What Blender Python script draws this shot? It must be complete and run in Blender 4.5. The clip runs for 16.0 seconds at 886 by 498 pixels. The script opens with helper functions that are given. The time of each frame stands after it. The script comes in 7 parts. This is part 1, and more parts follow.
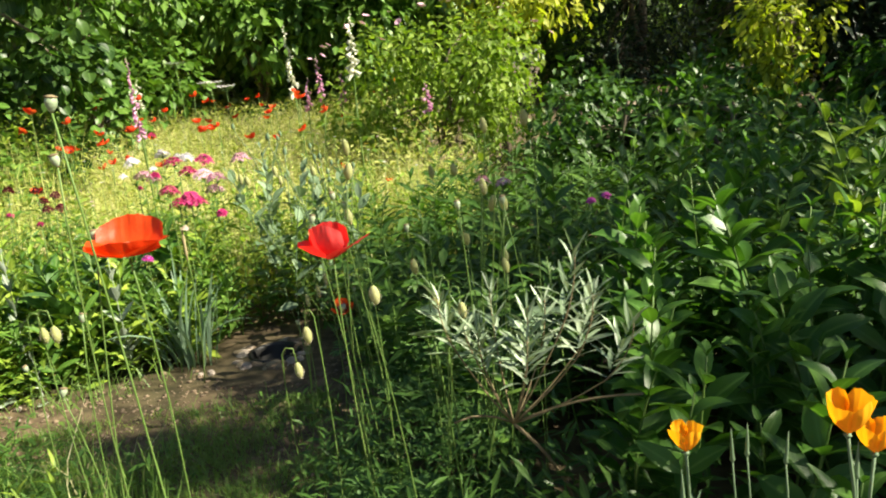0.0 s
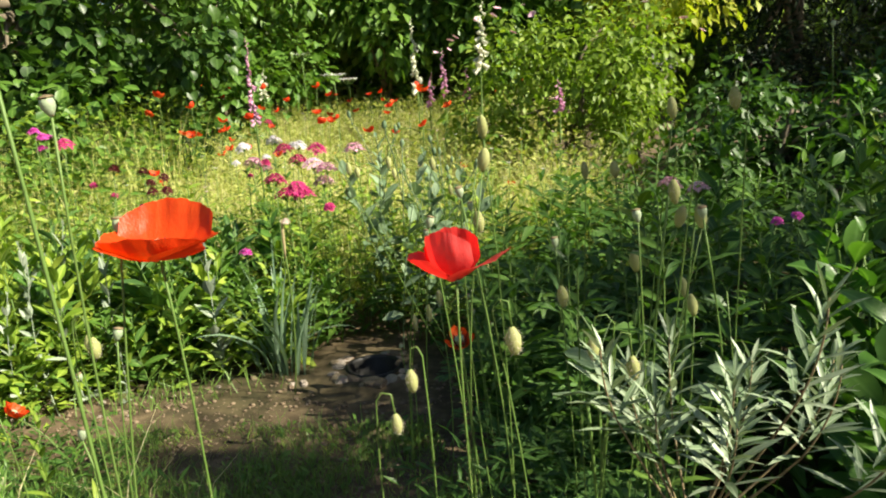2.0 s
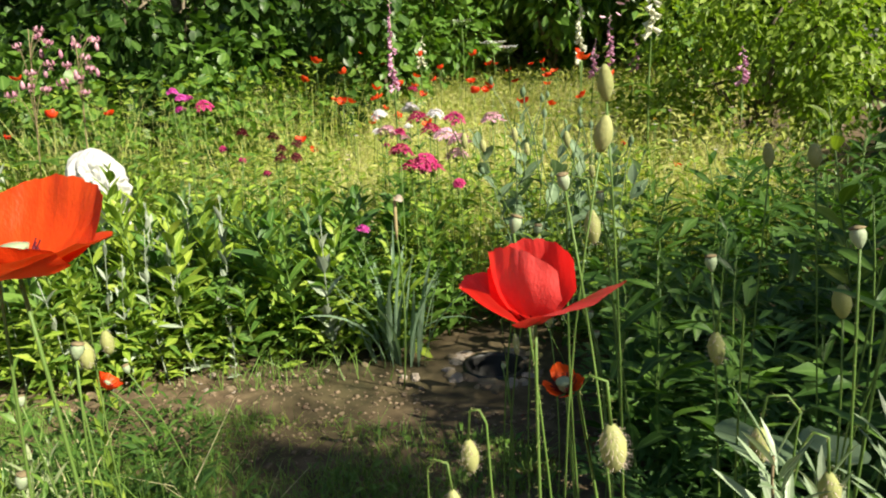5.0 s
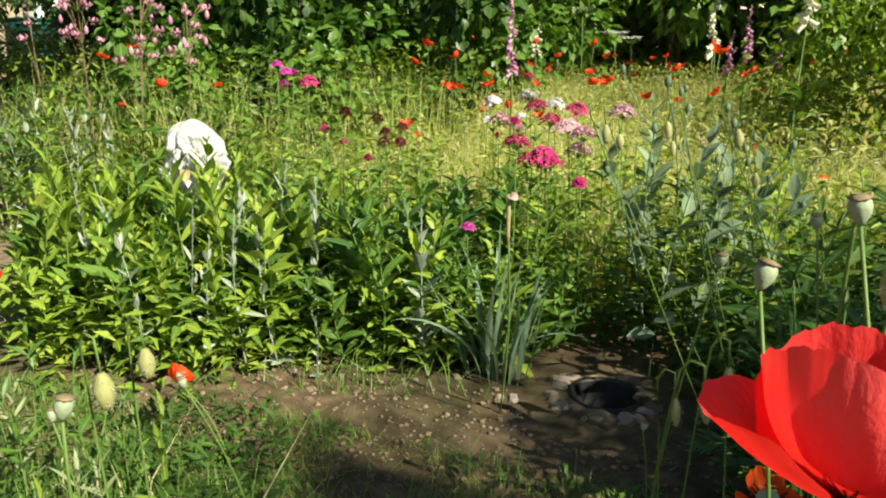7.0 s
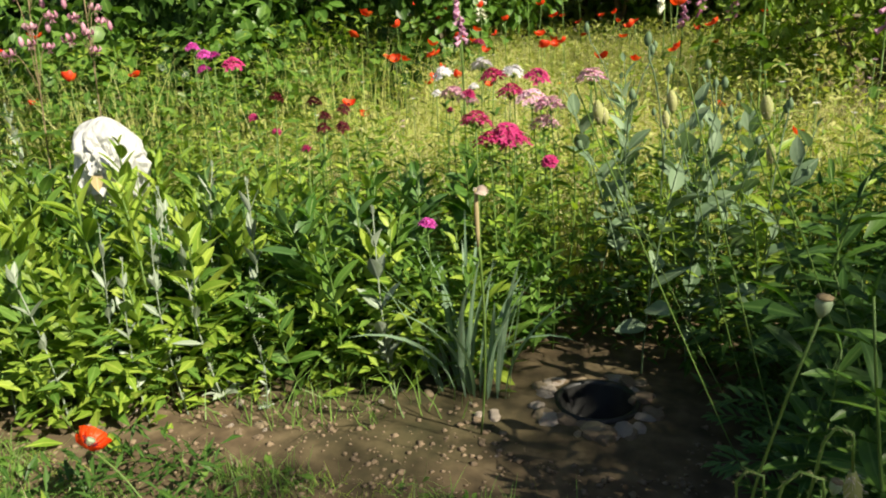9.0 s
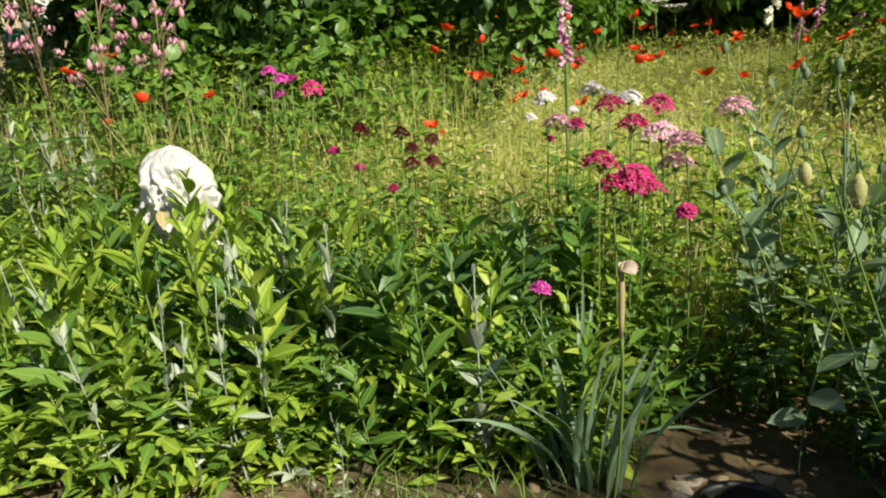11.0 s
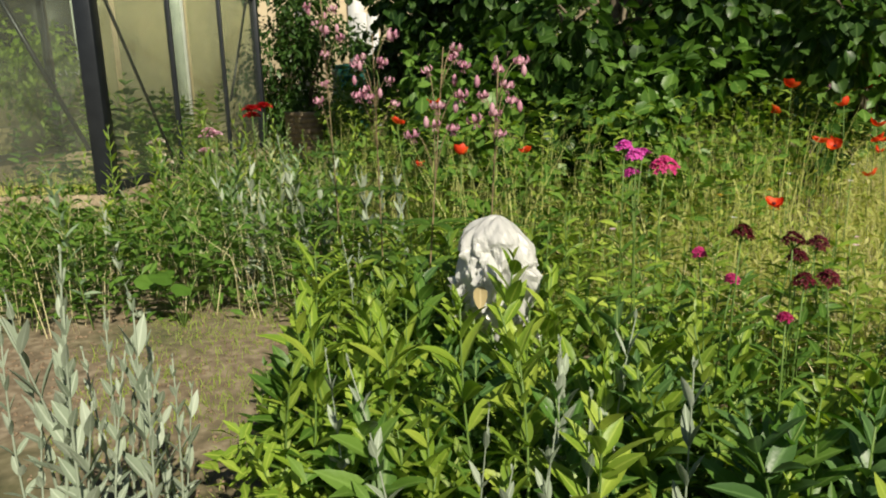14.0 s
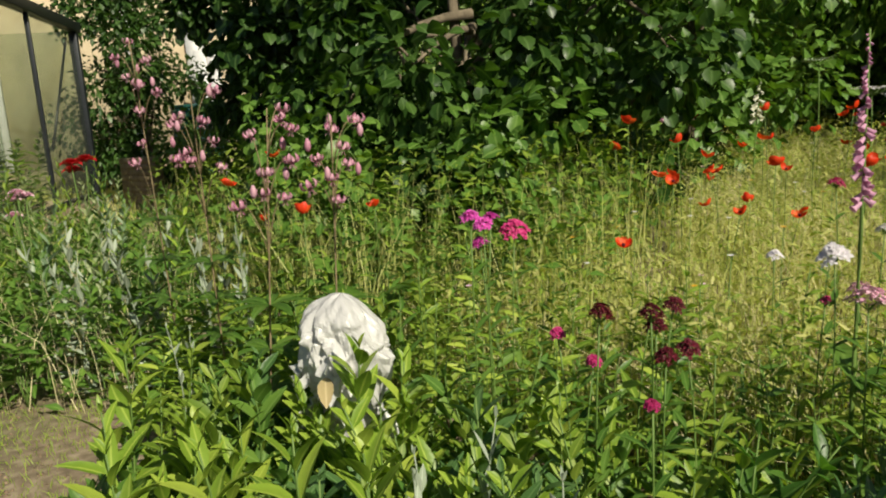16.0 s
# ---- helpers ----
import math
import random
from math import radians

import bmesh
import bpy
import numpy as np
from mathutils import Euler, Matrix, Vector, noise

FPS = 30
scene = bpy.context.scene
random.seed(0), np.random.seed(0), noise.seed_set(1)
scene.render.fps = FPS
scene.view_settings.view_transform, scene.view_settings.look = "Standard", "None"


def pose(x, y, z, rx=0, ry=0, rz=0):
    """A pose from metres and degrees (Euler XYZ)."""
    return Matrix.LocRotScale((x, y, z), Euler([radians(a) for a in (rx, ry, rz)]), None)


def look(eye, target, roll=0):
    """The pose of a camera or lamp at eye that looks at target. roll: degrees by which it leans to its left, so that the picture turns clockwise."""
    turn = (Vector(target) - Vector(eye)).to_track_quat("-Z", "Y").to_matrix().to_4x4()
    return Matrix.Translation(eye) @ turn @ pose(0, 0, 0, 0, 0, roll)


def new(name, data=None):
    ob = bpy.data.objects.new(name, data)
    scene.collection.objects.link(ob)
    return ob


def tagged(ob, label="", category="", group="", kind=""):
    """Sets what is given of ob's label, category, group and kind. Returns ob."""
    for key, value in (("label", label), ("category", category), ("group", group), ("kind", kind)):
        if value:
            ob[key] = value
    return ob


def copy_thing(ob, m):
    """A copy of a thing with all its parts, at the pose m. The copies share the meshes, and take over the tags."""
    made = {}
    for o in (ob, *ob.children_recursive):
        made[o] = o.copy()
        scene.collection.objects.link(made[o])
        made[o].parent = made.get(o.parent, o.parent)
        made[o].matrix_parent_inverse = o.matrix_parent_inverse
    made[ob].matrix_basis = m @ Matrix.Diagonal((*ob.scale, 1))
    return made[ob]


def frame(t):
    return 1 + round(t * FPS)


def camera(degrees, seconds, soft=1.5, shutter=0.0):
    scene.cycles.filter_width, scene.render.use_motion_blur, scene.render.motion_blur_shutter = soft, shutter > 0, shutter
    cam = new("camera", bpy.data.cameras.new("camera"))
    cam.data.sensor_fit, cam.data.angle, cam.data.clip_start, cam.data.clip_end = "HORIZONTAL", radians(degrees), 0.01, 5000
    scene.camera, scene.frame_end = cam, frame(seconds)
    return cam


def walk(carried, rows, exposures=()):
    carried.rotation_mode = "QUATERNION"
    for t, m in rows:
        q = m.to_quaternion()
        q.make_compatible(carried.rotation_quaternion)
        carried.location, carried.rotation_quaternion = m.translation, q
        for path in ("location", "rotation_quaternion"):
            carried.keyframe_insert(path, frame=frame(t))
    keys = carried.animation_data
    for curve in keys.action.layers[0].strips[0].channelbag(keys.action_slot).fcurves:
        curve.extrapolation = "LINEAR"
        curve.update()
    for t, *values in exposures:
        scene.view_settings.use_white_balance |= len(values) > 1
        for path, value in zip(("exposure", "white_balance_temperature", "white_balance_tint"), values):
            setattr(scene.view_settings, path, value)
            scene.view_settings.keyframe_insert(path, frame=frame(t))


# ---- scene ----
cam = camera(64.4, 16.0, soft=2.0)
PATH = [
    (0, (0.027, -0.032, 0.82), (0.008, 1.906, 0.327), -5.4),
    (0.5, (0.009, 0.035, 0.79), (-0.091, 1.973, 0.306), -3.9),
    (1, (0.006, 0.12, 0.776), (-0.266, 2.04, 0.286), -2.6),
    (1.5, (-0.012, 0.188, 0.78), (-0.357, 2.107, 0.335), -1.3),
    (2, (-0.034, 0.252, 0.768), (-0.359, 2.173, 0.313), -3.3),
    (2.5, (-0.037, 0.308, 0.757), (-0.345, 2.214, 0.236), -3.5),
    (3, (-0.029, 0.352, 0.752), (-0.368, 2.256, 0.241), -4.2),
    (3.5, (-0.015, 0.391, 0.747), (-0.523, 2.249, 0.21), -2.7),
    (4, (-0.001, 0.422, 0.748), (-0.671, 2.23, 0.216), -1.4),
    (4.2, (0.001, 0.435, 0.745), (-0.716, 2.228, 0.222), -2.4),
    (6.3, (-0.109, 0.634, 0.731), (-0.983, 2.362, 0.228), -0.2),
    (6.5, (-0.118, 0.65, 0.72), (-1.047, 2.34, 0.19), -0.4),
    (7, (-0.141, 0.666, 0.714), (-1.13, 2.324, 0.192), -0.0),
    (7.5, (-0.171, 0.708, 0.712), (-1.143, 2.375, 0.189), -3.4),
    (8, (-0.205, 0.767, 0.708), (-1.123, 2.457, 0.158), -4.0),
    (8.2, (-0.219, 0.784, 0.709), (-1.094, 2.489, 0.136), -3.3),
    (10.3, (-0.326, 0.984, 0.715), (-1.215, 2.664, 0.093), -3.5),
    (10.5, (-0.352, 1.004, 0.717), (-1.277, 2.669, 0.108), -3.3),
    (11, (-0.428, 1.035, 0.736), (-1.467, 2.648, 0.171), -3.9),
    (11.5, (-0.496, 1.053, 0.748), (-1.622, 2.62, 0.222), -3.4),
    (12, (-0.563, 1.064, 0.753), (-1.742, 2.6, 0.253), -2.6),
    (12.5, (-0.617, 1.07, 0.76), (-1.899, 2.528, 0.281), -2.5),
    (13, (-0.671, 1.093, 0.782), (-2.089, 2.422, 0.312), -1.1),
    (13.5, (-0.702, 1.112, 0.791), (-2.211, 2.343, 0.335), -1.2),
    (14, (-0.727, 1.137, 0.804), (-2.308, 2.283, 0.37), -1.5),
    (14.5, (-0.745, 1.174, 0.818), (-2.296, 2.377, 0.433), -1.2),
    (15, (-0.777, 1.219, 0.841), (-2.273, 2.494, 0.471), -1.6),
    (15.5, (-0.808, 1.256, 0.865), (-2.232, 2.61, 0.494), -3.6),
    (16, (-0.822, 1.282, 0.868), (-2.158, 2.724, 0.498), -3.4),
]
walk(cam, [(t, look(eye, target, roll)) for t, eye, target, roll in PATH],
     exposures=((0, 1.50), (2, 1.27), (4, 1.15), (7, 1.00), (8.2, 0.93), (10.3, 0.87), (11, 0.75), (12, 0.59), (13.5, 0.36), (16, 0.30)))

# ---- light ----
SUN_TO = Vector((0.90, -0.22, 0.72)).normalized()
sun = new("sun", bpy.data.lights.new("sun", "SUN"))
sun.data.energy, sun.data.angle, sun.data.color = 5.0, radians(0.6), (1.0, 0.92, 0.74)
sun.matrix_world = look(SUN_TO * 30, (0, 0, 0))
world = bpy.data.worlds.new("sky")
scene.world = world
world.use_nodes = True
wn = world.node_tree.nodes
sky = wn.new("ShaderNodeTexSky")
sky.sky_type, sky.sun_disc = "NISHITA", False
sky.sun_elevation = math.asin(SUN_TO.z)
sky.sun_rotation = math.atan2(SUN_TO.x, SUN_TO.y)
wn["Background"].inputs[1].default_value = 0.041
world.node_tree.links.new(sky.outputs[0], wn["Background"].inputs[0])

R = random.Random(7)


# ---- materials ----
def mat_base(name):
    m = bpy.data.materials.new(name)
    m.use_nodes = True
    nt = m.node_tree
    return m, nt, nt.nodes, nt.links, nt.nodes["Principled BSDF"]


def ramp(nodes, stops):
    r = nodes.new("ShaderNodeValToRGB")
    e = r.color_ramp.elements
    while len(e) < len(stops):
        e.new(0.5)
    for i, (pos, col) in enumerate(stops):
        e[i].position, e[i].color = pos, (*col, 1)
    return r


def noise_tex(nodes, links, scale, detail=4, kind="Object"):
    tc = nodes.new("ShaderNodeTexCoord")
    n = nodes.new("ShaderNodeTexNoise")
    n.inputs["Scale"].default_value, n.inputs["Detail"].default_value = scale, detail
    links.new(tc.outputs[kind], n.inputs["Vector"])
    return n


def leaf_mat(name, a, b, c, through_light=0.4, rough=0.45, scale=30.0, glow=(1.0, 1.15, 0.35), veins=False):
    """Living leaf or petal: colour differs from leaf to leaf, soft blotches, light passes through; veins: fine pleats that spread from a dark heart."""
    m, nt, nodes, links, p = mat_base(name)
    geo, info = nodes.new("ShaderNodeNewGeometry"), nodes.new("ShaderNodeObjectInfo")
    n = noise_tex(nodes, links, 7 if veins else scale)
    if veins:
        tc, unit = nodes.new("ShaderNodeTexCoord"), nodes.new("ShaderNodeVectorMath")
        unit.operation = "NORMALIZE"
        links.new(tc.outputs["Object"], unit.inputs[0])
        links.new(unit.outputs[0], n.inputs["Vector"])
    add = nodes.new("ShaderNodeMath")
    add.operation = "MULTIPLY_ADD"
    links.new(geo.outputs["Random Per Island"], add.inputs[0])
    add.inputs[1].default_value = 0.55
    half = nodes.new("ShaderNodeMath")
    half.operation = "MULTIPLY"
    half.inputs[1].default_value = 0.2
    links.new(info.outputs["Random"], half.inputs[0])
    links.new(half.outputs[0], add.inputs[2])
    both = nodes.new("ShaderNodeMath")
    both.operation = "MULTIPLY_ADD"
    links.new(n.outputs["Fac"], both.inputs[0])
    both.inputs[1].default_value = 0.3
    links.new(add.outputs[0], both.inputs[2])
    r = ramp(nodes, [(0.08, a), (0.5, b), (0.92, c)])
    links.new(both.outputs[0], r.inputs[0])
    colour = r.outputs[0]
    if not veins:
        at, pale, rib = nodes.new("ShaderNodeAttribute"), nodes.new("ShaderNodeMix"), ramp(nodes, [(0.02, (0.55, 0.55, 0.55)), (0.22, (0, 0, 0))])
        at.attribute_name, pale.data_type = "rib", "RGBA"
        links.new(at.outputs["Fac"], rib.inputs[0])
        links.new(rib.outputs[0], pale.inputs["Factor"])
        links.new(colour, pale.inputs["A"])
        pale.inputs["B"].default_value = (*[min(0.9, 1.25 * q + 0.03) for q in c], 1)
        colour = pale.outputs["Result"]
    if veins:
        size, spot = nodes.new("ShaderNodeVectorMath"), nodes.new("ShaderNodeMix")
        size.operation, spot.data_type = "LENGTH", "RGBA"
        links.new(tc.outputs["Object"], size.inputs[0])
        fade = ramp(nodes, [(0.004, (1, 1, 1)), (0.011, (0, 0, 0))])
        links.new(size.outputs["Value"], fade.inputs[0])
        links.new(fade.outputs[0], spot.inputs["Factor"])
        links.new(colour, spot.inputs["A"])
        spot.inputs["B"].default_value = (0.05, 0.004, 0.012, 1)
        colour = spot.outputs["Result"]
    links.new(colour, p.inputs["Base Color"])
    p.inputs["Roughness"].default_value = rough
    p.inputs["Specular IOR Level"].default_value = 0.4
    bump = nodes.new("ShaderNodeBump")
    bump.inputs["Strength"].default_value, bump.inputs["Distance"].default_value = 0.25, 0.002
    n2 = noise_tex(nodes, links, 26 if veins else scale * 6, 3)
    if veins:
        links.new(unit.outputs[0], n2.inputs["Vector"])
        bump.inputs["Strength"].default_value = 0.3
    links.new(n2.outputs["Fac"], bump.inputs["Height"])
    links.new(bump.outputs[0], p.inputs["Normal"])
    tr = nodes.new("ShaderNodeBsdfTranslucent")
    tint = nodes.new("ShaderNodeMix")
    tint.data_type, tint.blend_type = "RGBA", "MULTIPLY"
    tint.inputs["Factor"].default_value = 1.0
    links.new(colour, tint.inputs["A"])
    tint.inputs["B"].default_value = (*glow, 1)
    links.new(tint.outputs["Result"], tr.inputs["Color"])
    mix = nodes.new("ShaderNodeMixShader")
    mix.inputs[0].default_value = through_light
    links.new(p.outputs[0], mix.inputs[1])
    links.new(tr.outputs[0], mix.inputs[2])
    links.new(mix.outputs[0], nodes["Material Output"].inputs["Surface"])
    return m


def solid_mat(name, a, b, rough=0.6, scale=20.0, bump=0.3, metal=0.0, dist=0.004):
    m, nt, nodes, links, p = mat_base(name)
    n = noise_tex(nodes, links, scale, 6)
    n2 = noise_tex(nodes, links, scale * 7, 4)
    mx = nodes.new("ShaderNodeMath")
    mx.operation = "MULTIPLY_ADD"
    links.new(n2.outputs["Fac"], mx.inputs[0])
    mx.inputs[1].default_value = 0.4
    links.new(n.outputs["Fac"], mx.inputs[2])
    r = ramp(nodes, [(0.45, a), (0.95, b)])
    links.new(mx.outputs[0], r.inputs[0])
    links.new(r.outputs[0], p.inputs["Base Color"])
    p.inputs["Roughness"].default_value, p.inputs["Metallic"].default_value = rough, metal
    bp = nodes.new("ShaderNodeBump")
    bp.inputs["Strength"].default_value, bp.inputs["Distance"].default_value = bump, dist
    links.new(mx.outputs[0], bp.inputs["Height"])
    links.new(bp.outputs[0], p.inputs["Normal"])
    return m


M_LIME = leaf_mat("lime_leaf", (0.11, 0.21, 0.020), (0.23, 0.35, 0.038), (0.41, 0.50, 0.075), 0.34, 0.42)
M_MID = leaf_mat("mid_leaf", (0.05, 0.12, 0.018), (0.09, 0.19, 0.026), (0.16, 0.27, 0.045), 0.3, 0.42)
M_DARK = leaf_mat("broad_dark_leaf", (0.040, 0.110, 0.016), (0.072, 0.175, 0.025), (0.125, 0.25, 0.042), 0.40, 0.38)
M_LANCE = leaf_mat("lance_leaf", (0.045, 0.10, 0.028), (0.075, 0.16, 0.042), (0.13, 0.24, 0.07), 0.3, 0.38)
M_CUT = leaf_mat("poppy_leaf", (0.045, 0.115, 0.030), (0.080, 0.180, 0.045), (0.14, 0.26, 0.07), 0.34, 0.45)
# M_DARK's green made darker, with the shade of the undergrowth in the colour
M_SHADE = leaf_mat("shade_toned_leaf", (0.026, 0.068, 0.012), (0.050, 0.120, 0.019), (0.095, 0.185, 0.032), 0.36, 0.42)
M_HAY = leaf_mat("dry_seed_stem", (0.42, 0.36, 0.15), (0.58, 0.51, 0.25), (0.70, 0.63, 0.38), 0.3, 0.7, 4, (1, 1, 0.7))
M_IRIS = leaf_mat("iris_blade", (0.12, 0.21, 0.12), (0.19, 0.30, 0.18), (0.30, 0.40, 0.27), 0.3, 0.5, 25, (1, 1.1, 0.6))
# darkened, above all at the low end, for deep shadow between the leaves
M_HAZEL = leaf_mat("shadowed_hazel_leaf", (0.013, 0.038, 0.008), (0.033, 0.082, 0.014), (0.085, 0.165, 0.030), 0.35, 0.40, 12)
# paled and greyed: distant haze is put into the leaf colour
M_TREE = leaf_mat("hazed_tree_leaf", (0.19, 0.30, 0.10), (0.31, 0.42, 0.17), (0.43, 0.52, 0.25), 0.55, 0.5, 6)
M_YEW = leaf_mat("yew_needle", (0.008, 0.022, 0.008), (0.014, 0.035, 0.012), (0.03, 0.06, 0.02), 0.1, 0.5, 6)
M_GOLD = leaf_mat("golden_leaf", (0.19, 0.27, 0.02), (0.34, 0.40, 0.03), (0.52, 0.50, 0.05), 0.45, 0.5, 8)
M_ROSE = leaf_mat("rose_bush_leaf", (0.11, 0.20, 0.022), (0.20, 0.30, 0.035), (0.32, 0.41, 0.06), 0.42, 0.5, 10)
M_SILVER = leaf_mat("silver_felt_leaf", (0.18, 0.23, 0.155), (0.29, 0.345, 0.25), (0.43, 0.485, 0.385), 0.15, 0.9, 30, (1, 1.05, 0.8))
M_WILLOW = leaf_mat("silver_narrow_leaf", (0.13, 0.20, 0.10), (0.22, 0.30, 0.17), (0.38, 0.45, 0.31), 0.2, 0.38, 30, (1, 1.05, 0.7))
M_VERGE = leaf_mat("pale_weed_leaf", (0.17, 0.23, 0.10), (0.29, 0.35, 0.17), (0.44, 0.48, 0.28), 0.35, 0.6, 30)
M_GLAUC = leaf_mat("blue_green_leaf", (0.085, 0.15, 0.075), (0.15, 0.23, 0.12), (0.27, 0.36, 0.22), 0.25, 0.65, 25, (1, 1.1, 0.7))
M_GRASS = leaf_mat("meadow_grass", (0.21, 0.29, 0.05), (0.39, 0.45, 0.095), (0.62, 0.59, 0.24), 0.45, 0.5, 3)
M_STRAW = leaf_mat("dry_straw", (0.22, 0.16, 0.07), (0.36, 0.28, 0.13), (0.52, 0.43, 0.24), 0.2, 0.7, 10, (1, 1, 0.8))
M_STEM = leaf_mat("green_stem", (0.075, 0.15, 0.028), (0.12, 0.21, 0.042), (0.19, 0.28, 0.075), 0.15, 0.5, 30)
M_POPPY = leaf_mat("scarlet_petal", (0.64, 0.020, 0.020), (0.82, 0.060, 0.055), (0.92, 0.18, 0.16), 0.42, 0.42, 26, (1.1, 0.35, 0.3), True)
M_POPPY2 = leaf_mat("orange_red_petal", (0.60, 0.030, 0.005), (0.78, 0.065, 0.008), (0.90, 0.15, 0.020), 0.42, 0.42, 26, (1.1, 0.8, 0.3), True)
M_ORANGE = leaf_mat("orange_poppy_petal", (0.72, 0.022, 0.008), (0.86, 0.070, 0.014), (0.92, 0.19, 0.03), 0.45, 0.5, 40, (1.1, 0.8, 0.3))
M_YELLOW = leaf_mat("golden_poppy_petal", (0.84, 0.30, 0.006), (0.90, 0.44, 0.012), (0.92, 0.60, 0.04), 0.4, 0.45, 14, (1, 0.9, 0.4))
M_MAGENTA = leaf_mat("magenta_petal", (0.40, 0.012, 0.10), (0.55, 0.03, 0.18), (0.72, 0.12, 0.35), 0.25, 0.6, 60, (1, 0.6, 0.8))
M_PINK = leaf_mat("pale_pink_petal", (0.62, 0.26, 0.42), (0.76, 0.44, 0.56), (0.86, 0.66, 0.74), 0.25, 0.6, 60, (1, 0.9, 0.95))
M_WHITEP = leaf_mat("white_petal", (0.72, 0.66, 0.72), (0.80, 0.77, 0.80), (0.85, 0.83, 0.84), 0.25, 0.6, 60, (1, 1, 1))
M_CRIMSON = leaf_mat("dark_crimson_petal", (0.04, 0.003, 0.006), (0.09, 0.005, 0.012), (0.19, 0.010, 0.032), 0.2, 0.6, 60, (1, 0.5, 0.6))
M_HOTPINK = leaf_mat("bright_pink_petal", (0.62, 0.06, 0.42), (0.74, 0.10, 0.52), (0.82, 0.22, 0.62), 0.25, 0.6, 60, (1, 0.7, 0.9))
M_LILY = leaf_mat("mauve_lily_petal", (0.34, 0.09, 0.19), (0.52, 0.24, 0.33), (0.74, 0.54, 0.58), 0.2, 0.45, 90, (1, 0.7, 0.8))
M_FOX = leaf_mat("foxglove_bell", (0.48, 0.16, 0.34), (0.62, 0.30, 0.47), (0.76, 0.52, 0.62), 0.3, 0.55, 50, (1, 0.8, 0.95))
M_FOXW = leaf_mat("pale_foxglove_bell", (0.55, 0.55, 0.40), (0.70, 0.70, 0.56), (0.80, 0.79, 0.70), 0.3, 0.55, 50, (1, 1, 0.9))
M_BUD = leaf_mat("hairy_bud", (0.22, 0.25, 0.075), (0.34, 0.36, 0.13), (0.48, 0.48, 0.21), 0.15, 0.7, 80)
M_CAP = leaf_mat("seed_capsule", (0.20, 0.28, 0.15), (0.29, 0.37, 0.22), (0.40, 0.46, 0.31), 0.08, 0.6, 60)
M_REDROSE = leaf_mat("deep_red_rose_petal", (0.32, 0.006, 0.010), (0.44, 0.008, 0.014), (0.56, 0.014, 0.022), 0.25, 0.55, 40, (1, 0.4, 0.4))
M_PALE = leaf_mat("dead_petal", (0.45, 0.34, 0.26), (0.60, 0.50, 0.42), (0.74, 0.68, 0.62), 0.3, 0.7, 40, (1, 1, 0.9))
M_BARK = solid_mat("bark", (0.07, 0.055, 0.035), (0.22, 0.18, 0.12), 0.9, 18, 0.8)
M_TWIG = solid_mat("brown_twig", (0.12, 0.09, 0.045), (0.30, 0.23, 0.12), 0.8, 60, 0.5)
M_STONE = solid_mat("pale_stone", (0.22, 0.18, 0.14), (0.48, 0.41, 0.34), 0.85, 30, 0.6)
M_CLAY = solid_mat("sandy_clay", (0.13, 0.09, 0.055), (0.30, 0.22, 0.14), 0.9, 30, 0.6)
M_PIT = solid_mat("dark_plastic_pot", (0.008, 0.008, 0.008), (0.02, 0.02, 0.018), 0.5, 30, 0.2)
M_FRAME = solid_mat("dark_grey_aluminium", (0.014, 0.017, 0.021), (0.024, 0.028, 0.033), 0.38, 14, 0.1, 0.3)
M_CREAM = solid_mat("cream_render", (0.42, 0.34, 0.22), (0.51, 0.43, 0.29), 0.9, 9, 0.3)
M_WHITE = solid_mat("white_paint", (0.52, 0.53, 0.53), (0.66, 0.66, 0.65), 0.5, 8, 0.15)
M_TEAL = solid_mat("dark_teal_plastic", (0.006, 0.055, 0.045), (0.012, 0.085, 0.07), 0.4, 12, 0.15)
M_PLANK = solid_mat("weathered_plank", (0.20, 0.15, 0.09), (0.42, 0.34, 0.23), 0.85, 14, 0.5)
M_ROOFT = solid_mat("brown_roof", (0.10, 0.05, 0.035), (0.20, 0.10, 0.07), 0.8, 10, 0.5)
M_SANDST = solid_mat("sandstone", (0.20, 0.15, 0.09), (0.34, 0.27, 0.17), 0.9, 16, 0.6)


def glass_mat():
    """Old greenhouse glass: clear, a little green, with a film of dust and algae in streaks."""
    m, nt, nodes, links, p = mat_base("greenhouse_glass")
    n = noise_tex(nodes, links, 1.6, 5)
    r = ramp(nodes, [(0.3, (0.05, 0.05, 0.05)), (0.75, (0.26, 0.26, 0.26))])
    links.new(n.outputs["Fac"], r.inputs[0])
    p.inputs["Base Color"].default_value = (0.17, 0.18, 0.15, 1)
    p.inputs["Roughness"].default_value = 0.12
    t = nodes.new("ShaderNodeBsdfTransparent")
    t.inputs["Color"].default_value = (0.88, 0.92, 0.86, 1)
    mix = nodes.new("ShaderNodeMixShader")
    links.new(r.outputs[0], mix.inputs[0])
    links.new(t.outputs[0], mix.inputs[1])
    links.new(p.outputs[0], mix.inputs[2])
    links.new(mix.outputs[0], nodes["Material Output"].inputs["Surface"])
    return m


M_GLASS = glass_mat()


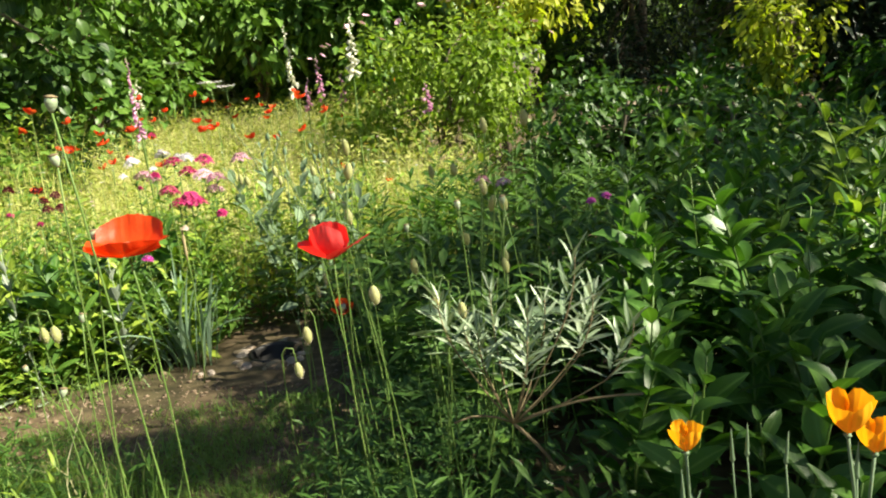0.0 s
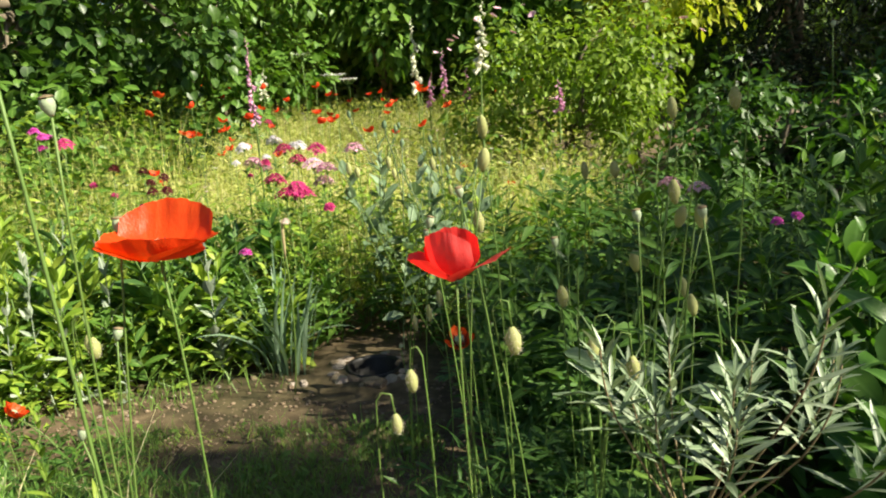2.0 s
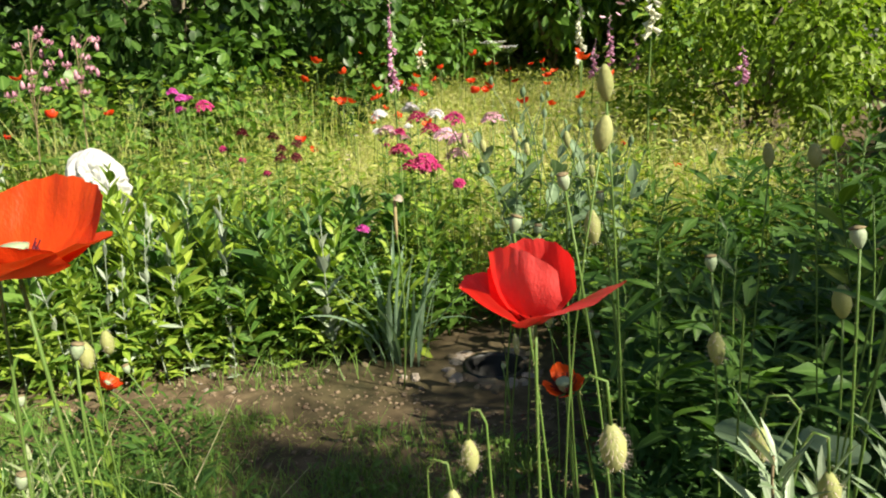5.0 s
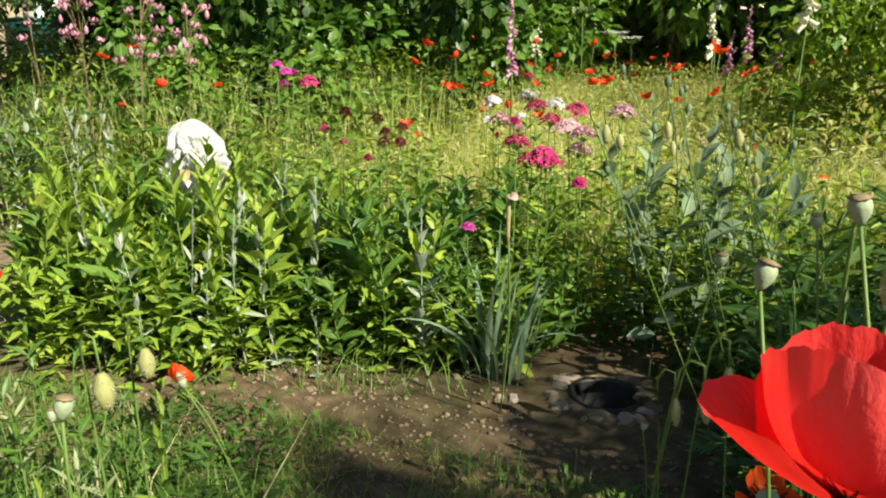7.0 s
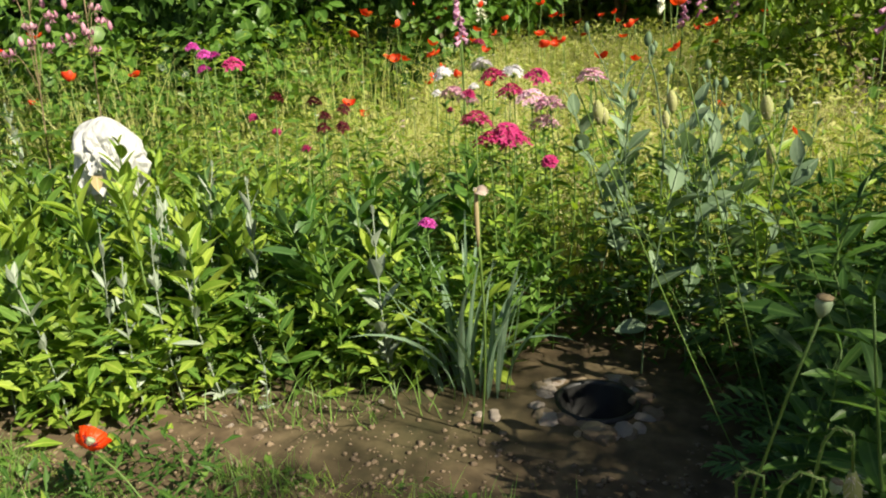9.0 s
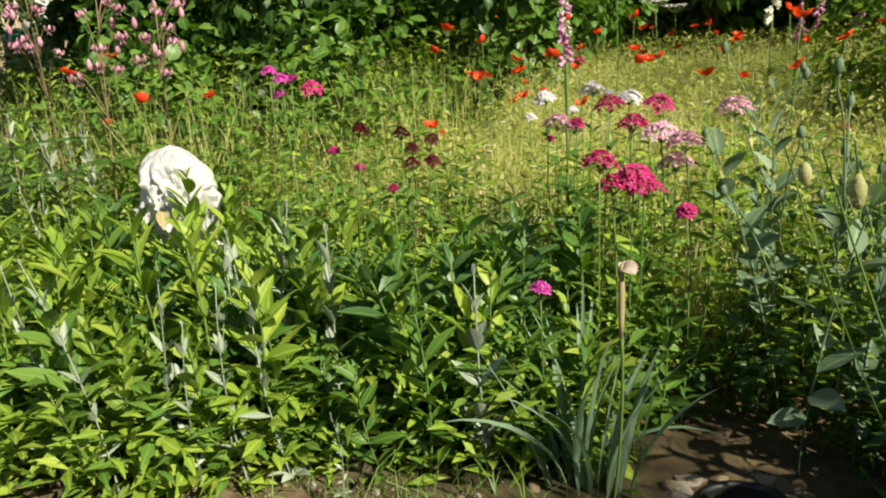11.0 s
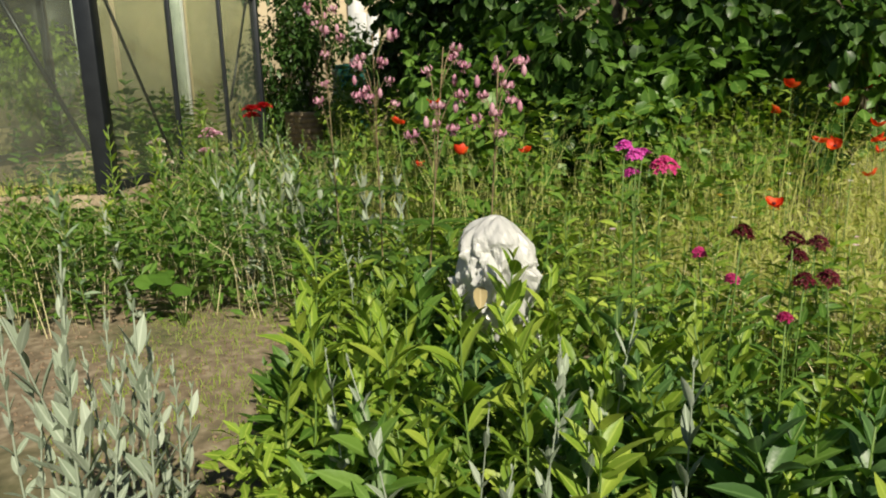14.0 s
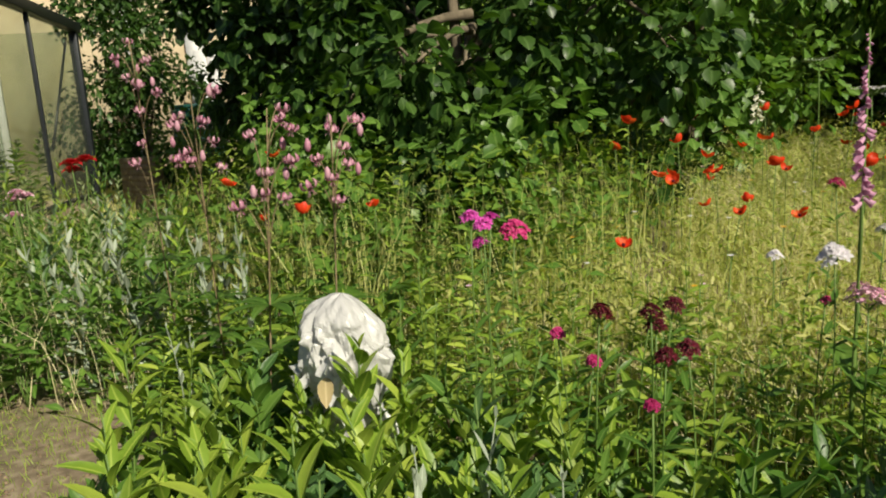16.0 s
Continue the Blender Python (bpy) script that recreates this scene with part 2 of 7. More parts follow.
def bag_mat():
    m, nt, nodes, links, p = mat_base("white_plastic_film")
    n = noise_tex(nodes, links, 22, 5)
    r = ramp(nodes, [(0.3, (0.60, 0.60, 0.59)), (0.7, (0.76, 0.76, 0.74))])
    links.new(n.outputs["Fac"], r.inputs[0])
    links.new(r.outputs[0], p.inputs["Base Color"])
    p.inputs["Roughness"].default_value = 0.32
    bp = nodes.new("ShaderNodeBump")
    bp.inputs["Strength"].default_value, bp.inputs["Distance"].default_value = 0.6, 0.012
    links.new(n.outputs["Fac"], bp.inputs["Height"])
    links.new(bp.outputs[0], p.inputs["Normal"])
    tr, mix = nodes.new("ShaderNodeBsdfTranslucent"), nodes.new("ShaderNodeMixShader")
    tr.inputs["Color"].default_value = (0.62, 0.62, 0.58, 1)
    mix.inputs[0].default_value = 0.3
    links.new(p.outputs[0], mix.inputs[1])
    links.new(tr.outputs[0], mix.inputs[2])
    links.new(mix.outputs[0], nodes["Material Output"].inputs["Surface"])
    return m


M_BAG = bag_mat()


def ground_mat():
    m, nt, nodes, links, p = mat_base("garden_soil")
    big = noise_tex(nodes, links, 1.3, 5)
    fine = noise_tex(nodes, links, 23, 9)
    grain = noise_tex(nodes, links, 190, 4)
    r1 = ramp(nodes, [(0.28, (0.11, 0.084, 0.050)), (0.50, (0.20, 0.156, 0.098)), (0.72, (0.34, 0.28, 0.19))])
    links.new(fine.outputs["Fac"], r1.inputs[0])
    r2 = ramp(nodes, [(0.35, (0.055, 0.075, 0.020)), (0.7, (0.13, 0.135, 0.05))])
    links.new(fine.outputs["Fac"], r2.inputs[0])
    f = ramp(nodes, [(0.47, (0, 0, 0)), (0.66, (0.75, 0.75, 0.75))])
    links.new(big.outputs["Fac"], f.inputs[0])
    mx = nodes.new("ShaderNodeMix")
    mx.data_type = "RGBA"
    links.new(f.outputs[0], mx.inputs["Factor"])
    links.new(r1.outputs[0], mx.inputs["A"])
    links.new(r2.outputs[0], mx.inputs["B"])
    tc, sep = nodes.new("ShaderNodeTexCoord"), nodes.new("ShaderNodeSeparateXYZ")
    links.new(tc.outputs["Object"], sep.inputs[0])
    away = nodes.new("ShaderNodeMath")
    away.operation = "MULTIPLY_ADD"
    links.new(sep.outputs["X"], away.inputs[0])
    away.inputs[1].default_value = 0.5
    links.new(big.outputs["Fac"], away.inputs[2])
    # soil darkens towards +x: stands in for dappled shade on the path
    soil_shade = ramp(nodes, [(0.0, (1, 1, 1)), (0.35, (0.54, 0.47, 0.38))])
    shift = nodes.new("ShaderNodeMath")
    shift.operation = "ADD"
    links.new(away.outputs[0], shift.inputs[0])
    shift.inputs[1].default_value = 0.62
    links.new(shift.outputs[0], soil_shade.inputs[0])
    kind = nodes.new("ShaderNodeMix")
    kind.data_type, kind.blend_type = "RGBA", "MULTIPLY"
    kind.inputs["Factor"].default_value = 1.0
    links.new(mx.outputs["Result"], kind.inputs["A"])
    links.new(soil_shade.outputs[0], kind.inputs["B"])
    links.new(kind.outputs["Result"], p.inputs["Base Color"])
    p.inputs["Roughness"].default_value = 0.95
    b1, b2 = nodes.new("ShaderNodeBump"), nodes.new("ShaderNodeBump")
    b1.inputs["Strength"].default_value, b1.inputs["Distance"].default_value = 0.3, 0.006
    b2.inputs["Strength"].default_value, b2.inputs["Distance"].default_value = 0.3, 0.002
    links.new(fine.outputs["Fac"], b1.inputs["Height"])
    links.new(grain.outputs["Fac"], b2.inputs["Height"])
    links.new(b1.outputs[0], b2.inputs["Normal"])
    links.new(b2.outputs[0], p.inputs["Normal"])
    return m


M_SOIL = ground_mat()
HOLE = Vector((-0.553, 2.045, 0))


def ground_z(x, y):
    """Height of the soil: level in front, a gentle rise towards the trees, small lumps."""
    far = max(0.0, y - 2.8)
    z = 0.055 * far if far < 6 else 0.33
    return z + 0.012 * noise.noise((x * 2.1, y * 2.1, 0.3)) + 0.006 * noise.noise((x * 7, y * 7, 2.0))


# ---- mesh helpers ----
class Geo:
    """Gathers vertices and faces of one mesh."""

    def __init__(self):
        self.v, self.f, self.n, self.rib = [], [], 0, []

    def add(self, verts, faces, rib=None):
        verts = np.asarray(verts, float)
        self.v.append(verts)
        self.rib.append(np.ones(len(verts)) if rib is None else np.asarray(rib, float))
        self.f += [tuple(i + self.n for i in f) for f in faces]
        self.n += len(verts)

    def mesh(self, name, material):
        me = bpy.data.meshes.new(name)
        me.from_pydata(np.concatenate(self.v).tolist() if self.v else [], [], self.f)
        if self.rib:
            me.attributes.new("rib", "FLOAT", "POINT").data.foreach_set("value", np.concatenate(self.rib).astype(np.float32))
        me.materials.append(material)
        me.shade_smooth()
        return me


def part(name, geo, material, parent=None, label=""):
    me = geo.mesh(name, material) if isinstance(geo, Geo) else geo
    ob = new(name, me)
    if parent is not None:
        ob.parent = parent
    if label:
        ob["label"] = label
    return ob


def thing(name, at, label, category, group="", kind=""):
    ob = new(name)
    ob.empty_display_size = 0.02
    ob.location = at
    return tagged(ob, label, category, group, kind)


def frame_of(way):
    w = np.asarray(way, float)
    w = w / (np.linalg.norm(w) + 1e-9)
    side = np.cross(w, (0, 0, 1.0))
    if np.linalg.norm(side) < 1e-3:
        side = np.array((1.0, 0, 0))
    side /= np.linalg.norm(side)
    return w, side, np.cross(side, w)


def leaf_into(g, at, way, length, width, bend=0.5, fold=0.25, seg=4, shape=0.42, twist=0.0, wave=0.0):
    """A folded, arching leaf from at along way; shape is where it is widest."""
    w, side, up = frame_of(way)
    c, s = math.cos(twist), math.sin(twist)
    side, up = c * side + s * up, c * up - s * side
    rows, faces = [], []
    pos, ang = np.asarray(at, float), 0.0
    for i in range(seg + 1):
        t = i / seg
        d = math.cos(ang) * w - math.sin(ang) * up
        nrm = math.cos(ang) * up + math.sin(ang) * w
        if t < shape:
            ww = width * (0.12 + 0.88 * math.sin(t / shape * math.pi / 2))
        else:
            ww = width * max(0.0, math.cos((t - shape) / (1 - shape) * math.pi / 2)) ** 0.85
        lift = fold * ww * 0.5 + wave * ww * math.sin(i * 2.1)
        if i == seg:
            rows.append([pos])
        else:
            rows.append([pos - side * ww * 0.5 + nrm * lift, pos, pos + side * ww * 0.5 + nrm * lift])
        pos = pos + d * length / seg
        ang += bend / seg
    verts = [p for r in rows for p in r]
    for i in range(seg):
        a, b = 3 * i, 3 * (i + 1)
        if i < seg - 1:
            faces += [(a, a + 1, b + 1, b), (a + 1, a + 2, b + 2, b + 1)]
        else:
            faces += [(a, a + 1, b), (a + 1, a + 2, b)]
    g.add(verts, faces, [1.0, 0.0, 1.0] * seg + [0.0])


def leaves_batch(g, at, way, length, width, bend, fold, twist, shape=0.45, seg=2):
    """Many leaves at once, each as leaf_into makes it."""
    w = way / (np.linalg.norm(way, axis=1, keepdims=True) + 1e-9)
    side = np.cross(w, np.array((0, 0, 1.0)))
    side = side / (np.linalg.norm(side, axis=1, keepdims=True) + 1e-6)
    up = np.cross(side, w)
    c, s = np.cos(twist)[:, None], np.sin(twist)[:, None]
    side, up = c * side + s * up, c * up - s * side
    pos, rows = at.copy(), []
    for i in range(seg + 1):
        t = i / seg
        ang = (bend * t)[:, None]
        d, nrm = np.cos(ang) * w - np.sin(ang) * up, np.cos(ang) * up + np.sin(ang) * w
        k = 0.12 + 0.88 * math.sin(t / shape * math.pi / 2) if t < shape else max(0.0, math.cos((t - shape) / (1 - shape) * math.pi / 2)) ** 0.85
        ww = (width * k)[:, None]
        lift = nrm * (fold[:, None] * ww * 0.5)
        rows += [pos] if i == seg else [pos - side * ww * 0.5 + lift, pos, pos + side * ww * 0.5 + lift]
        pos = pos + d * (length / seg)[:, None]
    n = 3 * seg + 1
    verts = np.stack(rows, 1).reshape(-1, 3)
    first = g.n + n * np.arange(len(at))[:, None]
    for i in range(seg):
        a, b = 3 * i, 3 * (i + 1)
        for f in (((a, a + 1, b + 1, b), (a + 1, a + 2, b + 2, b + 1)) if i < seg - 1 else ((a, a + 1, b), (a + 1, a + 2, b))):
            g.f += (first + np.array(f)).tolist()
    g.v.append(verts)
    g.rib.append(np.tile([1.0, 0.0, 1.0] * seg + [0.0], len(at)))
    g.n += len(verts)


def tube_into(g, pts, radii, sides=6, cap=True):
    pts = [np.asarray(p, float) for p in pts]
    rings = []
    for i, p in enumerate(pts):
        way = pts[min(i + 1, len(pts) - 1)] - pts[max(i - 1, 0)]
        w, side, up = frame_of(way)
        r = radii[i] if isinstance(radii, (list, tuple)) else radii
        rings += [p + r * (math.cos(k * 2 * math.pi / sides) * side + math.sin(k * 2 * math.pi / sides) * up) for k in range(sides)]
    faces = [(i * sides + k, i * sides + (k + 1) % sides, (i + 1) * sides + (k + 1) % sides, (i + 1) * sides + k) for i in range(len(pts) - 1) for k in range(sides)]
    if cap:
        faces += [tuple(range(sides))[::-1], tuple(range((len(pts) - 1) * sides, len(pts) * sides))]
    g.add(rings, faces)


def turned_into(g, at, way, profile, sides=10, ribs=0.0, nrib=8):
    """A solid of revolution: profile is (height, radius) rows along way."""
    w, side, up = frame_of(way)
    at, verts = np.asarray(at, float), []
    for h, r in profile:
        for k in range(sides):
            a = k * 2 * math.pi / sides
            rr = r * (1 + ribs * math.cos(nrib * a))
            verts.append(at + h * w + rr * (math.cos(a) * side + math.sin(a) * up))
    n = len(profile)
    faces = [(i * sides + k, i * sides + (k + 1) % sides, (i + 1) * sides + (k + 1) % sides, (i + 1) * sides + k) for i in range(n - 1) for k in range(sides)]
    faces += [tuple(range(sides))[::-1], tuple(range((n - 1) * sides, n * sides))]
    g.add(verts, faces)


def bend_line(a, b, sag=(0, 0, 0), n=6):
    a, b, sag = (np.asarray(q, float) for q in (a, b, sag))
    return [a + (b - a) * t + sag * 4 * t * (1 - t) for t in (i / n for i in range(n + 1))]


def box_into(g, lo, hi, m=None):
    (x0, y0, z0), (x1, y1, z1) = lo, hi
    v = [Vector(q) for q in ((x0, y0, z0), (x1, y0, z0), (x1, y1, z0), (x0, y1, z0), (x0, y0, z1), (x1, y0, z1), (x1, y1, z1), (x0, y1, z1))]
    v = [m @ q for q in v] if m is not None else v
    g.add([tuple(q) for q in v], [(0, 3, 2, 1), (4, 5, 6, 7), (0, 1, 5, 4), (1, 2, 6, 5), (2, 3, 7, 6), (3, 0, 4, 7)])


# ---- ground ----
def build_ground():
    bm = bmesh.new()
    fine_x = {round(HOLE.x - 0.2 + 0.02 * i, 3) for i in range(21)}
    fine_y = {round(HOLE.y - 0.2 + 0.02 * i, 3) for i in range(21)}
    xs = sorted(fine_x | {round(-4.5 + 0.06 * i, 3) for i in range(109)} | {-400, -120, -40, -20, -12, -9, -7, -5.5, 3, 4, 6, 10, 20, 40, 120, 400})
    ys = sorted(fine_y | {round(0.1 + 0.06 * i, 3) for i in range(75)} | {-400, -120, -40, -12, -4, -1.5, -0.5, 5, 5.6, 6.4, 7.5, 9, 12, 20, 40, 120, 400})
    grid = [[bm.verts.new((x, y, ground_z(x, y))) for x in xs] for y in ys]
    for j in range(len(ys) - 1):
        for i in range(len(xs) - 1):
            cx, cy = (xs[i] + xs[i + 1]) / 2, (ys[j] + ys[j + 1]) / 2
            if (cx - HOLE.x) ** 2 + (cy - HOLE.y) ** 2 < 0.070 ** 2:
                continue
            bm.faces.new((grid[j][i], grid[j][i + 1], grid[j + 1][i + 1], grid[j + 1][i]))
    for v in bm.verts:
        d = math.hypot(v.co.x - HOLE.x, v.co.y - HOLE.y)
        if d < 0.2:
            v.co.z += 0.016 * (1 - d / 0.2)
            if 0.05 < d < 0.084:
                k = 0.076 / d
                v.co.x, v.co.y = HOLE.x + (v.co.x - HOLE.x) * k, HOLE.y + (v.co.y - HOLE.y) * k
    for e in [v for v in bm.verts if not v.link_faces]:
        bm.verts.remove(e)
    me = bpy.data.meshes.new("ground")
    bm.to_mesh(me)
    bm.free()
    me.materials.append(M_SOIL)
    me.shade_smooth()
    return tagged(new("ground", me), "bare brown garden soil with crumbs and thin grass", "ground", kind="structure")


build_ground()


# ---- trees and shrubs ----
def crown_leaves(g, seed, centres, count, leaf, seg=2, shell=0.75, wide=0.6, rounded=0.5, hang=True):
    """Leaves in clumps: centres are (x, y, z, radius); hang: blades droop with their faces outwards, as on broad-leaved shrubs."""
    rs = np.random.RandomState(seed)
    c = np.array(centres)
    share = c[:, 3] ** 2 / (c[:, 3] ** 2).sum()
    which = rs.choice(len(c), count, p=share)
    d = rs.normal(size=(count, 3))
    d /= np.linalg.norm(d, axis=1, keepdims=True)
    p = c[which, :3] + d * (c[which, 3] * (shell + (1 - shell) * rs.rand(count)) * rs.uniform(0.82, 1.12, count))[:, None]
    if hang:
        side = np.cross(d, np.array((0, 0, 1.0)))
        way = 0.55 * d + side * rs.uniform(-0.9, 0.9, (count, 1)) + rs.uniform((-0.35, -0.35, -1.0), (0.35, 0.35, 0.1), (count, 3))
    else:
        way = d + rs.uniform((-1, -1, -0.9), (1, 1, 0.5), (count, 3))
    keep = p[:, 2] > 0.05
    p, way = p[keep], way[keep]
    n = len(p)
    size = leaf * rs.uniform(0.6, 1.3, n)
    leaves_batch(g, p, way, size, size * wide, rs.uniform(0.1, 0.9, n), rs.uniform(0, 0.5, n), rs.uniform(-0.8, 0.8, n), rounded, seg)


def tree(name, at, label, category, trunk_h, trunk_r, blobs, count, leaf, material, seed, wide=0.6, shell=0.7, limbs=6, seg=2, group=""):
    rnd = random.Random(seed)
    z0 = ground_z(at[0], at[1])
    ob = thing(name, (at[0], at[1], z0), label, category, group)
    g = Geo()
    tube_into(g, bend_line((0, 0, -0.05), (rnd.uniform(-0.1, 0.1), rnd.uniform(-0.1, 0.1), trunk_h), (rnd.uniform(-0.08, 0.08), 0, 0), 8), [trunk_r * (1 - 0.09 * i) for i in range(9)], 8)
    part("trunk", g, M_BARK, ob)
    for k in range(limbs):
        b = blobs[k % len(blobs)]
        g = Geo()
        start = (0, 0, trunk_h * rnd.uniform(0.25, 0.9))
        n = 7
        tube_into(g, bend_line(start, b[:3], (rnd.uniform(-0.1, 0.1), rnd.uniform(-0.1, 0.1), 0.1), n), [trunk_r * 0.5 * (1 - 0.12 * i) for i in range(n + 1)], 6)
        for _ in range(5):
            t = rnd.uniform(0.4, 1)
            p = [start[i] + (b[i] - start[i]) * t for i in range(3)]
            q = [p[i] + rnd.uniform(-0.5, 0.5) * b[3] for i in range(3)]
            tube_into(g, bend_line(p, q, (0, 0, 0.03), 3), [trunk_r * 0.16, trunk_r * 0.13, trunk_r * 0.1, trunk_r * 0.05], 5)
        part("limb", g, M_BARK, ob)
    g = Geo()
    crown_leaves(g, seed, blobs, count, leaf, seg, shell, wide, hang=wide > 0.4)
    part("crown", g, material, ob)
    return ob


def blobs_for(rnd, rx, ry, z0, z1, n, r):
    out = []
    for _ in range(n):
        z = rnd.uniform(z0, z1)
        k = math.sqrt(max(0.05, 1 - (2 * (z - z0) / (z1 - z0) - 0.8) ** 2 * 0.55))
        a, m = rnd.uniform(0, 2 * math.pi), math.sqrt(rnd.random())
        out.append((rx * k * m * math.cos(a), ry * k * m * math.sin(a), z, r * rnd.uniform(0.7, 1.25)))
    return out


rb = random.Random(21)
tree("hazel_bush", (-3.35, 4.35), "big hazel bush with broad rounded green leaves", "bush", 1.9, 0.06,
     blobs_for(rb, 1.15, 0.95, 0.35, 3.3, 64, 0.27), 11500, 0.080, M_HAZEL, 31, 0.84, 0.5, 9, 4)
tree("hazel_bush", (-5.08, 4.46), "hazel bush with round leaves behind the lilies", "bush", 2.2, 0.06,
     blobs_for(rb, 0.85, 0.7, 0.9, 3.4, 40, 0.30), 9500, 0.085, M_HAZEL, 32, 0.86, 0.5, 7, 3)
# leaf colour lighter than M_HAZEL: the sun on this bush is painted in
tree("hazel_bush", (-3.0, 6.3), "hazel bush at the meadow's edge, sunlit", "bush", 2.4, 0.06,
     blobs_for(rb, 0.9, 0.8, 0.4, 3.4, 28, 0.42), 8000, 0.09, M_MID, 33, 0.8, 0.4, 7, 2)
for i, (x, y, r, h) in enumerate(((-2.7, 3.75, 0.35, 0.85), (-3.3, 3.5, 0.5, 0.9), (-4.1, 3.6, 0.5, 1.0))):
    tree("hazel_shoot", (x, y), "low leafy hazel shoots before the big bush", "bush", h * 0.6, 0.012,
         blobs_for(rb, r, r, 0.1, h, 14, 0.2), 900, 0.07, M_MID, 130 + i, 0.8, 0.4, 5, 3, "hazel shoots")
for i, (x, y, rx, h) in enumerate(((-6.2, 11.0, 2.2, 5.6), (-3.6, 10.2, 1.9, 4.6), (-1.4, 11.4, 2.1, 5.4), (0.9, 10.6, 2.0, 4.6), (3.8, 11.6, 2.0, 3.8), (-9.0, 9.0, 2.2, 5.4), (6.8, 11.0, 2.0, 3.6))):
    tree("broadleaf_tree", (x, y), "leafy green tree closing the garden behind the meadow", "tree", h * 0.6, 0.12,
         blobs_for(rb, rx, 1.5, 0.4, h, 48, 0.62), 19000, 0.17, M_TREE, 50 + i, 0.62, 0.45, 6, 2, "trees behind the meadow")
for i, (x, y, rx, h) in enumerate(((-1.9, 8.2, 0.9, 2.3), (-0.6, 8.0, 0.8, 1.9), (-3.0, 8.3, 0.8, 2.1), (0.6, 8.3, 0.8, 2.2), (-4.2, 7.8, 0.9, 2.4), (-1.2, 8.9, 0.8, 2.6), (1.5, 9.8, 0.8, 2.6), (-2.5, 9.0, 0.8, 2.5), (0.1, 9.0, 0.8, 2.5), (5.4, 9.6, 0.9, 2.6), (-5.3, 8.2, 0.9, 2.6))):
    tree("wild_shrub", (x, y), "dense dark green shrub under the trees", "shrub", h * 0.5, 0.05,
         blobs_for(rb, rx, 0.7, 0.25, h, 20, 0.36), 3200, 0.14, M_TREE if i % 3 == 2 else M_MID, 270 + i, 0.55, 0.4, 5, 2, "shrubs under the trees")
# the last three stand out of view, added for the shade they cast
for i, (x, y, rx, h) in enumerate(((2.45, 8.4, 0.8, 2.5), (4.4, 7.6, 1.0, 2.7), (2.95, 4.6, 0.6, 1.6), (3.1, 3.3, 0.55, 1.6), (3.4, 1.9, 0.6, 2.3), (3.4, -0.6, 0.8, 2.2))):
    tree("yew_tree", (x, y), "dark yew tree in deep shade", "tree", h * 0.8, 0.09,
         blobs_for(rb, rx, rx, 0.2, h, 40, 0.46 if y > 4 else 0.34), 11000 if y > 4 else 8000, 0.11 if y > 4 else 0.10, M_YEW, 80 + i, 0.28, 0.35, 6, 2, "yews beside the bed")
# crowns added out of view, only to cast dappled shade on path and bed
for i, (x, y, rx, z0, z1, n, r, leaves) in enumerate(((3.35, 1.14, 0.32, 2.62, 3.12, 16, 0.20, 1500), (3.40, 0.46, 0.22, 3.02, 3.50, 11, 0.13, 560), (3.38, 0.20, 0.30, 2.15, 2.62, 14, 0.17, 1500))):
    tree("yew_tree", (x, y), "unseen yew crown added to cast dappled shade on the bed", "tree", 2.6, 0.05,
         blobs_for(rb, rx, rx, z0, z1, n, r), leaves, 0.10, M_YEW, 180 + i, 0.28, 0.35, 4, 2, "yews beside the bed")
for i, (x, y) in enumerate(((1.75, 4.6), (2.5, 4.1), (1.5, 3.5), (2.4, 3.2))):
    tree("shade_bush", (x, y), "leafy green bush in the shaded corner", "bush", 0.5, 0.03,
         blobs_for(rb, 0.5, 0.5, 0.08, 0.52, 16, 0.22), 2400, 0.075, M_DARK, 190 + i, 0.45, 0.45, 5, 2, "bushes in the shaded corner")
tree("golden_shrub", (0.55, 5.6), "yellow-green golden-leaved shrub in full sun", "shrub", 1.2, 0.04,
     blobs_for(rb, 0.6, 0.5, 1.05, 2.5, 22, 0.30), 3800, 0.075, M_GOLD, 91, 0.55, 0.4, 7, 2)
tree("golden_shrub", (2.1, 4.15), "yellow-green leafy shrub between dark yews", "shrub", 0.9, 0.03,
     blobs_for(rb, 0.22, 0.22, 0.4, 1.5, 12, 0.20), 1300, 0.06, M_GOLD, 92, 0.55, 0.4, 5, 2)
tree("rose_bush", (0.05, 4.75), "pale green rose bush with small pink flowers", "bush", 0.6, 0.03,
     blobs_for(rb, 0.75, 0.6, 0.15, 0.95, 34, 0.24), 6500, 0.05, M_ROSE, 93, 0.6, 0.45, 8, 2)
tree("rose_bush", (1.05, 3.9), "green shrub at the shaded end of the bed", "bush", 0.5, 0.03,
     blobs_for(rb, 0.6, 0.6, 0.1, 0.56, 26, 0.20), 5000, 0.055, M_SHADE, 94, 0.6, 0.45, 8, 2)


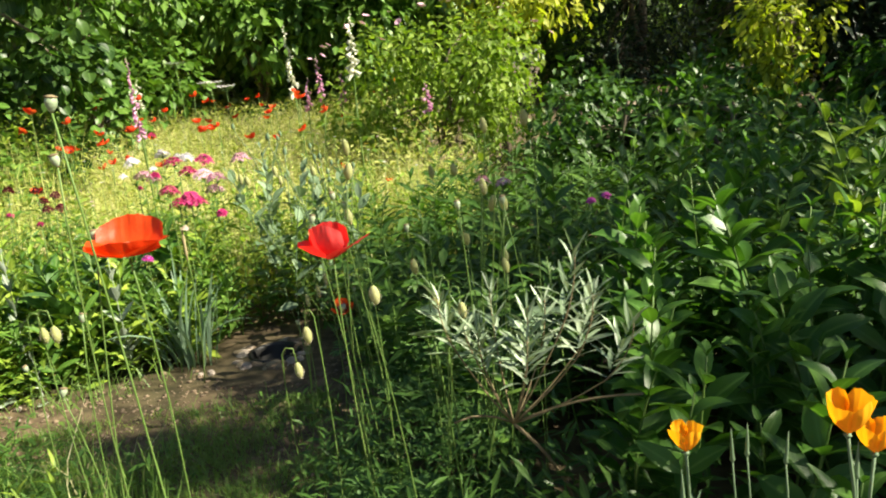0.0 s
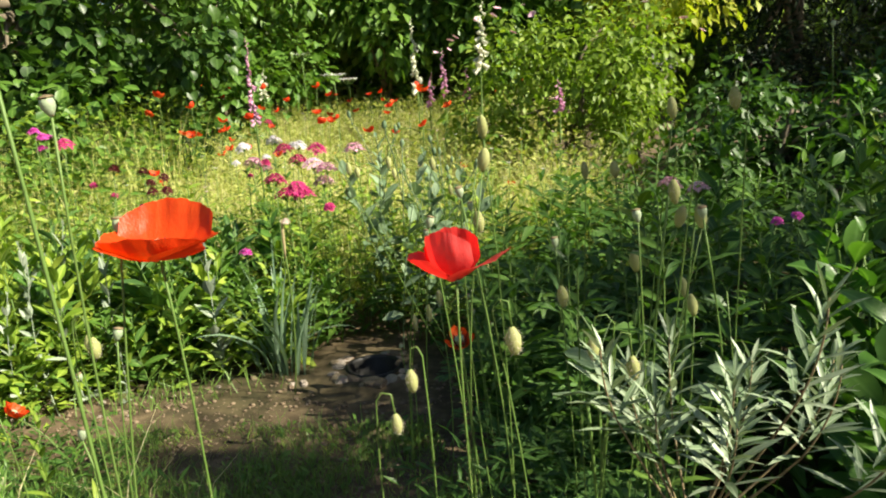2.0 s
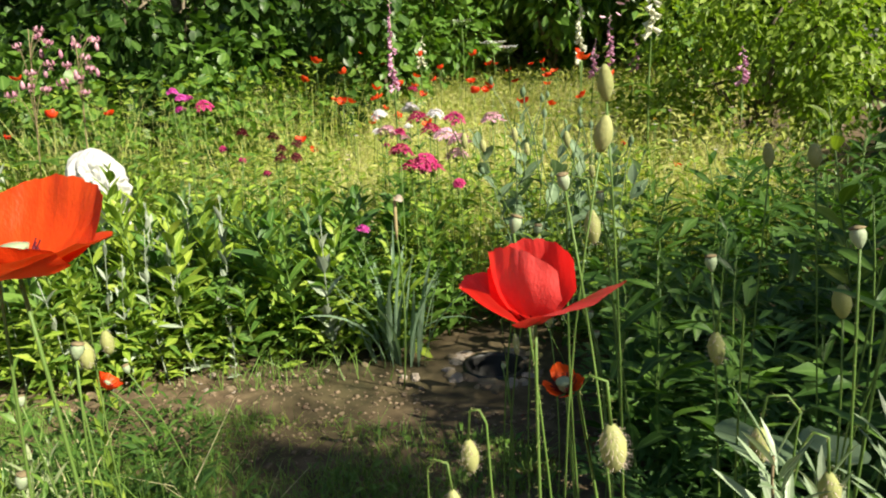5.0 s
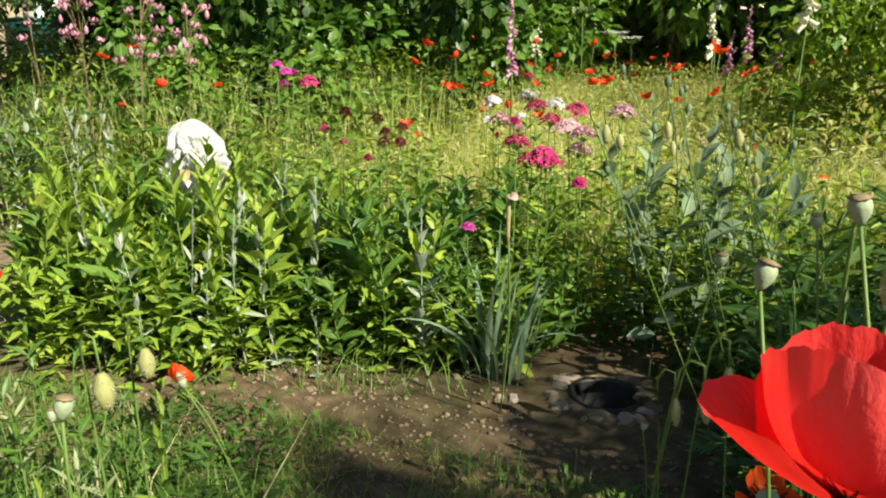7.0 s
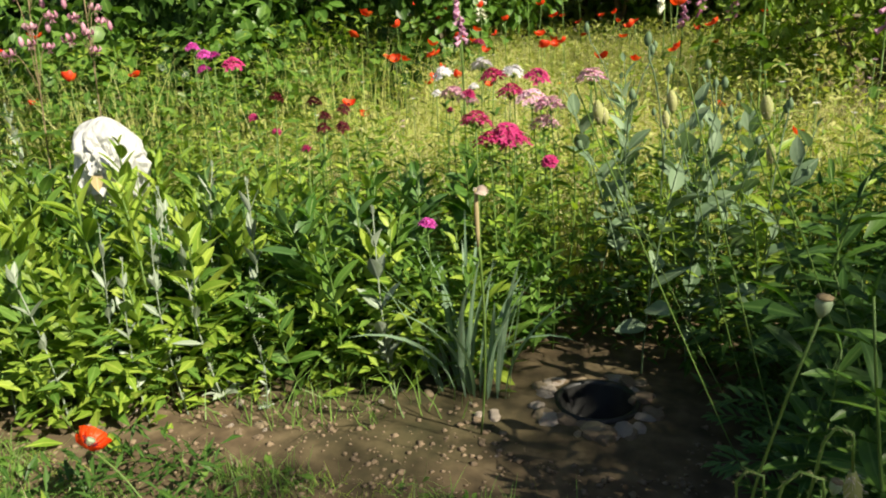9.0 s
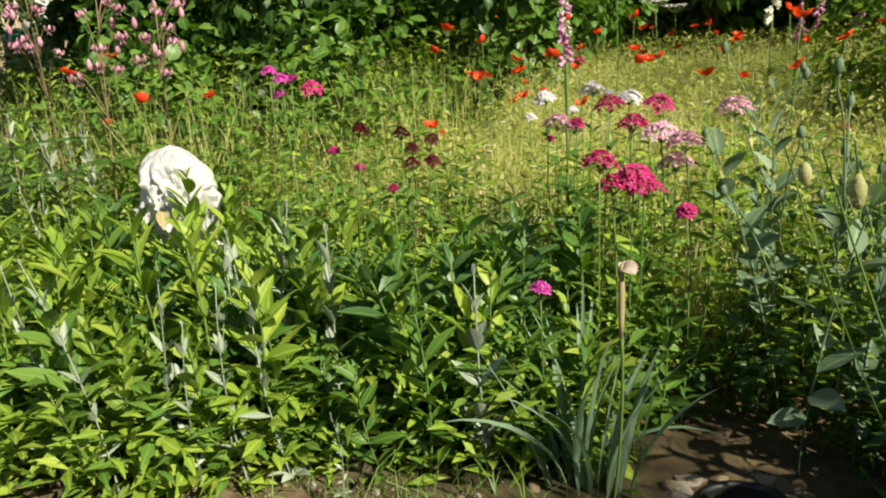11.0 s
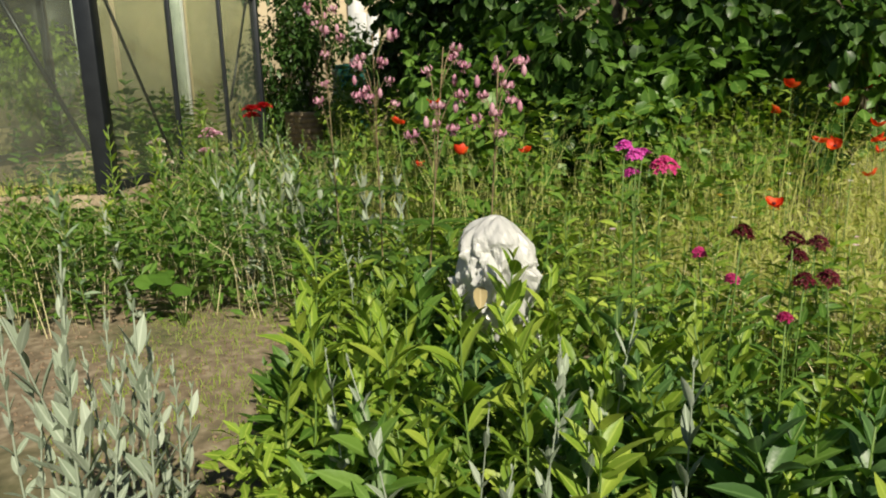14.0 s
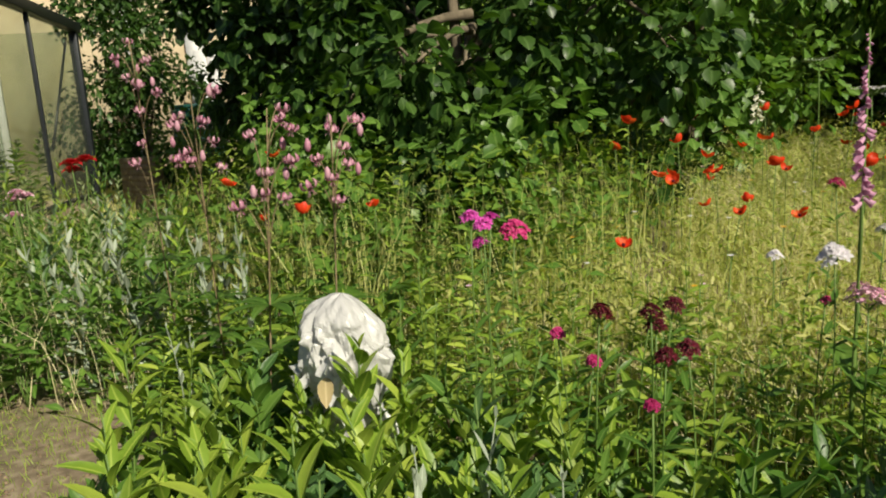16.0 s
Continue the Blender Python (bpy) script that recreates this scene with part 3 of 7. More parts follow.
# ---- leafy perennials ----
def leafy_parts(seed, h, pairs, ll, lw, material, stem_r=0.0035, whorl=2, droop=0.6, open_up=0.5, start=0.15, low_up=0.15, sway=0.16):
    """Meshes of one upright leafy stem: stem, foliage."""
    rnd = random.Random(seed)
    g, s = Geo(), Geo()
    lean = np.array([rnd.uniform(-sway, sway) * h, rnd.uniform(-sway, sway) * h, h])
    line = bend_line((0, 0, -0.02), lean, (rnd.uniform(-0.03, 0.03), rnd.uniform(-0.03, 0.03), 0), 7)
    tube_into(s, line, [stem_r * (1 - 0.08 * i) for i in range(8)], 5)
    turn = rnd.uniform(0, 6)
    for k in range(pairs):
        t = start + (1 - start) * (k + 1) / pairs
        p = line[min(7, int(t * 7))] * (1 - (t * 7) % 1) + line[min(7, int(t * 7) + 1)] * ((t * 7) % 1)
        size = (0.72 + 0.5 * math.sin(t * math.pi)) * (0.5 if k == pairs - 1 else 1)
        up = low_up + open_up * t * t + (0.8 if k == pairs - 1 else 0)
        for j in range(whorl):
            a = turn + j * 2 * math.pi / whorl + rnd.uniform(-0.25, 0.25)
            way = (math.cos(a), math.sin(a), up + rnd.uniform(-0.25, 0.55))
            L = ll * size * rnd.uniform(0.8, 1.2)
            leaf_into(g, p, way, L, lw * size * rnd.uniform(0.85, 1.15), droop * rnd.uniform(0.4, 1.5), rnd.uniform(0.15, 0.5), 5, 0.4, rnd.uniform(-0.7, 0.7))
        turn += math.pi / 2 + rnd.uniform(-0.3, 0.3)
    return s, g


def make_leafy(name, label, category, group, variants):
    made = []
    for s, g, material in variants:
        ob = thing(name, (0, 0, -20), label, category, group)
        part("stem", s, M_STEM, ob)
        part("foliage", g, material, ob)
        made.append(ob)
    return made


def scatter(protos, places, rnd, lo=0.8, hi=1.2):
    """Copies at the places; the first ones are the originals themselves."""
    for i, (x, y) in enumerate(places):
        m = Matrix.LocRotScale((x, y, ground_z(x, y)), Euler((rnd.uniform(-0.1, 0.1), rnd.uniform(-0.1, 0.1), rnd.uniform(0, 6.28))), None)
        src = protos[i % len(protos)]
        k = rnd.uniform(lo, hi)
        ob = src if i < len(protos) else copy_thing(src, m)
        ob.matrix_basis = m
        ob.scale = (k, k, k * rnd.uniform(0.92, 1.08))


def in_poly(x, y, poly):
    c = False
    for (x0, y0), (x1, y1) in zip(poly, poly[1:] + poly[:1]):
        if (y0 > y) != (y1 > y) and x < (x1 - x0) * (y - y0) / (y1 - y0) + x0:
            c = not c
    return c


def fill(poly, step, rnd, skip=lambda x, y: False):
    xs, ys = [p[0] for p in poly], [p[1] for p in poly]
    out = []
    y = min(ys)
    while y < max(ys):
        x = min(xs)
        while x < max(xs):
            q = (x + rnd.uniform(-0.5, 0.5) * step, y + rnd.uniform(-0.5, 0.5) * step)
            if in_poly(*q, poly) and not skip(*q):
                out.append(q)
            x += step
        y += step
    rnd.shuffle(out)
    return out


def clear(x, y):
    """Spots kept free: the pot hole and the white bag."""
    return (x - HOLE.x) ** 2 + (y - HOLE.y) ** 2 < 0.2 ** 2 or (x + 1.89) ** 2 + (y - 2.13) ** 2 < 0.11 ** 2


KINDS = ((0.080, 0.028, 11, 0.35), (0.066, 0.025, 13, 0.30), (0.090, 0.026, 10, 0.5), (0.072, 0.030, 11, 0.4), (0.056, 0.018, 14, 0.3), (0.080, 0.031, 10, 0.45))
lime = make_leafy("loosestrife", "upright leafy perennial with lance-shaped yellow-green leaves", "plant", "leafy plants in the bed",
                  [(*leafy_parts(100 + i, R.uniform(0.33, 0.48), n, a, b, M_LIME, 0.003, 2, d, 1.0, 0.02, 0.5), (M_LIME, M_LIME, M_LIME, M_ROSE, M_ROSE, M_MID)[i]) for i, (a, b, n, d) in enumerate(KINDS)])
phlox = make_leafy("phlox", "upright leafy perennial with mid-green pointed leaves", "plant", "leafy plants in the bed",
                   [(*leafy_parts(110 + i, R.uniform(0.32, 0.46), n - 1, a * 1.1, b * 0.92, M_MID, 0.003, 2, d, 0.8, 0.02, 0.45), (M_MID, M_LIME, M_LIME, M_DARK, M_MID, M_LIME)[i]) for i, (a, b, n, d) in enumerate(KINDS)])
BED = [(-2.14, 1.74), (-1.93, 1.57), (-1.62, 1.50), (-1.34, 1.64), (-1.22, 1.84), (-0.98, 1.93), (-0.74, 2.05), (-0.70, 2.30), (-1.1, 2.40), (-1.6, 2.30), (-2.1, 2.35), (-2.35, 2.1)]
edge = lambda x, y: x + 0.22 * noise.noise((x * 3, y * 3, 8.0)) > -1.28
bed_spots = fill(BED, 0.071, random.Random(5), clear)
scatter(lime, [q for q in bed_spots if not edge(*q)], random.Random(6), 0.62, 1.10)
scatter(phlox, [q for q in bed_spots if edge(*q)], random.Random(16), 0.62, 1.12)
lance = make_leafy("lance_leaved_perennial", "perennial with long dark green lance leaves in whorls", "plant", "lance-leaved plants in the bed",
                   [(*leafy_parts(125 + i, R.uniform(0.34, 0.40), 8, 0.078, 0.023, M_LANCE, 0.0035, 3, 0.7, 0.9, 0.25, 0.4), M_LANCE) for i in range(3)])
scatter(lance, [(-1.64, 1.93), (-1.72, 1.86), (-1.56, 1.98), (-1.46, 1.92), (-1.50, 2.06), (-1.36, 2.00), (-1.28, 1.94), (-1.22, 2.04), (-1.14, 1.97), (-1.06, 2.06), (-2.02, 2.02), (-2.06, 1.94), (-1.98, 2.10), (-1.62, 1.80), (-1.40, 2.10), (-1.16, 2.12), (-1.00, 2.14), (-1.33, 1.86)],
        random.Random(17), 0.85, 1.15)
BEDBACK = [(-2.4, 2.3), (-0.7, 2.3), (-0.3, 2.2), (0.1, 2.9), (-0.4, 3.4), (-1.6, 3.1), (-2.4, 2.9)]
mid = make_leafy("bed_herb", "slender leafy herb with narrow green leaves", "plant", "herbs behind the leafy plants",
                 [(*leafy_parts(120 + i, R.uniform(0.30, 0.44), 11, 0.055, 0.014, M_ROSE, 0.0025), (M_ROSE, M_MID, M_LIME, M_ROSE)[i]) for i in range(4)])
scatter(mid, fill(BEDBACK, 0.088, random.Random(8), clear), random.Random(9), 0.75, 1.15)

dark = make_leafy("broad_leaved_perennial", "tall perennial with large glossy dark green leaves", "plant", "broad-leaved plants in the shade",
                  [(*leafy_parts(140 + i, R.uniform(0.44, 0.54), 9, 0.092 + 0.006 * (i % 3), 0.038, M_DARK, 0.004, 3 if i % 2 else 2, 0.75, 1.0, 0.08, 0.35), M_DARK) for i in range(6)])
SHADE = [(0.27, 1.0), (0.36, 0.70), (0.55, 0.62), (1.6, 0.8), (2.2, 2.6), (1.3, 3.0), (0.75, 2.4), (0.42, 1.6)]
rs = random.Random(11)
spots = [q for q in fill(SHADE, 0.108, rs) if math.hypot(*q) < 1.75]
for i, (x, y) in enumerate(spots):
    k = min(1.3, 0.84 + 0.34 * max(0.0, math.hypot(x, y) - 0.85)) * rs.uniform(0.78, 1.06)
    m = pose(x, y, ground_z(x, y), rs.uniform(-8, 8), rs.uniform(-8, 8), rs.uniform(0, 360))
    ob = dark[i] if i < len(dark) else copy_thing(dark[i % 6], m)
    ob.matrix_basis = m
    ob.scale = (k, k, k)
thicket = make_leafy("thicket_herb", "tall green herb with mid-sized pointed leaves in half shade", "plant", "herbs behind the broad-leaved plants",
                     [(*leafy_parts(150 + i, R.uniform(0.50, 0.60), 13, 0.060, 0.022, M_MID, 0.003, 2, 0.6, 0.8, 0.08, 0.35), (M_MID, M_DARK, M_ROSE, M_MID, M_DARK)[i]) for i in range(5)])
scatter(thicket, [q for q in fill(SHADE + [(0.2, 2.4)], 0.13, random.Random(12)) if math.hypot(*q) >= 1.6], random.Random(15), 0.85, 1.22)
shade_herb = make_leafy("shade_herb", "thin dark green herb with narrow leaves", "plant", "herbs under the poppies",
                        [(*leafy_parts(160 + i, R.uniform(0.30, 0.44), 10, 0.06, 0.012, M_SHADE, 0.002, 2), (M_SHADE, M_MID)[i % 2]) for i in range(4)])
UNDER = [(-0.28, 2.05), (-0.18, 1.50), (-0.04, 1.25), (0.3, 1.2), (0.75, 2.4), (1.0, 3.2), (0.2, 3.4), (-0.2, 2.7)]
scatter(shade_herb, fill(UNDER, 0.105, random.Random(13), clear), random.Random(14), 0.75, 1.35)


# ---- meadow grass and undergrowth ----
def blades(name, poly, count, h0, h1, w, material, label, category, seed, lean=0.35, keep=lambda x, y: True):
    rnd = random.Random(seed)
    xs, ys = [p[0] for p in poly], [p[1] for p in poly]
    v, f = [], []
    done = 0
    while done < count:
        x, y = rnd.uniform(min(xs), max(xs)), rnd.uniform(min(ys), max(ys))
        if not in_poly(x, y, poly) or clear(x, y) or not keep(x, y):
            done += 0.2
            continue
        done += 1
        z, h = ground_z(x, y) - 0.01, rnd.uniform(h0, h1)
        a, l = rnd.uniform(0, 6.28), rnd.uniform(0, lean) * h
        b = rnd.uniform(0, 6.28)
        sx, sy = math.cos(b) * w / 2, math.sin(b) * w / 2
        dx, dy = math.cos(a) * l, math.sin(a) * l
        n = len(v)
        v += [(x - sx, y - sy, z), (x + sx, y + sy, z), (x + dx * 0.3 - sx * 0.8, y + dy * 0.3 - sy * 0.8, z + h * 0.55), (x + dx * 0.3 + sx * 0.8, y + dy * 0.3 + sy * 0.8, z + h * 0.55), (x + dx, y + dy, z + h * rnd.uniform(0.86, 1))]
        f += [(n, n + 1, n + 3, n + 2), (n + 2, n + 3, n + 4)]
    me = bpy.data.meshes.new(name)
    me.from_pydata(v, [], f)
    me.materials.append(material)
    return tagged(new(name, me), label, category, kind="stuff")


def undergrowth(name, poly, count, h0, h1, leaf, wide, material, label, seed, keep=lambda x, y: True):
    rnd, rs = random.Random(seed), np.random.RandomState(seed)
    xs, ys = [p[0] for p in poly], [p[1] for p in poly]
    at, done = [], 0
    while done < count:
        x, y = rnd.uniform(min(xs), max(xs)), rnd.uniform(min(ys), max(ys))
        if not in_poly(x, y, poly) or clear(x, y) or not keep(x, y):
            done += 0.2
            continue
        done += 1
        at.append((x, y, ground_z(x, y) + rnd.uniform(h0, h1)))
    n = len(at)
    a, size = rs.uniform(0, 6.28, n), leaf * rs.uniform(0.6, 1.4, n)
    way = np.stack([np.cos(a), np.sin(a), rs.uniform(-0.2, 1.0, n)], 1)
    g = Geo()
    leaves_batch(g, np.array(at), way, size, size * wide, rs.uniform(0.1, 1, n), np.full(n, 0.3), rs.uniform(-0.6, 0.6, n), 0.45, 2)
    return tagged(part(name, g, material), label, "foliage", kind="stuff")


MEADOW = [(-2.5, 2.75), (-1.3, 2.7), (-0.5, 2.5), (0.25, 2.9), (0.2, 4.2), (-0.4, 5.2), (0.2, 7.6), (-3.2, 7.8), (-2.6, 5.4), (-2.1, 4.0), (-2.7, 3.3)]
hay = lambda x, y: noise.noise((x * 1.7, y * 1.2, 3.0)) > R.uniform(-0.45, 0.35)
blades("meadow_straw", MEADOW, 8000, 0.16, 0.46, 0.003, M_HAY, "dry tan seed stems standing in the meadow", "grass", 206, 1.3, hay)
blades("meadow_grass", MEADOW, 15000, 0.12, 0.40, 0.005, M_GRASS, "sunlit yellow-green meadow grass in seed", "grass", 201, 1.0)
undergrowth("meadow_foliage", MEADOW, 8000, 0.04, 0.36, 0.032, 0.32, M_ROSE, "fine green foliage between the meadow flowers", 202)
undergrowth("meadow_herbage", MEADOW, 15000, 0.18, 0.42, 0.036, 0.28, M_GRASS, "pale yellow-green seed heads and leaves in the meadow", 208)
HAZELFOOT = [(-4.6, 3.0), (-2.4, 2.55), (-1.9, 3.1), (-2.2, 4.0), (-2.5, 5.2), (-3.4, 4.6), (-4.8, 3.6)]
undergrowth("bush_undergrowth", HAZELFOOT, 6500, 0.02, 0.55, 0.055, 0.45, M_MID, "green undergrowth at the foot of the hazel", 203)
undergrowth("bush_weeds", HAZELFOOT, 6500, 0.1, 0.72, 0.04, 0.36, M_ROSE, "pale green weeds before the hazel", 207)
blades("tall_weed_stems", HAZELFOOT, 2600, 0.3, 0.78, 0.004, M_GRASS, "tall thin weeds before the dark hazel", "grass", 204)
HEDGE = [(-12, 12.5), (8, 12.5), (8, 13.5), (-12, 13.5)]
undergrowth("far_hedge", HEDGE, 5000, 0.0, 3.4, 0.30, 0.6, M_TREE, "dense green hedge behind the trees", 205)


# ---- flowers: meshes that several plants share ----
def petal_into(g, azim, rho, reach, spread, rnd, ruffle=0.08, nu=8, nv=6, crease=0.02):
    """One broad crumpled petal of a bowl round the z axis; rho: the bowl's radius, reach: how far up the bowl it goes, in radians."""
    ph, verts, faces = rnd.uniform(0, 6), [], []
    f1, f2 = rnd.uniform(8, 11), rnd.uniform(19, 25)
    for j in range(nv + 1):
        v = j / nv
        for i in range(nu + 1):
            u = 2 * i / nu - 1
            edge = 1 - 0.30 * u ** 6 - 0.04 * u * u + 0.03 * math.sin(4 * u + ph) + 0.014 * math.sin(15 * u - ph)
            th = reach * (0.05 + 0.95 * v * edge)
            a = azim + u * spread * (0.6 + 0.4 * math.sqrt(v))
            rr = rho * (1 + crease * v * math.sin(f1 * u + ph) + 0.6 * crease * v * v * math.sin(f2 * u - ph + 2 * v) + ruffle * v ** 3 * math.sin(3.6 * u + ph))
            verts.append((rr * math.sin(th) * math.cos(a), rr * math.sin(th) * math.sin(a), rr * (1 - math.cos(th))))
    for j in range(nv):
        for i in range(nu):
            k = j * (nu + 1) + i
            faces.append((k, k + 1, k + nu + 2, k + nu + 1))
    g.add(verts, faces)


def fan_petal(g, azim, length, spread, rise, turn, rnd, crease=0.0012, nu=48, nv=20):
    """One broad thin petal: leaves the heart at angle rise and bends to angle turn, pleated and torn a little at the rim."""
    ph, f1, f2 = rnd.uniform(0, 6), rnd.uniform(7, 10), rnd.uniform(17, 23)
    verts, faces = [], []
    for i in range(nu + 1):
        u = 2 * i / nu - 1
        full = length * (1 - 0.34 * abs(u) ** 4 + 0.035 * math.sin(4.5 * u + ph) + 0.012 * math.sin(17 * u - ph) + 0.008 * math.sin(41 * u + ph))
        r = z = 0.0
        for j in range(nv + 1):
            v = j / nv
            e = radians(rise + (turn - rise) * v ** 1.4 + 9 * v * v * math.sin(3.4 * u + ph))
            if j:
                r, z = r + math.cos(e) * full / nv, z + math.sin(e) * full / nv
            lift = crease * v * (1.6 * noise.noise((3.2 * u + ph, 1.6 * v, ph)) + 0.45 * math.sin(f1 * u + ph + 1.2 * v) + 0.55 * math.sin(f2 * u - ph)) + 0.7 * crease * v * v * math.sin(9 * v + 5 * u + ph)
            a = azim + u * spread * (0.55 + 0.45 * math.sqrt(v))
            rr = r - lift * math.sin(e)
            verts.append((rr * math.cos(a), rr * math.sin(a), z + lift * math.cos(e)))
    for i in range(nu):
        for j in range(nv):
            k = i * (nv + 1) + j
            faces.append((k, k + nv + 1, k + nv + 2, k + 1))
    g.add(verts, faces)


def sheet_petal(g, azim, length, half, rise, turn, cup, rnd, crease=0.0011, nu=40, nv=22):
    """One broad silky petal: climbs from angle rise to angle turn, half: its half width, cup: how far its sides curl round the heart."""
    ph, f1, f2 = rnd.uniform(0, 6), rnd.uniform(7, 10), rnd.uniform(17, 23)
    out, side = (math.cos(azim), math.sin(azim)), (-math.sin(azim), math.cos(azim))
    verts, faces = [], []
    for i in range(nu + 1):
        u = 2 * i / nu - 1
        full = length * (1 - 0.27 * abs(u) ** 4 + 0.03 * math.sin(4.5 * u + ph) + 0.012 * math.sin(17 * u - ph) + 0.007 * math.sin(43 * u + ph))
        r, z = 0.003, 0.0
        for j in range(nv + 1):
            v = j / nv
            e = radians(rise + (turn - rise) * min(1.0, v * 1.25) + 8 * v * v * math.sin(3.1 * u + ph))
            if j:
                r, z = r + math.cos(e) * full / nv, z + math.sin(e) * full / nv
            w = half * min(1.0, 0.16 + 1.25 * v ** 0.62) * u
            lift = crease * v * (1.8 * noise.noise((2.6 * u + ph, 1.6 * v, ph)) + 0.22 * math.sin(f1 * u + ph + 1.2 * v) + 0.18 * math.sin(f2 * u - ph)) + 0.5 * crease * v * v * math.sin(9 * v + 5 * u + ph)
            rr = r - cup * w * w / half - lift * math.sin(e)
            zz = z + lift * math.cos(e) + 0.35 * cup * w * w / half * math.cos(e)
            verts.append((rr * out[0] + w * side[0], rr * out[1] + w * side[1], zz))
    for i in range(nu):
        for j in range(nv):
            k = i * (nv + 1) + j
            faces.append((k, k + nv + 1, k + nv + 2, k + 1))
    g.add(verts, faces)


def hairs_into(g, line, rnd, count, length, r0):
    for _ in range(count):
        t = rnd.random() * (len(line) - 1.001)
        i = int(t)
        p = line[i] + (line[i + 1] - line[i]) * (t - i)
        a = rnd.uniform(0, 6.28)
        d = np.array((math.cos(a), math.sin(a), rnd.uniform(-0.2, 0.3)))
        s = np.array((-math.sin(a), math.cos(a), 0)) * 0.00025
        q = p + d * (length * rnd.uniform(0.6, 1.2) + r0)
        g.add([p - s, p + s, q], [(0, 1, 2)])


def local(points, at):
    return [np.asarray(p, float) - np.asarray(at, float) for p in points]


def hero_poppy(top, foot, radius, material, seed, label, petals, sag=(0.01, 0, 0), tilt=(0, 0), stem_r=0.0018):
    """A poppy with hairy stem, four petals, dark stamens and a green ovary; petals are (azimuth, reach up the bowl, half spread, size)."""
    rnd = random.Random(seed)
    at = (foot[0], foot[1], ground_z(foot[0], foot[1]))
    ob = thing("poppy", at, label, "flower", "large poppies beside the path")
    line = bend_line((0, 0, -0.01), np.asarray(top) - np.asarray(at), sag, 14)
    g = Geo()
    tube_into(g, line, stem_r, 7)
    stem = part("stem", g, M_STEM, ob)
    g = Geo()
    hairs_into(g, line, rnd, 260, 0.0045, stem_r)
    part("hairs", g, M_BUD, stem)
    head = Matrix.Translation(line[-1].tolist()) @ Euler((tilt[0], tilt[1], 0)).to_matrix().to_4x4()
    for row in petals:
        g = Geo()
        if len(row) == 6:
            sheet_petal(g, radians(row[0]), *row[1:], rnd)
        elif len(row) == 5:
            fan_petal(g, radians(row[0]), row[1], row[2], row[3], row[4], rnd)
        else:
            petal_into(g, radians(row[0]), radius * row[3], radians(row[1]), row[2], rnd, 0.05, 44, 18, 0.022)
        p = part("petal", g, material, ob)
        p.matrix_basis = head
    g = Geo()
    turned_into(g, (0, 0, 0.001), (0, 0, 1), [(0, 0.003), (0.004, 0.0055), (0.010, 0.006), (0.0125, 0.007), (0.0135, 0.003)], 10)
    p = part("ovary", g, M_CAP, ob)
    p.matrix_basis = head
    g = Geo()
    for _ in range(60):
        a, r = rnd.uniform(0, 6.28), rnd.uniform(0.004, 0.009)
        e = (math.cos(a) * r * 1.5, math.sin(a) * r * 1.5, rnd.uniform(0.008, 0.014))
        tube_into(g, [(math.cos(a) * 0.004, math.sin(a) * 0.004, 0.001), e], 0.0004, 3)
    p = part("stamen_ring", g, M_CRIMSON, ob)
    p.matrix_basis = head
    g = Geo()
    for k in range(7):
        a = rnd.uniform(0, 6.28)
        q = line[1 + k % 4]
        for j in range(5):
            t = j / 5
            leaf_into(g, q + np.array((math.cos(a), math.sin(a), 0.5)) * 0.05 * t, (math.cos(a + (j - 2) * 0.6), math.sin(a + (j - 2) * 0.6), 0.35), 0.045, 0.009, 0.6, 0.2, 3)
    part("leaves", g, M_MID, ob)
    return ob


hero_poppy((-0.320, 0.710, 0.656), (-0.345, 0.73), 0.038, M_POPPY2, 1, "orange-red field poppy, fully open on a thin stem",
           [(94, 0.052, 0.036, 16, 66, 0.30), (184, 0.043, 0.032, 22, 22, 0.30), (2, 0.043, 0.032, 22, 20, 0.30), (-86, 0.036, 0.038, 4, 56, 0.26)], (0.02, 0, 0), (0.02, 0.0), 0.0010)
hero_poppy((-0.130, 0.886, 0.588), (-0.10, 0.92), 0.036, M_POPPY, 2, "scarlet field poppy with crumpled petals on a hairy stem",
           [(96, 0.053, 0.026, 30, 92, 0.50), (190, 0.049, 0.024, 20, 46, 0.45), (-30, 0.056, 0.036, 34, 16, 0.08), (-121, 0.053, 0.027, 40, 92, 0.42)], (-0.01, 0, 0), (-0.04, -0.13), 0.0011)
hero_poppy((-0.161, 1.105, 0.436), (-0.13, 1.12), 0.017, M_POPPY2, 3, "small orange-red poppy half open in the shade",
           [(200, 75, 0.7, 1.1), (20, 60, 0.7, 1.3), (100, 90, 0.8, 1.1), (-70, 60, 0.5, 1.2)], (0, 0, 0), (0.3, -0.2))
hero_poppy((-1.131, 1.402, 0.165), (-1.029, 1.419), 0.022, M_POPPY2, 4, "small drooping red poppy beside the path",
           [(200, 0.034, 1.2, 20, 75), (20, 0.034, 1.2, 15, 70), (110, 0.032, 1.2, 25, 80), (-80, 0.033, 1.2, 10, 60)], (0.03, 0, 0.02), (-0.5, 0.5), 0.0012)


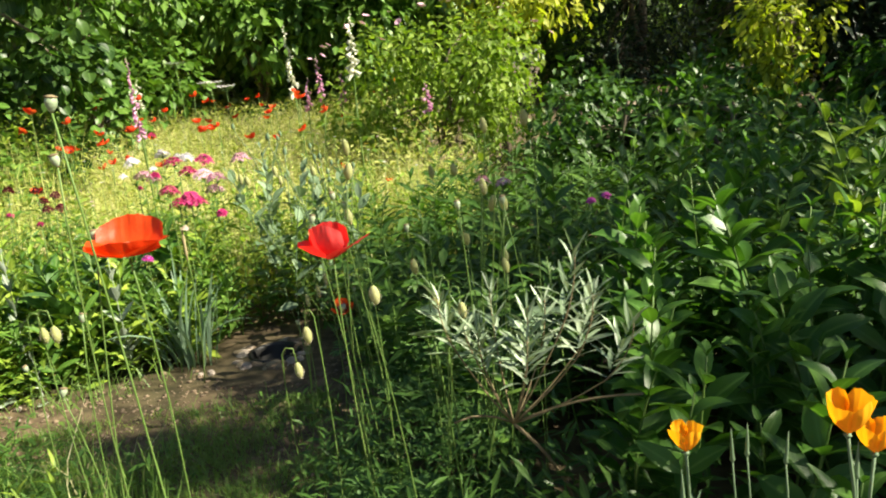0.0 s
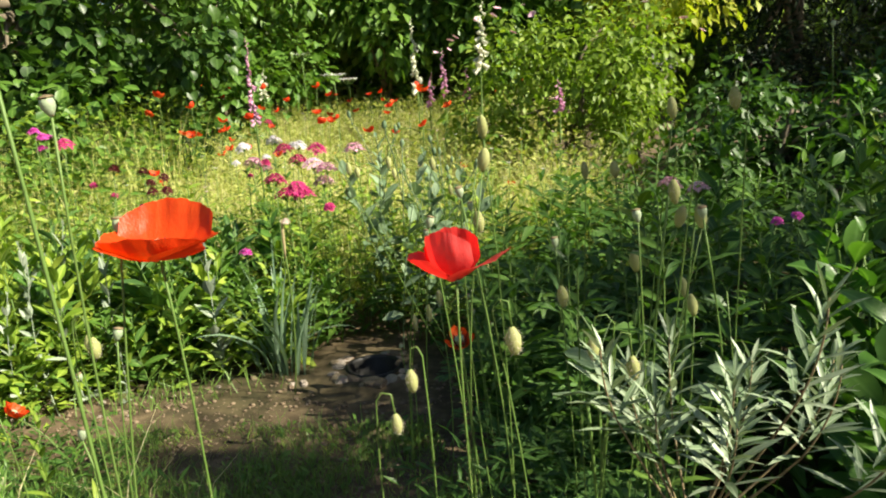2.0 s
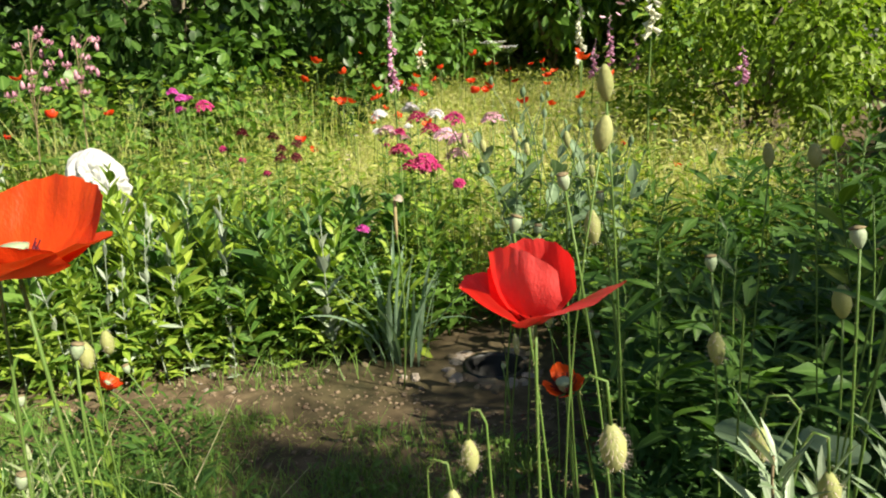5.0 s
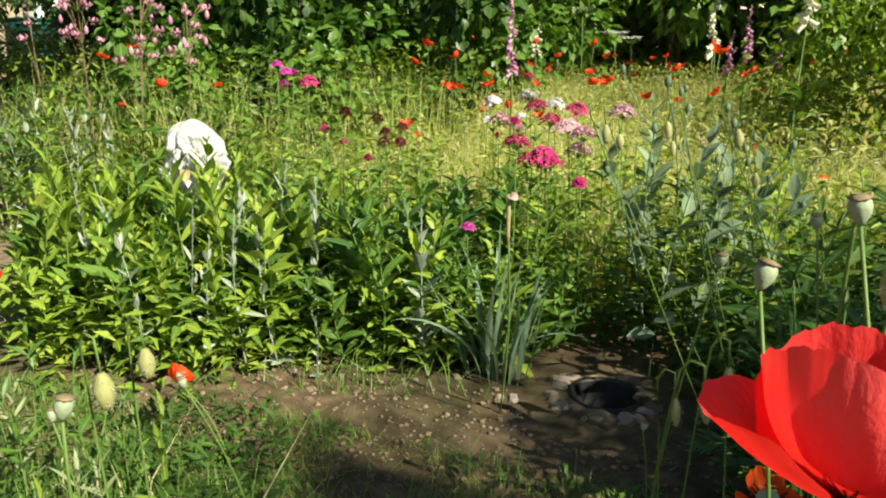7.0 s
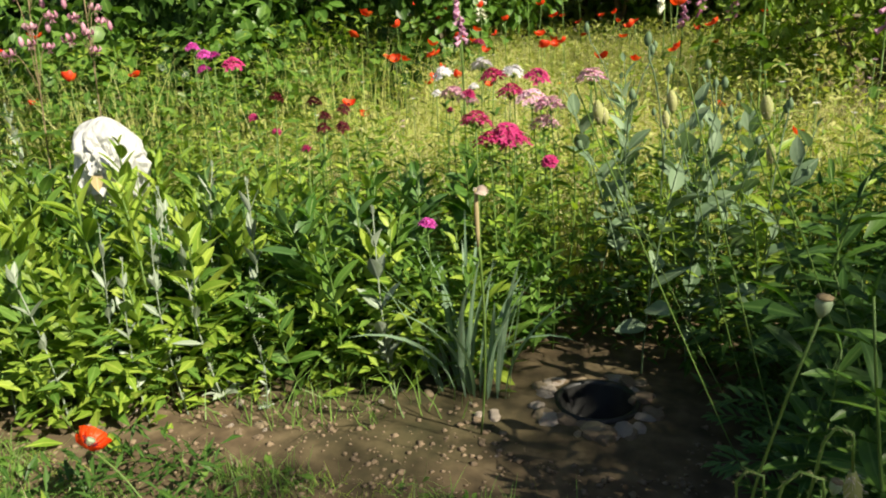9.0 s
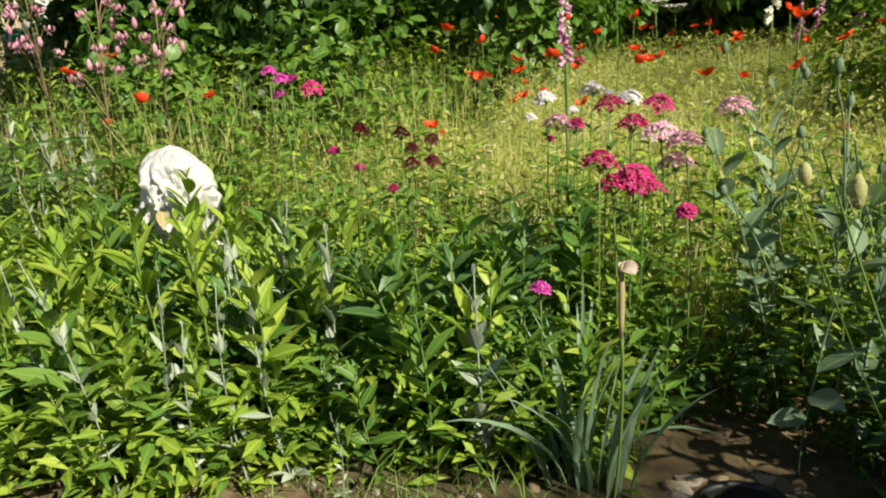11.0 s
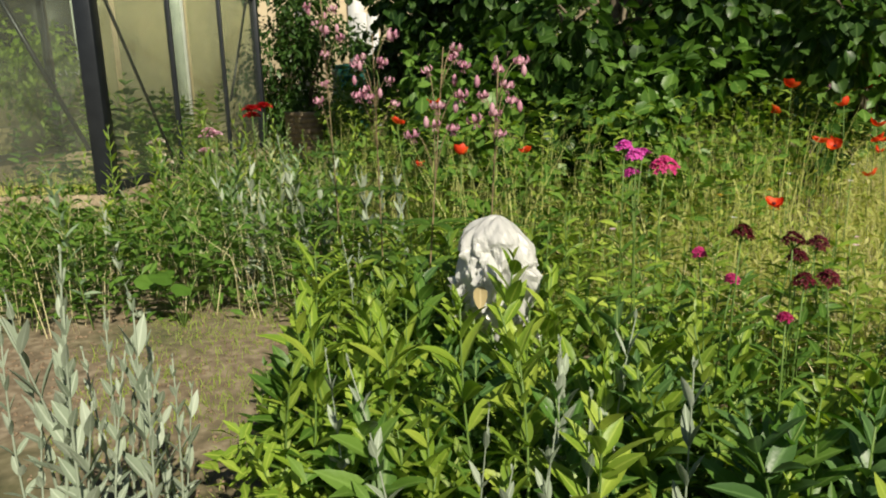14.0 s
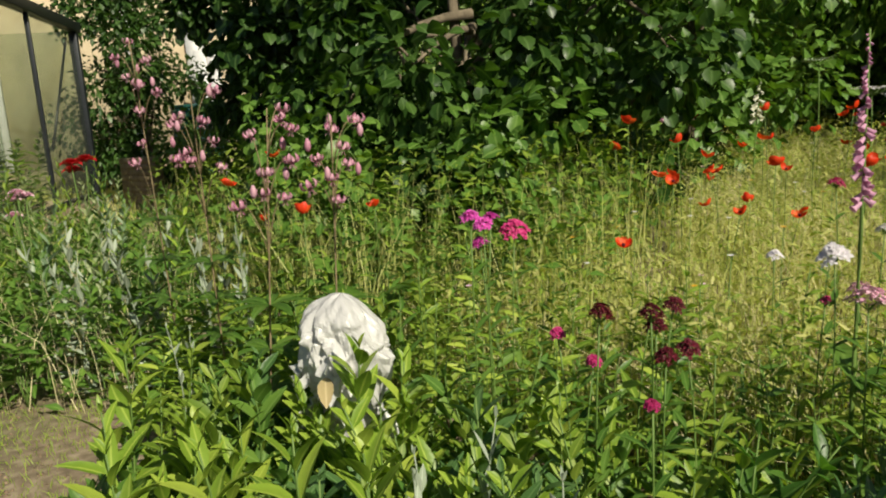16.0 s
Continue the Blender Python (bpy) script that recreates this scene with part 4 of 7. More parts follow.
def poppy_stalk(top, seed, kind, size=1.0):
    """A poppy stalk with a bud, a nodding bud or a seed capsule."""
    rnd = random.Random(seed)
    foot = (top[0] + rnd.uniform(-0.05, 0.05), top[1] + rnd.uniform(-0.02, 0.06))
    if top[1] > 1.5 and top[0] < 0:
        foot = (top[0] + rnd.uniform(0.14, 0.26), top[1] + rnd.uniform(0.12, 0.25))
    at = (foot[0], foot[1], ground_z(*foot))
    end = np.asarray(top) - np.asarray(at)
    names = {"bud": ("poppy_bud", "upright hairy green poppy bud on a thin stalk"), "nodding": ("poppy_bud", "nodding hairy poppy bud on a hooked stalk"),
             "capsule": ("poppy_capsule", "pale green ribbed poppy seed capsule on a stalk")}[kind]
    ob = thing(names[0], at, names[1], "plant", "poppy buds and capsules")
    g, h = Geo(), Geo()
    if kind == "nodding":
        s = rnd.choice((-1, 1)) * rnd.uniform(0.014, 0.024)
        neck = end + np.array((s, 0, 0.030))
        line = bend_line((0, 0, -0.01), neck, (rnd.uniform(-0.02, 0.02), 0, 0), 9)
        line += [neck + np.array((-s * 0.35, 0, 0.010)), neck + np.array((-s * 0.85, 0, 0.008)), end + np.array((0, 0, 0.014))]
        way = (0.1, 0, -1)
    else:
        line = bend_line((0, 0, -0.01), end, (rnd.uniform(-0.03, 0.03), rnd.uniform(-0.02, 0.02), 0), 10)
        way = (rnd.uniform(-0.25, 0.25), rnd.uniform(-0.2, 0.2), 1)
    tube_into(g, line, 0.0009, 6)
    part("stem", g, M_STEM, ob)
    hairs_into(h, line, rnd, 90, 0.004, 0.0014)
    part("hairs", h, M_BUD, ob)
    g = Geo()
    if kind == "capsule":
        turned_into(g, line[-1], way, [(h * size, r * size) for h, r in ((-0.002, 0.002), (0.002, 0.0045), (0.008, 0.0078), (0.014, 0.0085), (0.018, 0.0075), (0.0195, 0.006))], 16, 0.03, 8)
        part("capsule", g, M_CAP, ob)
        g = Geo()
        w = np.asarray(way, float) / np.linalg.norm(way)
        turned_into(g, line[-1] + w * 0.019 * size, way, [(h * size, r * size) for h, r in ((0, 0.006), (0.001, 0.0082), (0.0024, 0.0082), (0.004, 0.003), (0.0045, 0.0008))], 16, 0.10, 8)
        part("cap", g, M_TWIG, ob, "brown ribbed cap")
    else:
        k = size * rnd.uniform(0.66, 0.86)
        turned_into(g, line[-1], way, [(-0.001, 0.002), (0.002, 0.005 * k), (0.008, 0.0082 * k), (0.015, 0.0078 * k), (0.021, 0.0052 * k), (0.0245, 0.0015)], 12)
        bud = part("bud", g, M_BUD, ob)
        g = Geo()
        w, side, up = frame_of(way)
        for _ in range(110):
            a, t = rnd.uniform(0, 6.28), rnd.random()
            r = 0.0082 * k * math.sin(math.pi * (0.15 + 0.75 * t))
            d = math.cos(a) * side + math.sin(a) * up
            p = line[-1] + w * 0.024 * t + d * r
            s = np.cross(d, w) * 0.0002
            g.add([p - s, p + s, p + d * 0.004 + w * 0.001], [(0, 1, 2)])
        part("hairs", g, M_PALE, bud)
    return ob


for i, p in enumerate([
    (-0.113, 1.000, 0.676), (0.007, 1.298, 0.623), (0.050, 1.306, 0.622), (0.097, 1.049, 0.600), (0.056, 1.080, 0.541),
    (0.114, 1.035, 0.501), (0.123, 1.143, 0.489), (-0.112, 1.015, 0.710), (0.101, 1.121, 0.715), (0.116, 1.014, 0.606),
]):
    poppy_stalk(p, 300 + i, "bud")
for i, p in enumerate([
    (-0.122, 1.015, 0.615), (-0.075, 0.823, 0.548), (0.083, 0.997, 0.645), (0.160, 1.086, 0.733), (-0.032, 1.024, 0.525), (-0.002, 0.955, 0.489),
    (0.036, 0.928, 0.480), (-0.380, 1.677, 0.615), (-0.282, 1.643, 0.612), (-0.442, 1.596, 0.614), (-0.497, 1.844, 0.577),
    (-0.422, 1.900, 0.564), (-0.281, 1.855, 0.527), (-0.602, 0.984, 0.481),
]):
    poppy_stalk(p, 330 + i, "nodding")
for i, p in enumerate([
    (-0.138, 1.000, 0.648), (-0.171, 0.979, 0.620), (-0.038, 1.070, 0.574), (0.045, 0.966, 0.624), (0.111, 0.985, 0.622),
    (-0.165, 1.303, 0.580), (-0.231, 1.269, 0.546), (0.457, 1.660, 0.829), (0.670, 1.754, 0.804), (-0.723, 1.109, 0.379),
    (-0.754, 0.986, 0.389),
]):
    poppy_stalk(p, 360 + i, "capsule", 0.55)
for i, p in enumerate([(-0.268, 0.522, 0.816), (-0.346, 0.657, 0.763), (-0.363, 0.731, 0.672), (-0.456, 0.835, 0.546), (-0.477, 0.790, 0.464)]):
    poppy_stalk(p, 380 + i, "capsule", 0.55)
for i, p in enumerate([(-0.189, 0.919, 0.467), (-0.217, 0.952, 0.400), (-0.539, 0.908, 0.506)]):
    poppy_stalk(p, 390 + i, "nodding")


for i, p in enumerate([(-0.215, 1.259, 0.440), (-0.178, 1.312, 0.434), (-0.172, 1.322, 0.405), (-0.30, 1.34, 0.34)]):
    poppy_stalk(p, 400 + i, "capsule", 0.42)
for i, p in enumerate([(-0.222, 1.205, 0.445), (-0.250, 1.235, 0.420), (-0.21, 1.23, 0.46)]):
    poppy_stalk(p, 410 + i, "nodding", 0.7)


# ---- cut-leaved poppy tufts under the stalks ----
def cut_leaf(g, at, way, length, rnd):
    """One pinnate poppy leaf: an arching rib with narrow toothed lobes on both sides."""
    w, side, up = frame_of(way)
    p, ang, n = np.asarray(at, float), 0.0, 7
    line = [p]
    for k in range(n):
        d = math.cos(ang) * w - math.sin(ang) * up
        p = p + d * length / n
        line.append(p)
        ang += rnd.uniform(0.10, 0.22)
        if k > 0:
            size = length * 0.40 * math.sin(math.pi * (0.12 + 0.80 * k / n)) * rnd.uniform(0.8, 1.2)
            for q in (-1, 1):
                lobe = side * q + d * rnd.uniform(0.7, 1.1) + up * rnd.uniform(-0.1, 0.3)
                leaf_into(g, p, lobe, size, size * 0.22, rnd.uniform(0.1, 0.6), 0.25, 3, 0.5, rnd.uniform(-0.3, 0.3))
                leaf_into(g, p + lobe / np.linalg.norm(lobe) * size * 0.4, lobe + d * 0.9, size * 0.5, size * 0.18, 0.3, 0.2, 2, 0.5)
    leaf_into(g, p, p - line[-2], length * 0.22, length * 0.09, 0.3, 0.25, 3, 0.5)
    tube_into(g, line, 0.0009, 4)


tufts = []
for i in range(5):
    rnd = random.Random(420 + i)
    ob = thing("poppy_tuft", (0, 0, -20), "tuft of deeply cut green poppy leaves", "plant", "poppy leaf tufts")
    for k in range(8):
        a, g = k * 0.785 + rnd.uniform(-0.3, 0.3), Geo()
        h = rnd.uniform(0.0, 0.16)
        cut_leaf(g, (0, 0, h), (math.cos(a), math.sin(a), rnd.uniform(0.7, 1.9)), rnd.uniform(0.11, 0.18), rnd)
        part("leaf", g, M_CUT, ob)
    g = Geo()
    tube_into(g, bend_line((0, 0, -0.01), (0.01, 0.0, 0.18), (0.01, 0, 0), 4), 0.0018, 5)
    part("stem", g, M_STEM, ob)
    tufts.append(ob)
TUFTS = [(-0.30, 2.05), (-0.16, 1.52), (-0.04, 1.16), (0.05, 1.08), (0.20, 1.5), (0.22, 2.2), (-0.2, 2.3)]
scatter(tufts, fill(TUFTS, 0.098, random.Random(425), clear), random.Random(426), 0.65, 1.1)
scatter([copy_thing(q, Matrix()) for q in tufts[:2]], [(-0.10, 0.92), (-0.06, 1.00), (-0.15, 0.98), (-0.02, 0.90), (-0.13, 1.06), (0.02, 1.00)], random.Random(427), 0.6, 0.9)

# ---- small poppies of the meadow ----
def small_poppy_meshes(material, seed):
    rnd = random.Random(seed)
    g = Geo()
    for az, reach in ((0, 62), (180, 66), (90, 86), (270, 80)):
        petal_into(g, radians(az + rnd.uniform(-20, 20)), 0.033 * rnd.uniform(0.85, 1.1), radians(reach), 1.2, rnd, 0.10, 9, 5, 0.03)
    return g.mesh("petals", material)


SMALL = [small_poppy_meshes(m, 400 + i) for i, m in enumerate((M_ORANGE, M_ORANGE, M_POPPY2, M_ORANGE))]
g0 = Geo()
turned_into(g0, (0, 0, 0.0), (0, 0, 1), [(0, 0.003), (0.006, 0.006), (0.012, 0.007), (0.014, 0.002)], 8)
HEART = g0.mesh("heart", M_CRIMSON)


def meadow_poppy(top, i, rnd):
    foot = (top[0] + rnd.uniform(-0.05, 0.05), top[1] + rnd.uniform(-0.05, 0.05))
    z = ground_z(*foot)
    ob = thing("meadow_poppy", (*foot, z), "orange-red poppy flowering among the meadow grass", "flower", "poppies in the meadow")
    g = Geo()
    end = np.array((top[0] - foot[0], top[1] - foot[1], max(0.12, top[2] - z)))
    tube_into(g, bend_line((0, 0, 0), end, (rnd.uniform(-0.02, 0.02), 0, 0), 5), 0.0016, 5)
    part("stem", g, M_STEM, ob)
    p = part("petals", SMALL[i % len(SMALL)], None, ob)
    h = part("heart", HEART, None, ob)
    turn = Matrix.LocRotScale(end.tolist(), Euler((rnd.uniform(-0.2, 0.6), rnd.uniform(-0.4, 0.4), rnd.uniform(0, 6))), (*[rnd.uniform(0.62, 1.0)] * 2, rnd.uniform(0.6, 0.9)))
    p.matrix_basis = turn
    h.matrix_basis = turn


rp = random.Random(41)
for i, p in enumerate([
    (-2.792, 6.731, 1.096), (-3.043, 6.070, 0.962), (-2.587, 5.158, 0.840), (-2.015, 4.944, 0.805), (-1.642, 4.406, 0.720),
    (-1.559, 3.663, 0.652), (-1.622, 4.926, 0.793), (-0.723, 3.951, 0.738), (-0.570, 3.823, 0.658), (-1.022, 4.465, 0.653),
    (-0.770, 5.921, 0.504), (-0.563, 4.229, 0.301), (-0.254, 3.573, 0.286), (-2.382, 4.252, 0.788), (-2.328, 4.032, 0.687),
    (-2.121, 4.507, 0.612), (-1.968, 4.245, 0.572), (-2.194, 4.301, 0.547), (-1.619, 3.533, 0.510), (-2.025, 4.266, 0.423),
    (-2.232, 3.915, 0.302), (-2.755, 5.862, 0.767), (-2.918, 6.414, 0.850), (-1.971, 3.857, 0.720), (-1.977, 4.801, 0.675),
    (-2.804, 6.076, 0.823), (-1.508, 4.530, 0.635), (-1.119, 5.025, 0.669), (-0.790, 4.187, 0.767), (-1.646, 6.392, 0.714),
]):
    meadow_poppy(p, i, rp)
for i, p in enumerate([
    (-1.988, 3.857, 0.567), (-1.828, 4.182, 0.459), (-1.728, 4.341, 0.573), (-1.596, 4.078, 0.425), (-1.897, 3.287, 0.427),
    (-2.026, 4.307, 0.564), (-1.520, 4.842, 0.565), (-1.962, 6.224, 0.727), (-1.884, 6.188, 0.727), (-2.133, 4.030, 0.571),
]):
    meadow_poppy(p, i, rp)
for i, p in enumerate([
    (-2.559, 2.305, 0.716), (-2.552, 2.546, 0.606), (-2.503, 2.788, 0.597), (-3.010, 2.773, 0.759), (-3.387, 2.951, 0.481),
]):
    meadow_poppy(p, i, rp)
for i in range(9):
    x, y = rp.uniform(-2.6, 0.0), rp.uniform(4.2, 7.4)
    meadow_poppy((x, y, ground_z(x, y) + rp.uniform(0.36, 0.55)), i, rp)
for i in range(10):
    y = rp.uniform(3.7, 6.4)
    x = -0.36 * y + rp.uniform(-0.5, 0.75)
    meadow_poppy((x, y, ground_z(x, y) + rp.uniform(0.34, 0.52)), i, rp)


# ---- sweet williams ----
def head_mesh(material, radius, seed, florets=38):
    rnd = random.Random(seed)
    g = Geo()
    for k in range(florets):
        r = radius * math.sqrt((k + 0.5) / florets)
        a = k * 2.4
        c = np.array((r * math.cos(a), r * math.sin(a), 0.5 * (radius - r * r / radius) + rnd.uniform(0, 0.006)))
        tip = np.array((math.cos(a) * r / radius * 0.5, math.sin(a) * r / radius * 0.5, 1.0))
        w, side, up = frame_of(tip)
        for j in range(5):
            b = j * 2 * math.pi / 5 + rnd.uniform(-0.2, 0.2)
            leaf_into(g, c, math.cos(b) * side + math.sin(b) * up + 0.25 * w, 0.0095, 0.0095, 0.3, 0.2, 2, 0.75)
    return g.mesh("flower_head", material)


SW = {k: head_mesh(m, r, 500 + i) for i, (k, m, r) in enumerate((("magenta", M_MAGENTA, 0.031), ("pink", M_PINK, 0.033), ("white", M_WHITEP, 0.026), ("crimson", M_CRIMSON, 0.026), ("hot", M_HOTPINK, 0.020), ("small", M_MAGENTA, 0.013)))}
s0, f0 = leafy_parts(510, 1.0, 9, 0.16, 0.028, M_MID, 0.006, 2, 0.5)
SW_STEM, SW_LEAF = s0.mesh("stem", M_STEM), f0.mesh("leaves", M_LIME)


def sweet_william(top, colour, rnd, words, size=1.0):
    z = ground_z(top[0], top[1])
    h = max(0.15, top[2] - z)
    ob = thing("sweet_william", (top[0], top[1], z), words, "flower", "sweet williams in the bed")
    g = Geo()
    tube_into(g, bend_line((0, 0, -0.01), (0, 0, h), (rnd.uniform(-0.02, 0.02), rnd.uniform(-0.02, 0.02), 0), 5), 0.0014, 5)
    part("stem", g, M_STEM, ob)
    g = Geo()
    for k in range(6):
        a, t = rnd.uniform(0, 6.28), 0.15 + 0.14 * k
        for q in (0, math.pi):
            leaf_into(g, (0, 0, h * t), (math.cos(a + q), math.sin(a + q), 0.6), 0.06, 0.013, 0.7, 0.25, 3)
    for k in range(6):
        a = k * 1.05
        leaf_into(g, (0, 0, h - 0.012), (math.cos(a), math.sin(a), 0.8), 0.024, 0.006, 0.3, 0.2, 2)
    part("leaves", g, M_MID, ob)
    f = part("flower_head", SW[colour], None, ob)
    f.matrix_basis = Matrix.LocRotScale((0, 0, h - 0.006), Euler((rnd.uniform(-0.3, 0.3), rnd.uniform(-0.3, 0.3), rnd.uniform(0, 6))), (size, size, size * (2.0 if colour == "crimson" else 1.5)))


rw = random.Random(51)
PINK_ORDER = ("white", "white", "magenta", "magenta", "magenta", "pink", "pink", "magenta", "magenta", "magenta", "magenta", "pink", "small", "pink", "white", "pink", "small")
WORDS = {"white": "white sweet william head on a leafy stem", "pink": "pale pink sweet william head on a leafy stem", "magenta": "magenta sweet william head on a leafy stem",
         "small": "small magenta sweet william head opening", "crimson": "dark crimson sweet william head with white flecks", "hot": "bright pink campion flower on a thin stem"}
for p, c in zip([
    (-1.001, 2.593, 0.605), (-0.922, 2.606, 0.584), (-0.910, 2.447, 0.584), (-0.858, 2.610, 0.569), (-0.848, 2.394, 0.552),
    (-0.777, 2.337, 0.543), (-0.729, 2.319, 0.529), (-0.823, 2.138, 0.523), (-0.783, 2.196, 0.492), (-0.813, 2.174, 0.476),
    (-0.764, 2.196, 0.474), (-0.753, 2.351, 0.486), (-0.705, 2.241, 0.431), (-0.665, 2.413, 0.579), (-1.140, 2.644, 0.583),
    (-1.062, 2.531, 0.535), (-1.024, 2.549, 0.538),
], PINK_ORDER):
    sweet_william(p, c, rw, WORDS[c])
for i, p in enumerate([
    (-1.322, 2.143, 0.574), (-1.295, 2.249, 0.552), (-1.349, 2.447, 0.511), (-1.326, 2.331, 0.506), (-1.265, 2.314, 0.484),
    (-1.265, 2.237, 0.491), (-1.339, 2.155, 0.501), (-1.399, 2.150, 0.535), (-1.228, 2.116, 0.471),
]):
    c = "small" if i in (6, 7, 8) else "crimson"
    sweet_william(p, c, rw, WORDS[c], 0.65)
for p, c in zip([
    (-1.279, 3.217, 0.647), (-1.158, 3.157, 0.550), (-1.254, 3.102, 0.508), (-1.359, 3.027, 0.495), (-1.128, 2.799, 0.490),
    (-1.176, 2.747, 0.475),
], ("magenta", "white", "white", "white", "pink", "small")):
    sweet_william(p, c, rw, WORDS[c], 0.68)
for p in [
    (-1.589, 2.183, 0.697), (-1.597, 2.226, 0.678), (-1.656, 2.321, 0.671), (-1.608, 2.228, 0.642),
]:
    sweet_william(p, "hot", rw, WORDS["hot"], 0.75)
for p in [
    (-1.629, 2.358, 0.644),
]:
    sweet_william(p, "magenta", rw, "deep pink sweet william head beside the campion", 0.85)
for p in [
    (-0.860, 1.975, 0.360),
]:
    sweet_william(p, "hot", rw, "small mauve-pink flower low in the bed", 0.7)
for x, y, z in ((0.086, 1.040, 0.650), (0.121, 1.066, 0.640)):
    sweet_william((x, y, z), "pink", rw, "mauve-pink flower cluster in the shaded bed", 0.38)
for x, y, z in ((0.430, 1.704, 0.480), (0.386, 1.678, 0.475)):
    sweet_william((x, y, z), "hot", rw, "mauve-pink flower cluster in the shaded bed", 0.5)


# ---- foxgloves ----
def bell_mesh(material, seed):
    g = Geo()
    turned_into(g, (0, 0, 0), (1, 0, -0.75), [(0, 0.003), (0.006, 0.006), (0.018, 0.0085), (0.030, 0.010), (0.036, 0.0135)], 8)
    g.f.pop()
    return g.mesh("bell", material)


BELLS = {"pink": bell_mesh(M_FOX, 1), "pale": bell_mesh(M_FOXW, 2)}


def foxglove(x, y, z0, z1, colour, rnd, size=1.0):
    zg = ground_z(x, y)
    ob = thing("foxglove", (x, y, zg), {"pink": "tall pink foxglove spike with hanging bells", "pale": "tall pale cream foxglove spike, partly over"}[colour], "flower", "foxgloves in the meadow")
    h, base = z1 - zg, z0 - zg
    line = bend_line((0, 0, -0.01), (rnd.uniform(-0.03, 0.03), 0, h), (rnd.uniform(-0.02, 0.02), 0, 0), 10)
    g = Geo()
    tube_into(g, line, [0.006 - 0.0004 * i for i in range(11)], 6)
    part("stem", g, M_STEM, ob)
    g = Geo()
    for k in range(9):
        a = rnd.uniform(0, 6.28)
        leaf_into(g, (0, 0, base * rnd.uniform(0.02, 0.7)), (math.cos(a), math.sin(a), 0.5), 0.17, 0.05, 0.9, 0.25, 4)
    part("leaves", g, M_MID, ob)
    n = int((h - base) / (0.0125 * size))
    for k in range(n):
        t = base + (h - base) * k / n
        s = size * (1.0 - 0.75 * (k / n) ** 1.6)
        a = -math.pi / 2 + rnd.uniform(-1.9, 1.9)
        b = part("bell", BELLS[colour], None, ob)
        u = t / h * 10
        q = line[min(9, int(u))] + (line[min(10, int(u) + 1)] - line[min(9, int(u))]) * (u - int(u))
        b.matrix_basis = Matrix.LocRotScale(q.tolist(), Euler((0, 0, a)), (s, s, s))


rf = random.Random(61)
for (x, y, z0, z1), c in zip([
    (-1.120, 2.725, 0.675, 0.975), (-1.002, 5.225, 0.744, 1.235), (-0.377, 3.741, 0.844, 1.154), (-0.797, 4.626, 0.660, 0.857), (-0.599, 4.662, 0.686, 0.878),
    (-0.031, 3.712, 0.629, 0.774), (-2.758, 5.456, 0.756, 0.919), (-0.765, 4.881, 0.705, 0.993), (-2.227, 5.431, 0.763, 0.969),
], ("pink", "pale", "pale", "pink", "pink", "pink", "pink", "pink", "pale")):
    foxglove(x, y, z0, z1, c, rf, 0.6 if y < 3 else (1.2 if c == "pale" else 0.9))


# ---- martagon lilies ----
def lily_mesh(seed):
    rnd = random.Random(seed)
    g = Geo()
    for k in range(6):
        a = k * math.pi / 3 + rnd.uniform(-0.1, 0.1)
        leaf_into(g, (0, 0, 0), (math.cos(a), math.sin(a), -0.55), 0.042, 0.014, -3.3, -0.3, 7, 0.45)
    for k in range(6):
        a = k * math.pi / 3 + 0.5
        tube_into(g, [(0, 0, 0), (math.cos(a) * 0.009, math.sin(a) * 0.009, -0.018), (math.cos(a) * 0.012, math.sin(a) * 0.012, -0.022)], 0.0008, 4)
    return g.mesh("flower", M_LILY)


LILY = [lily_mesh(i) for i in range(3)]


def lily_bud():
    g = Geo()
    turned_into(g, (0, 0, 0), (0, 0, -1), [(0, 0.002), (0.008, 0.006), (0.018, 0.007), (0.028, 0.003)], 8)
    return g.mesh("bud", M_LILY)


LBUD = lily_bud()


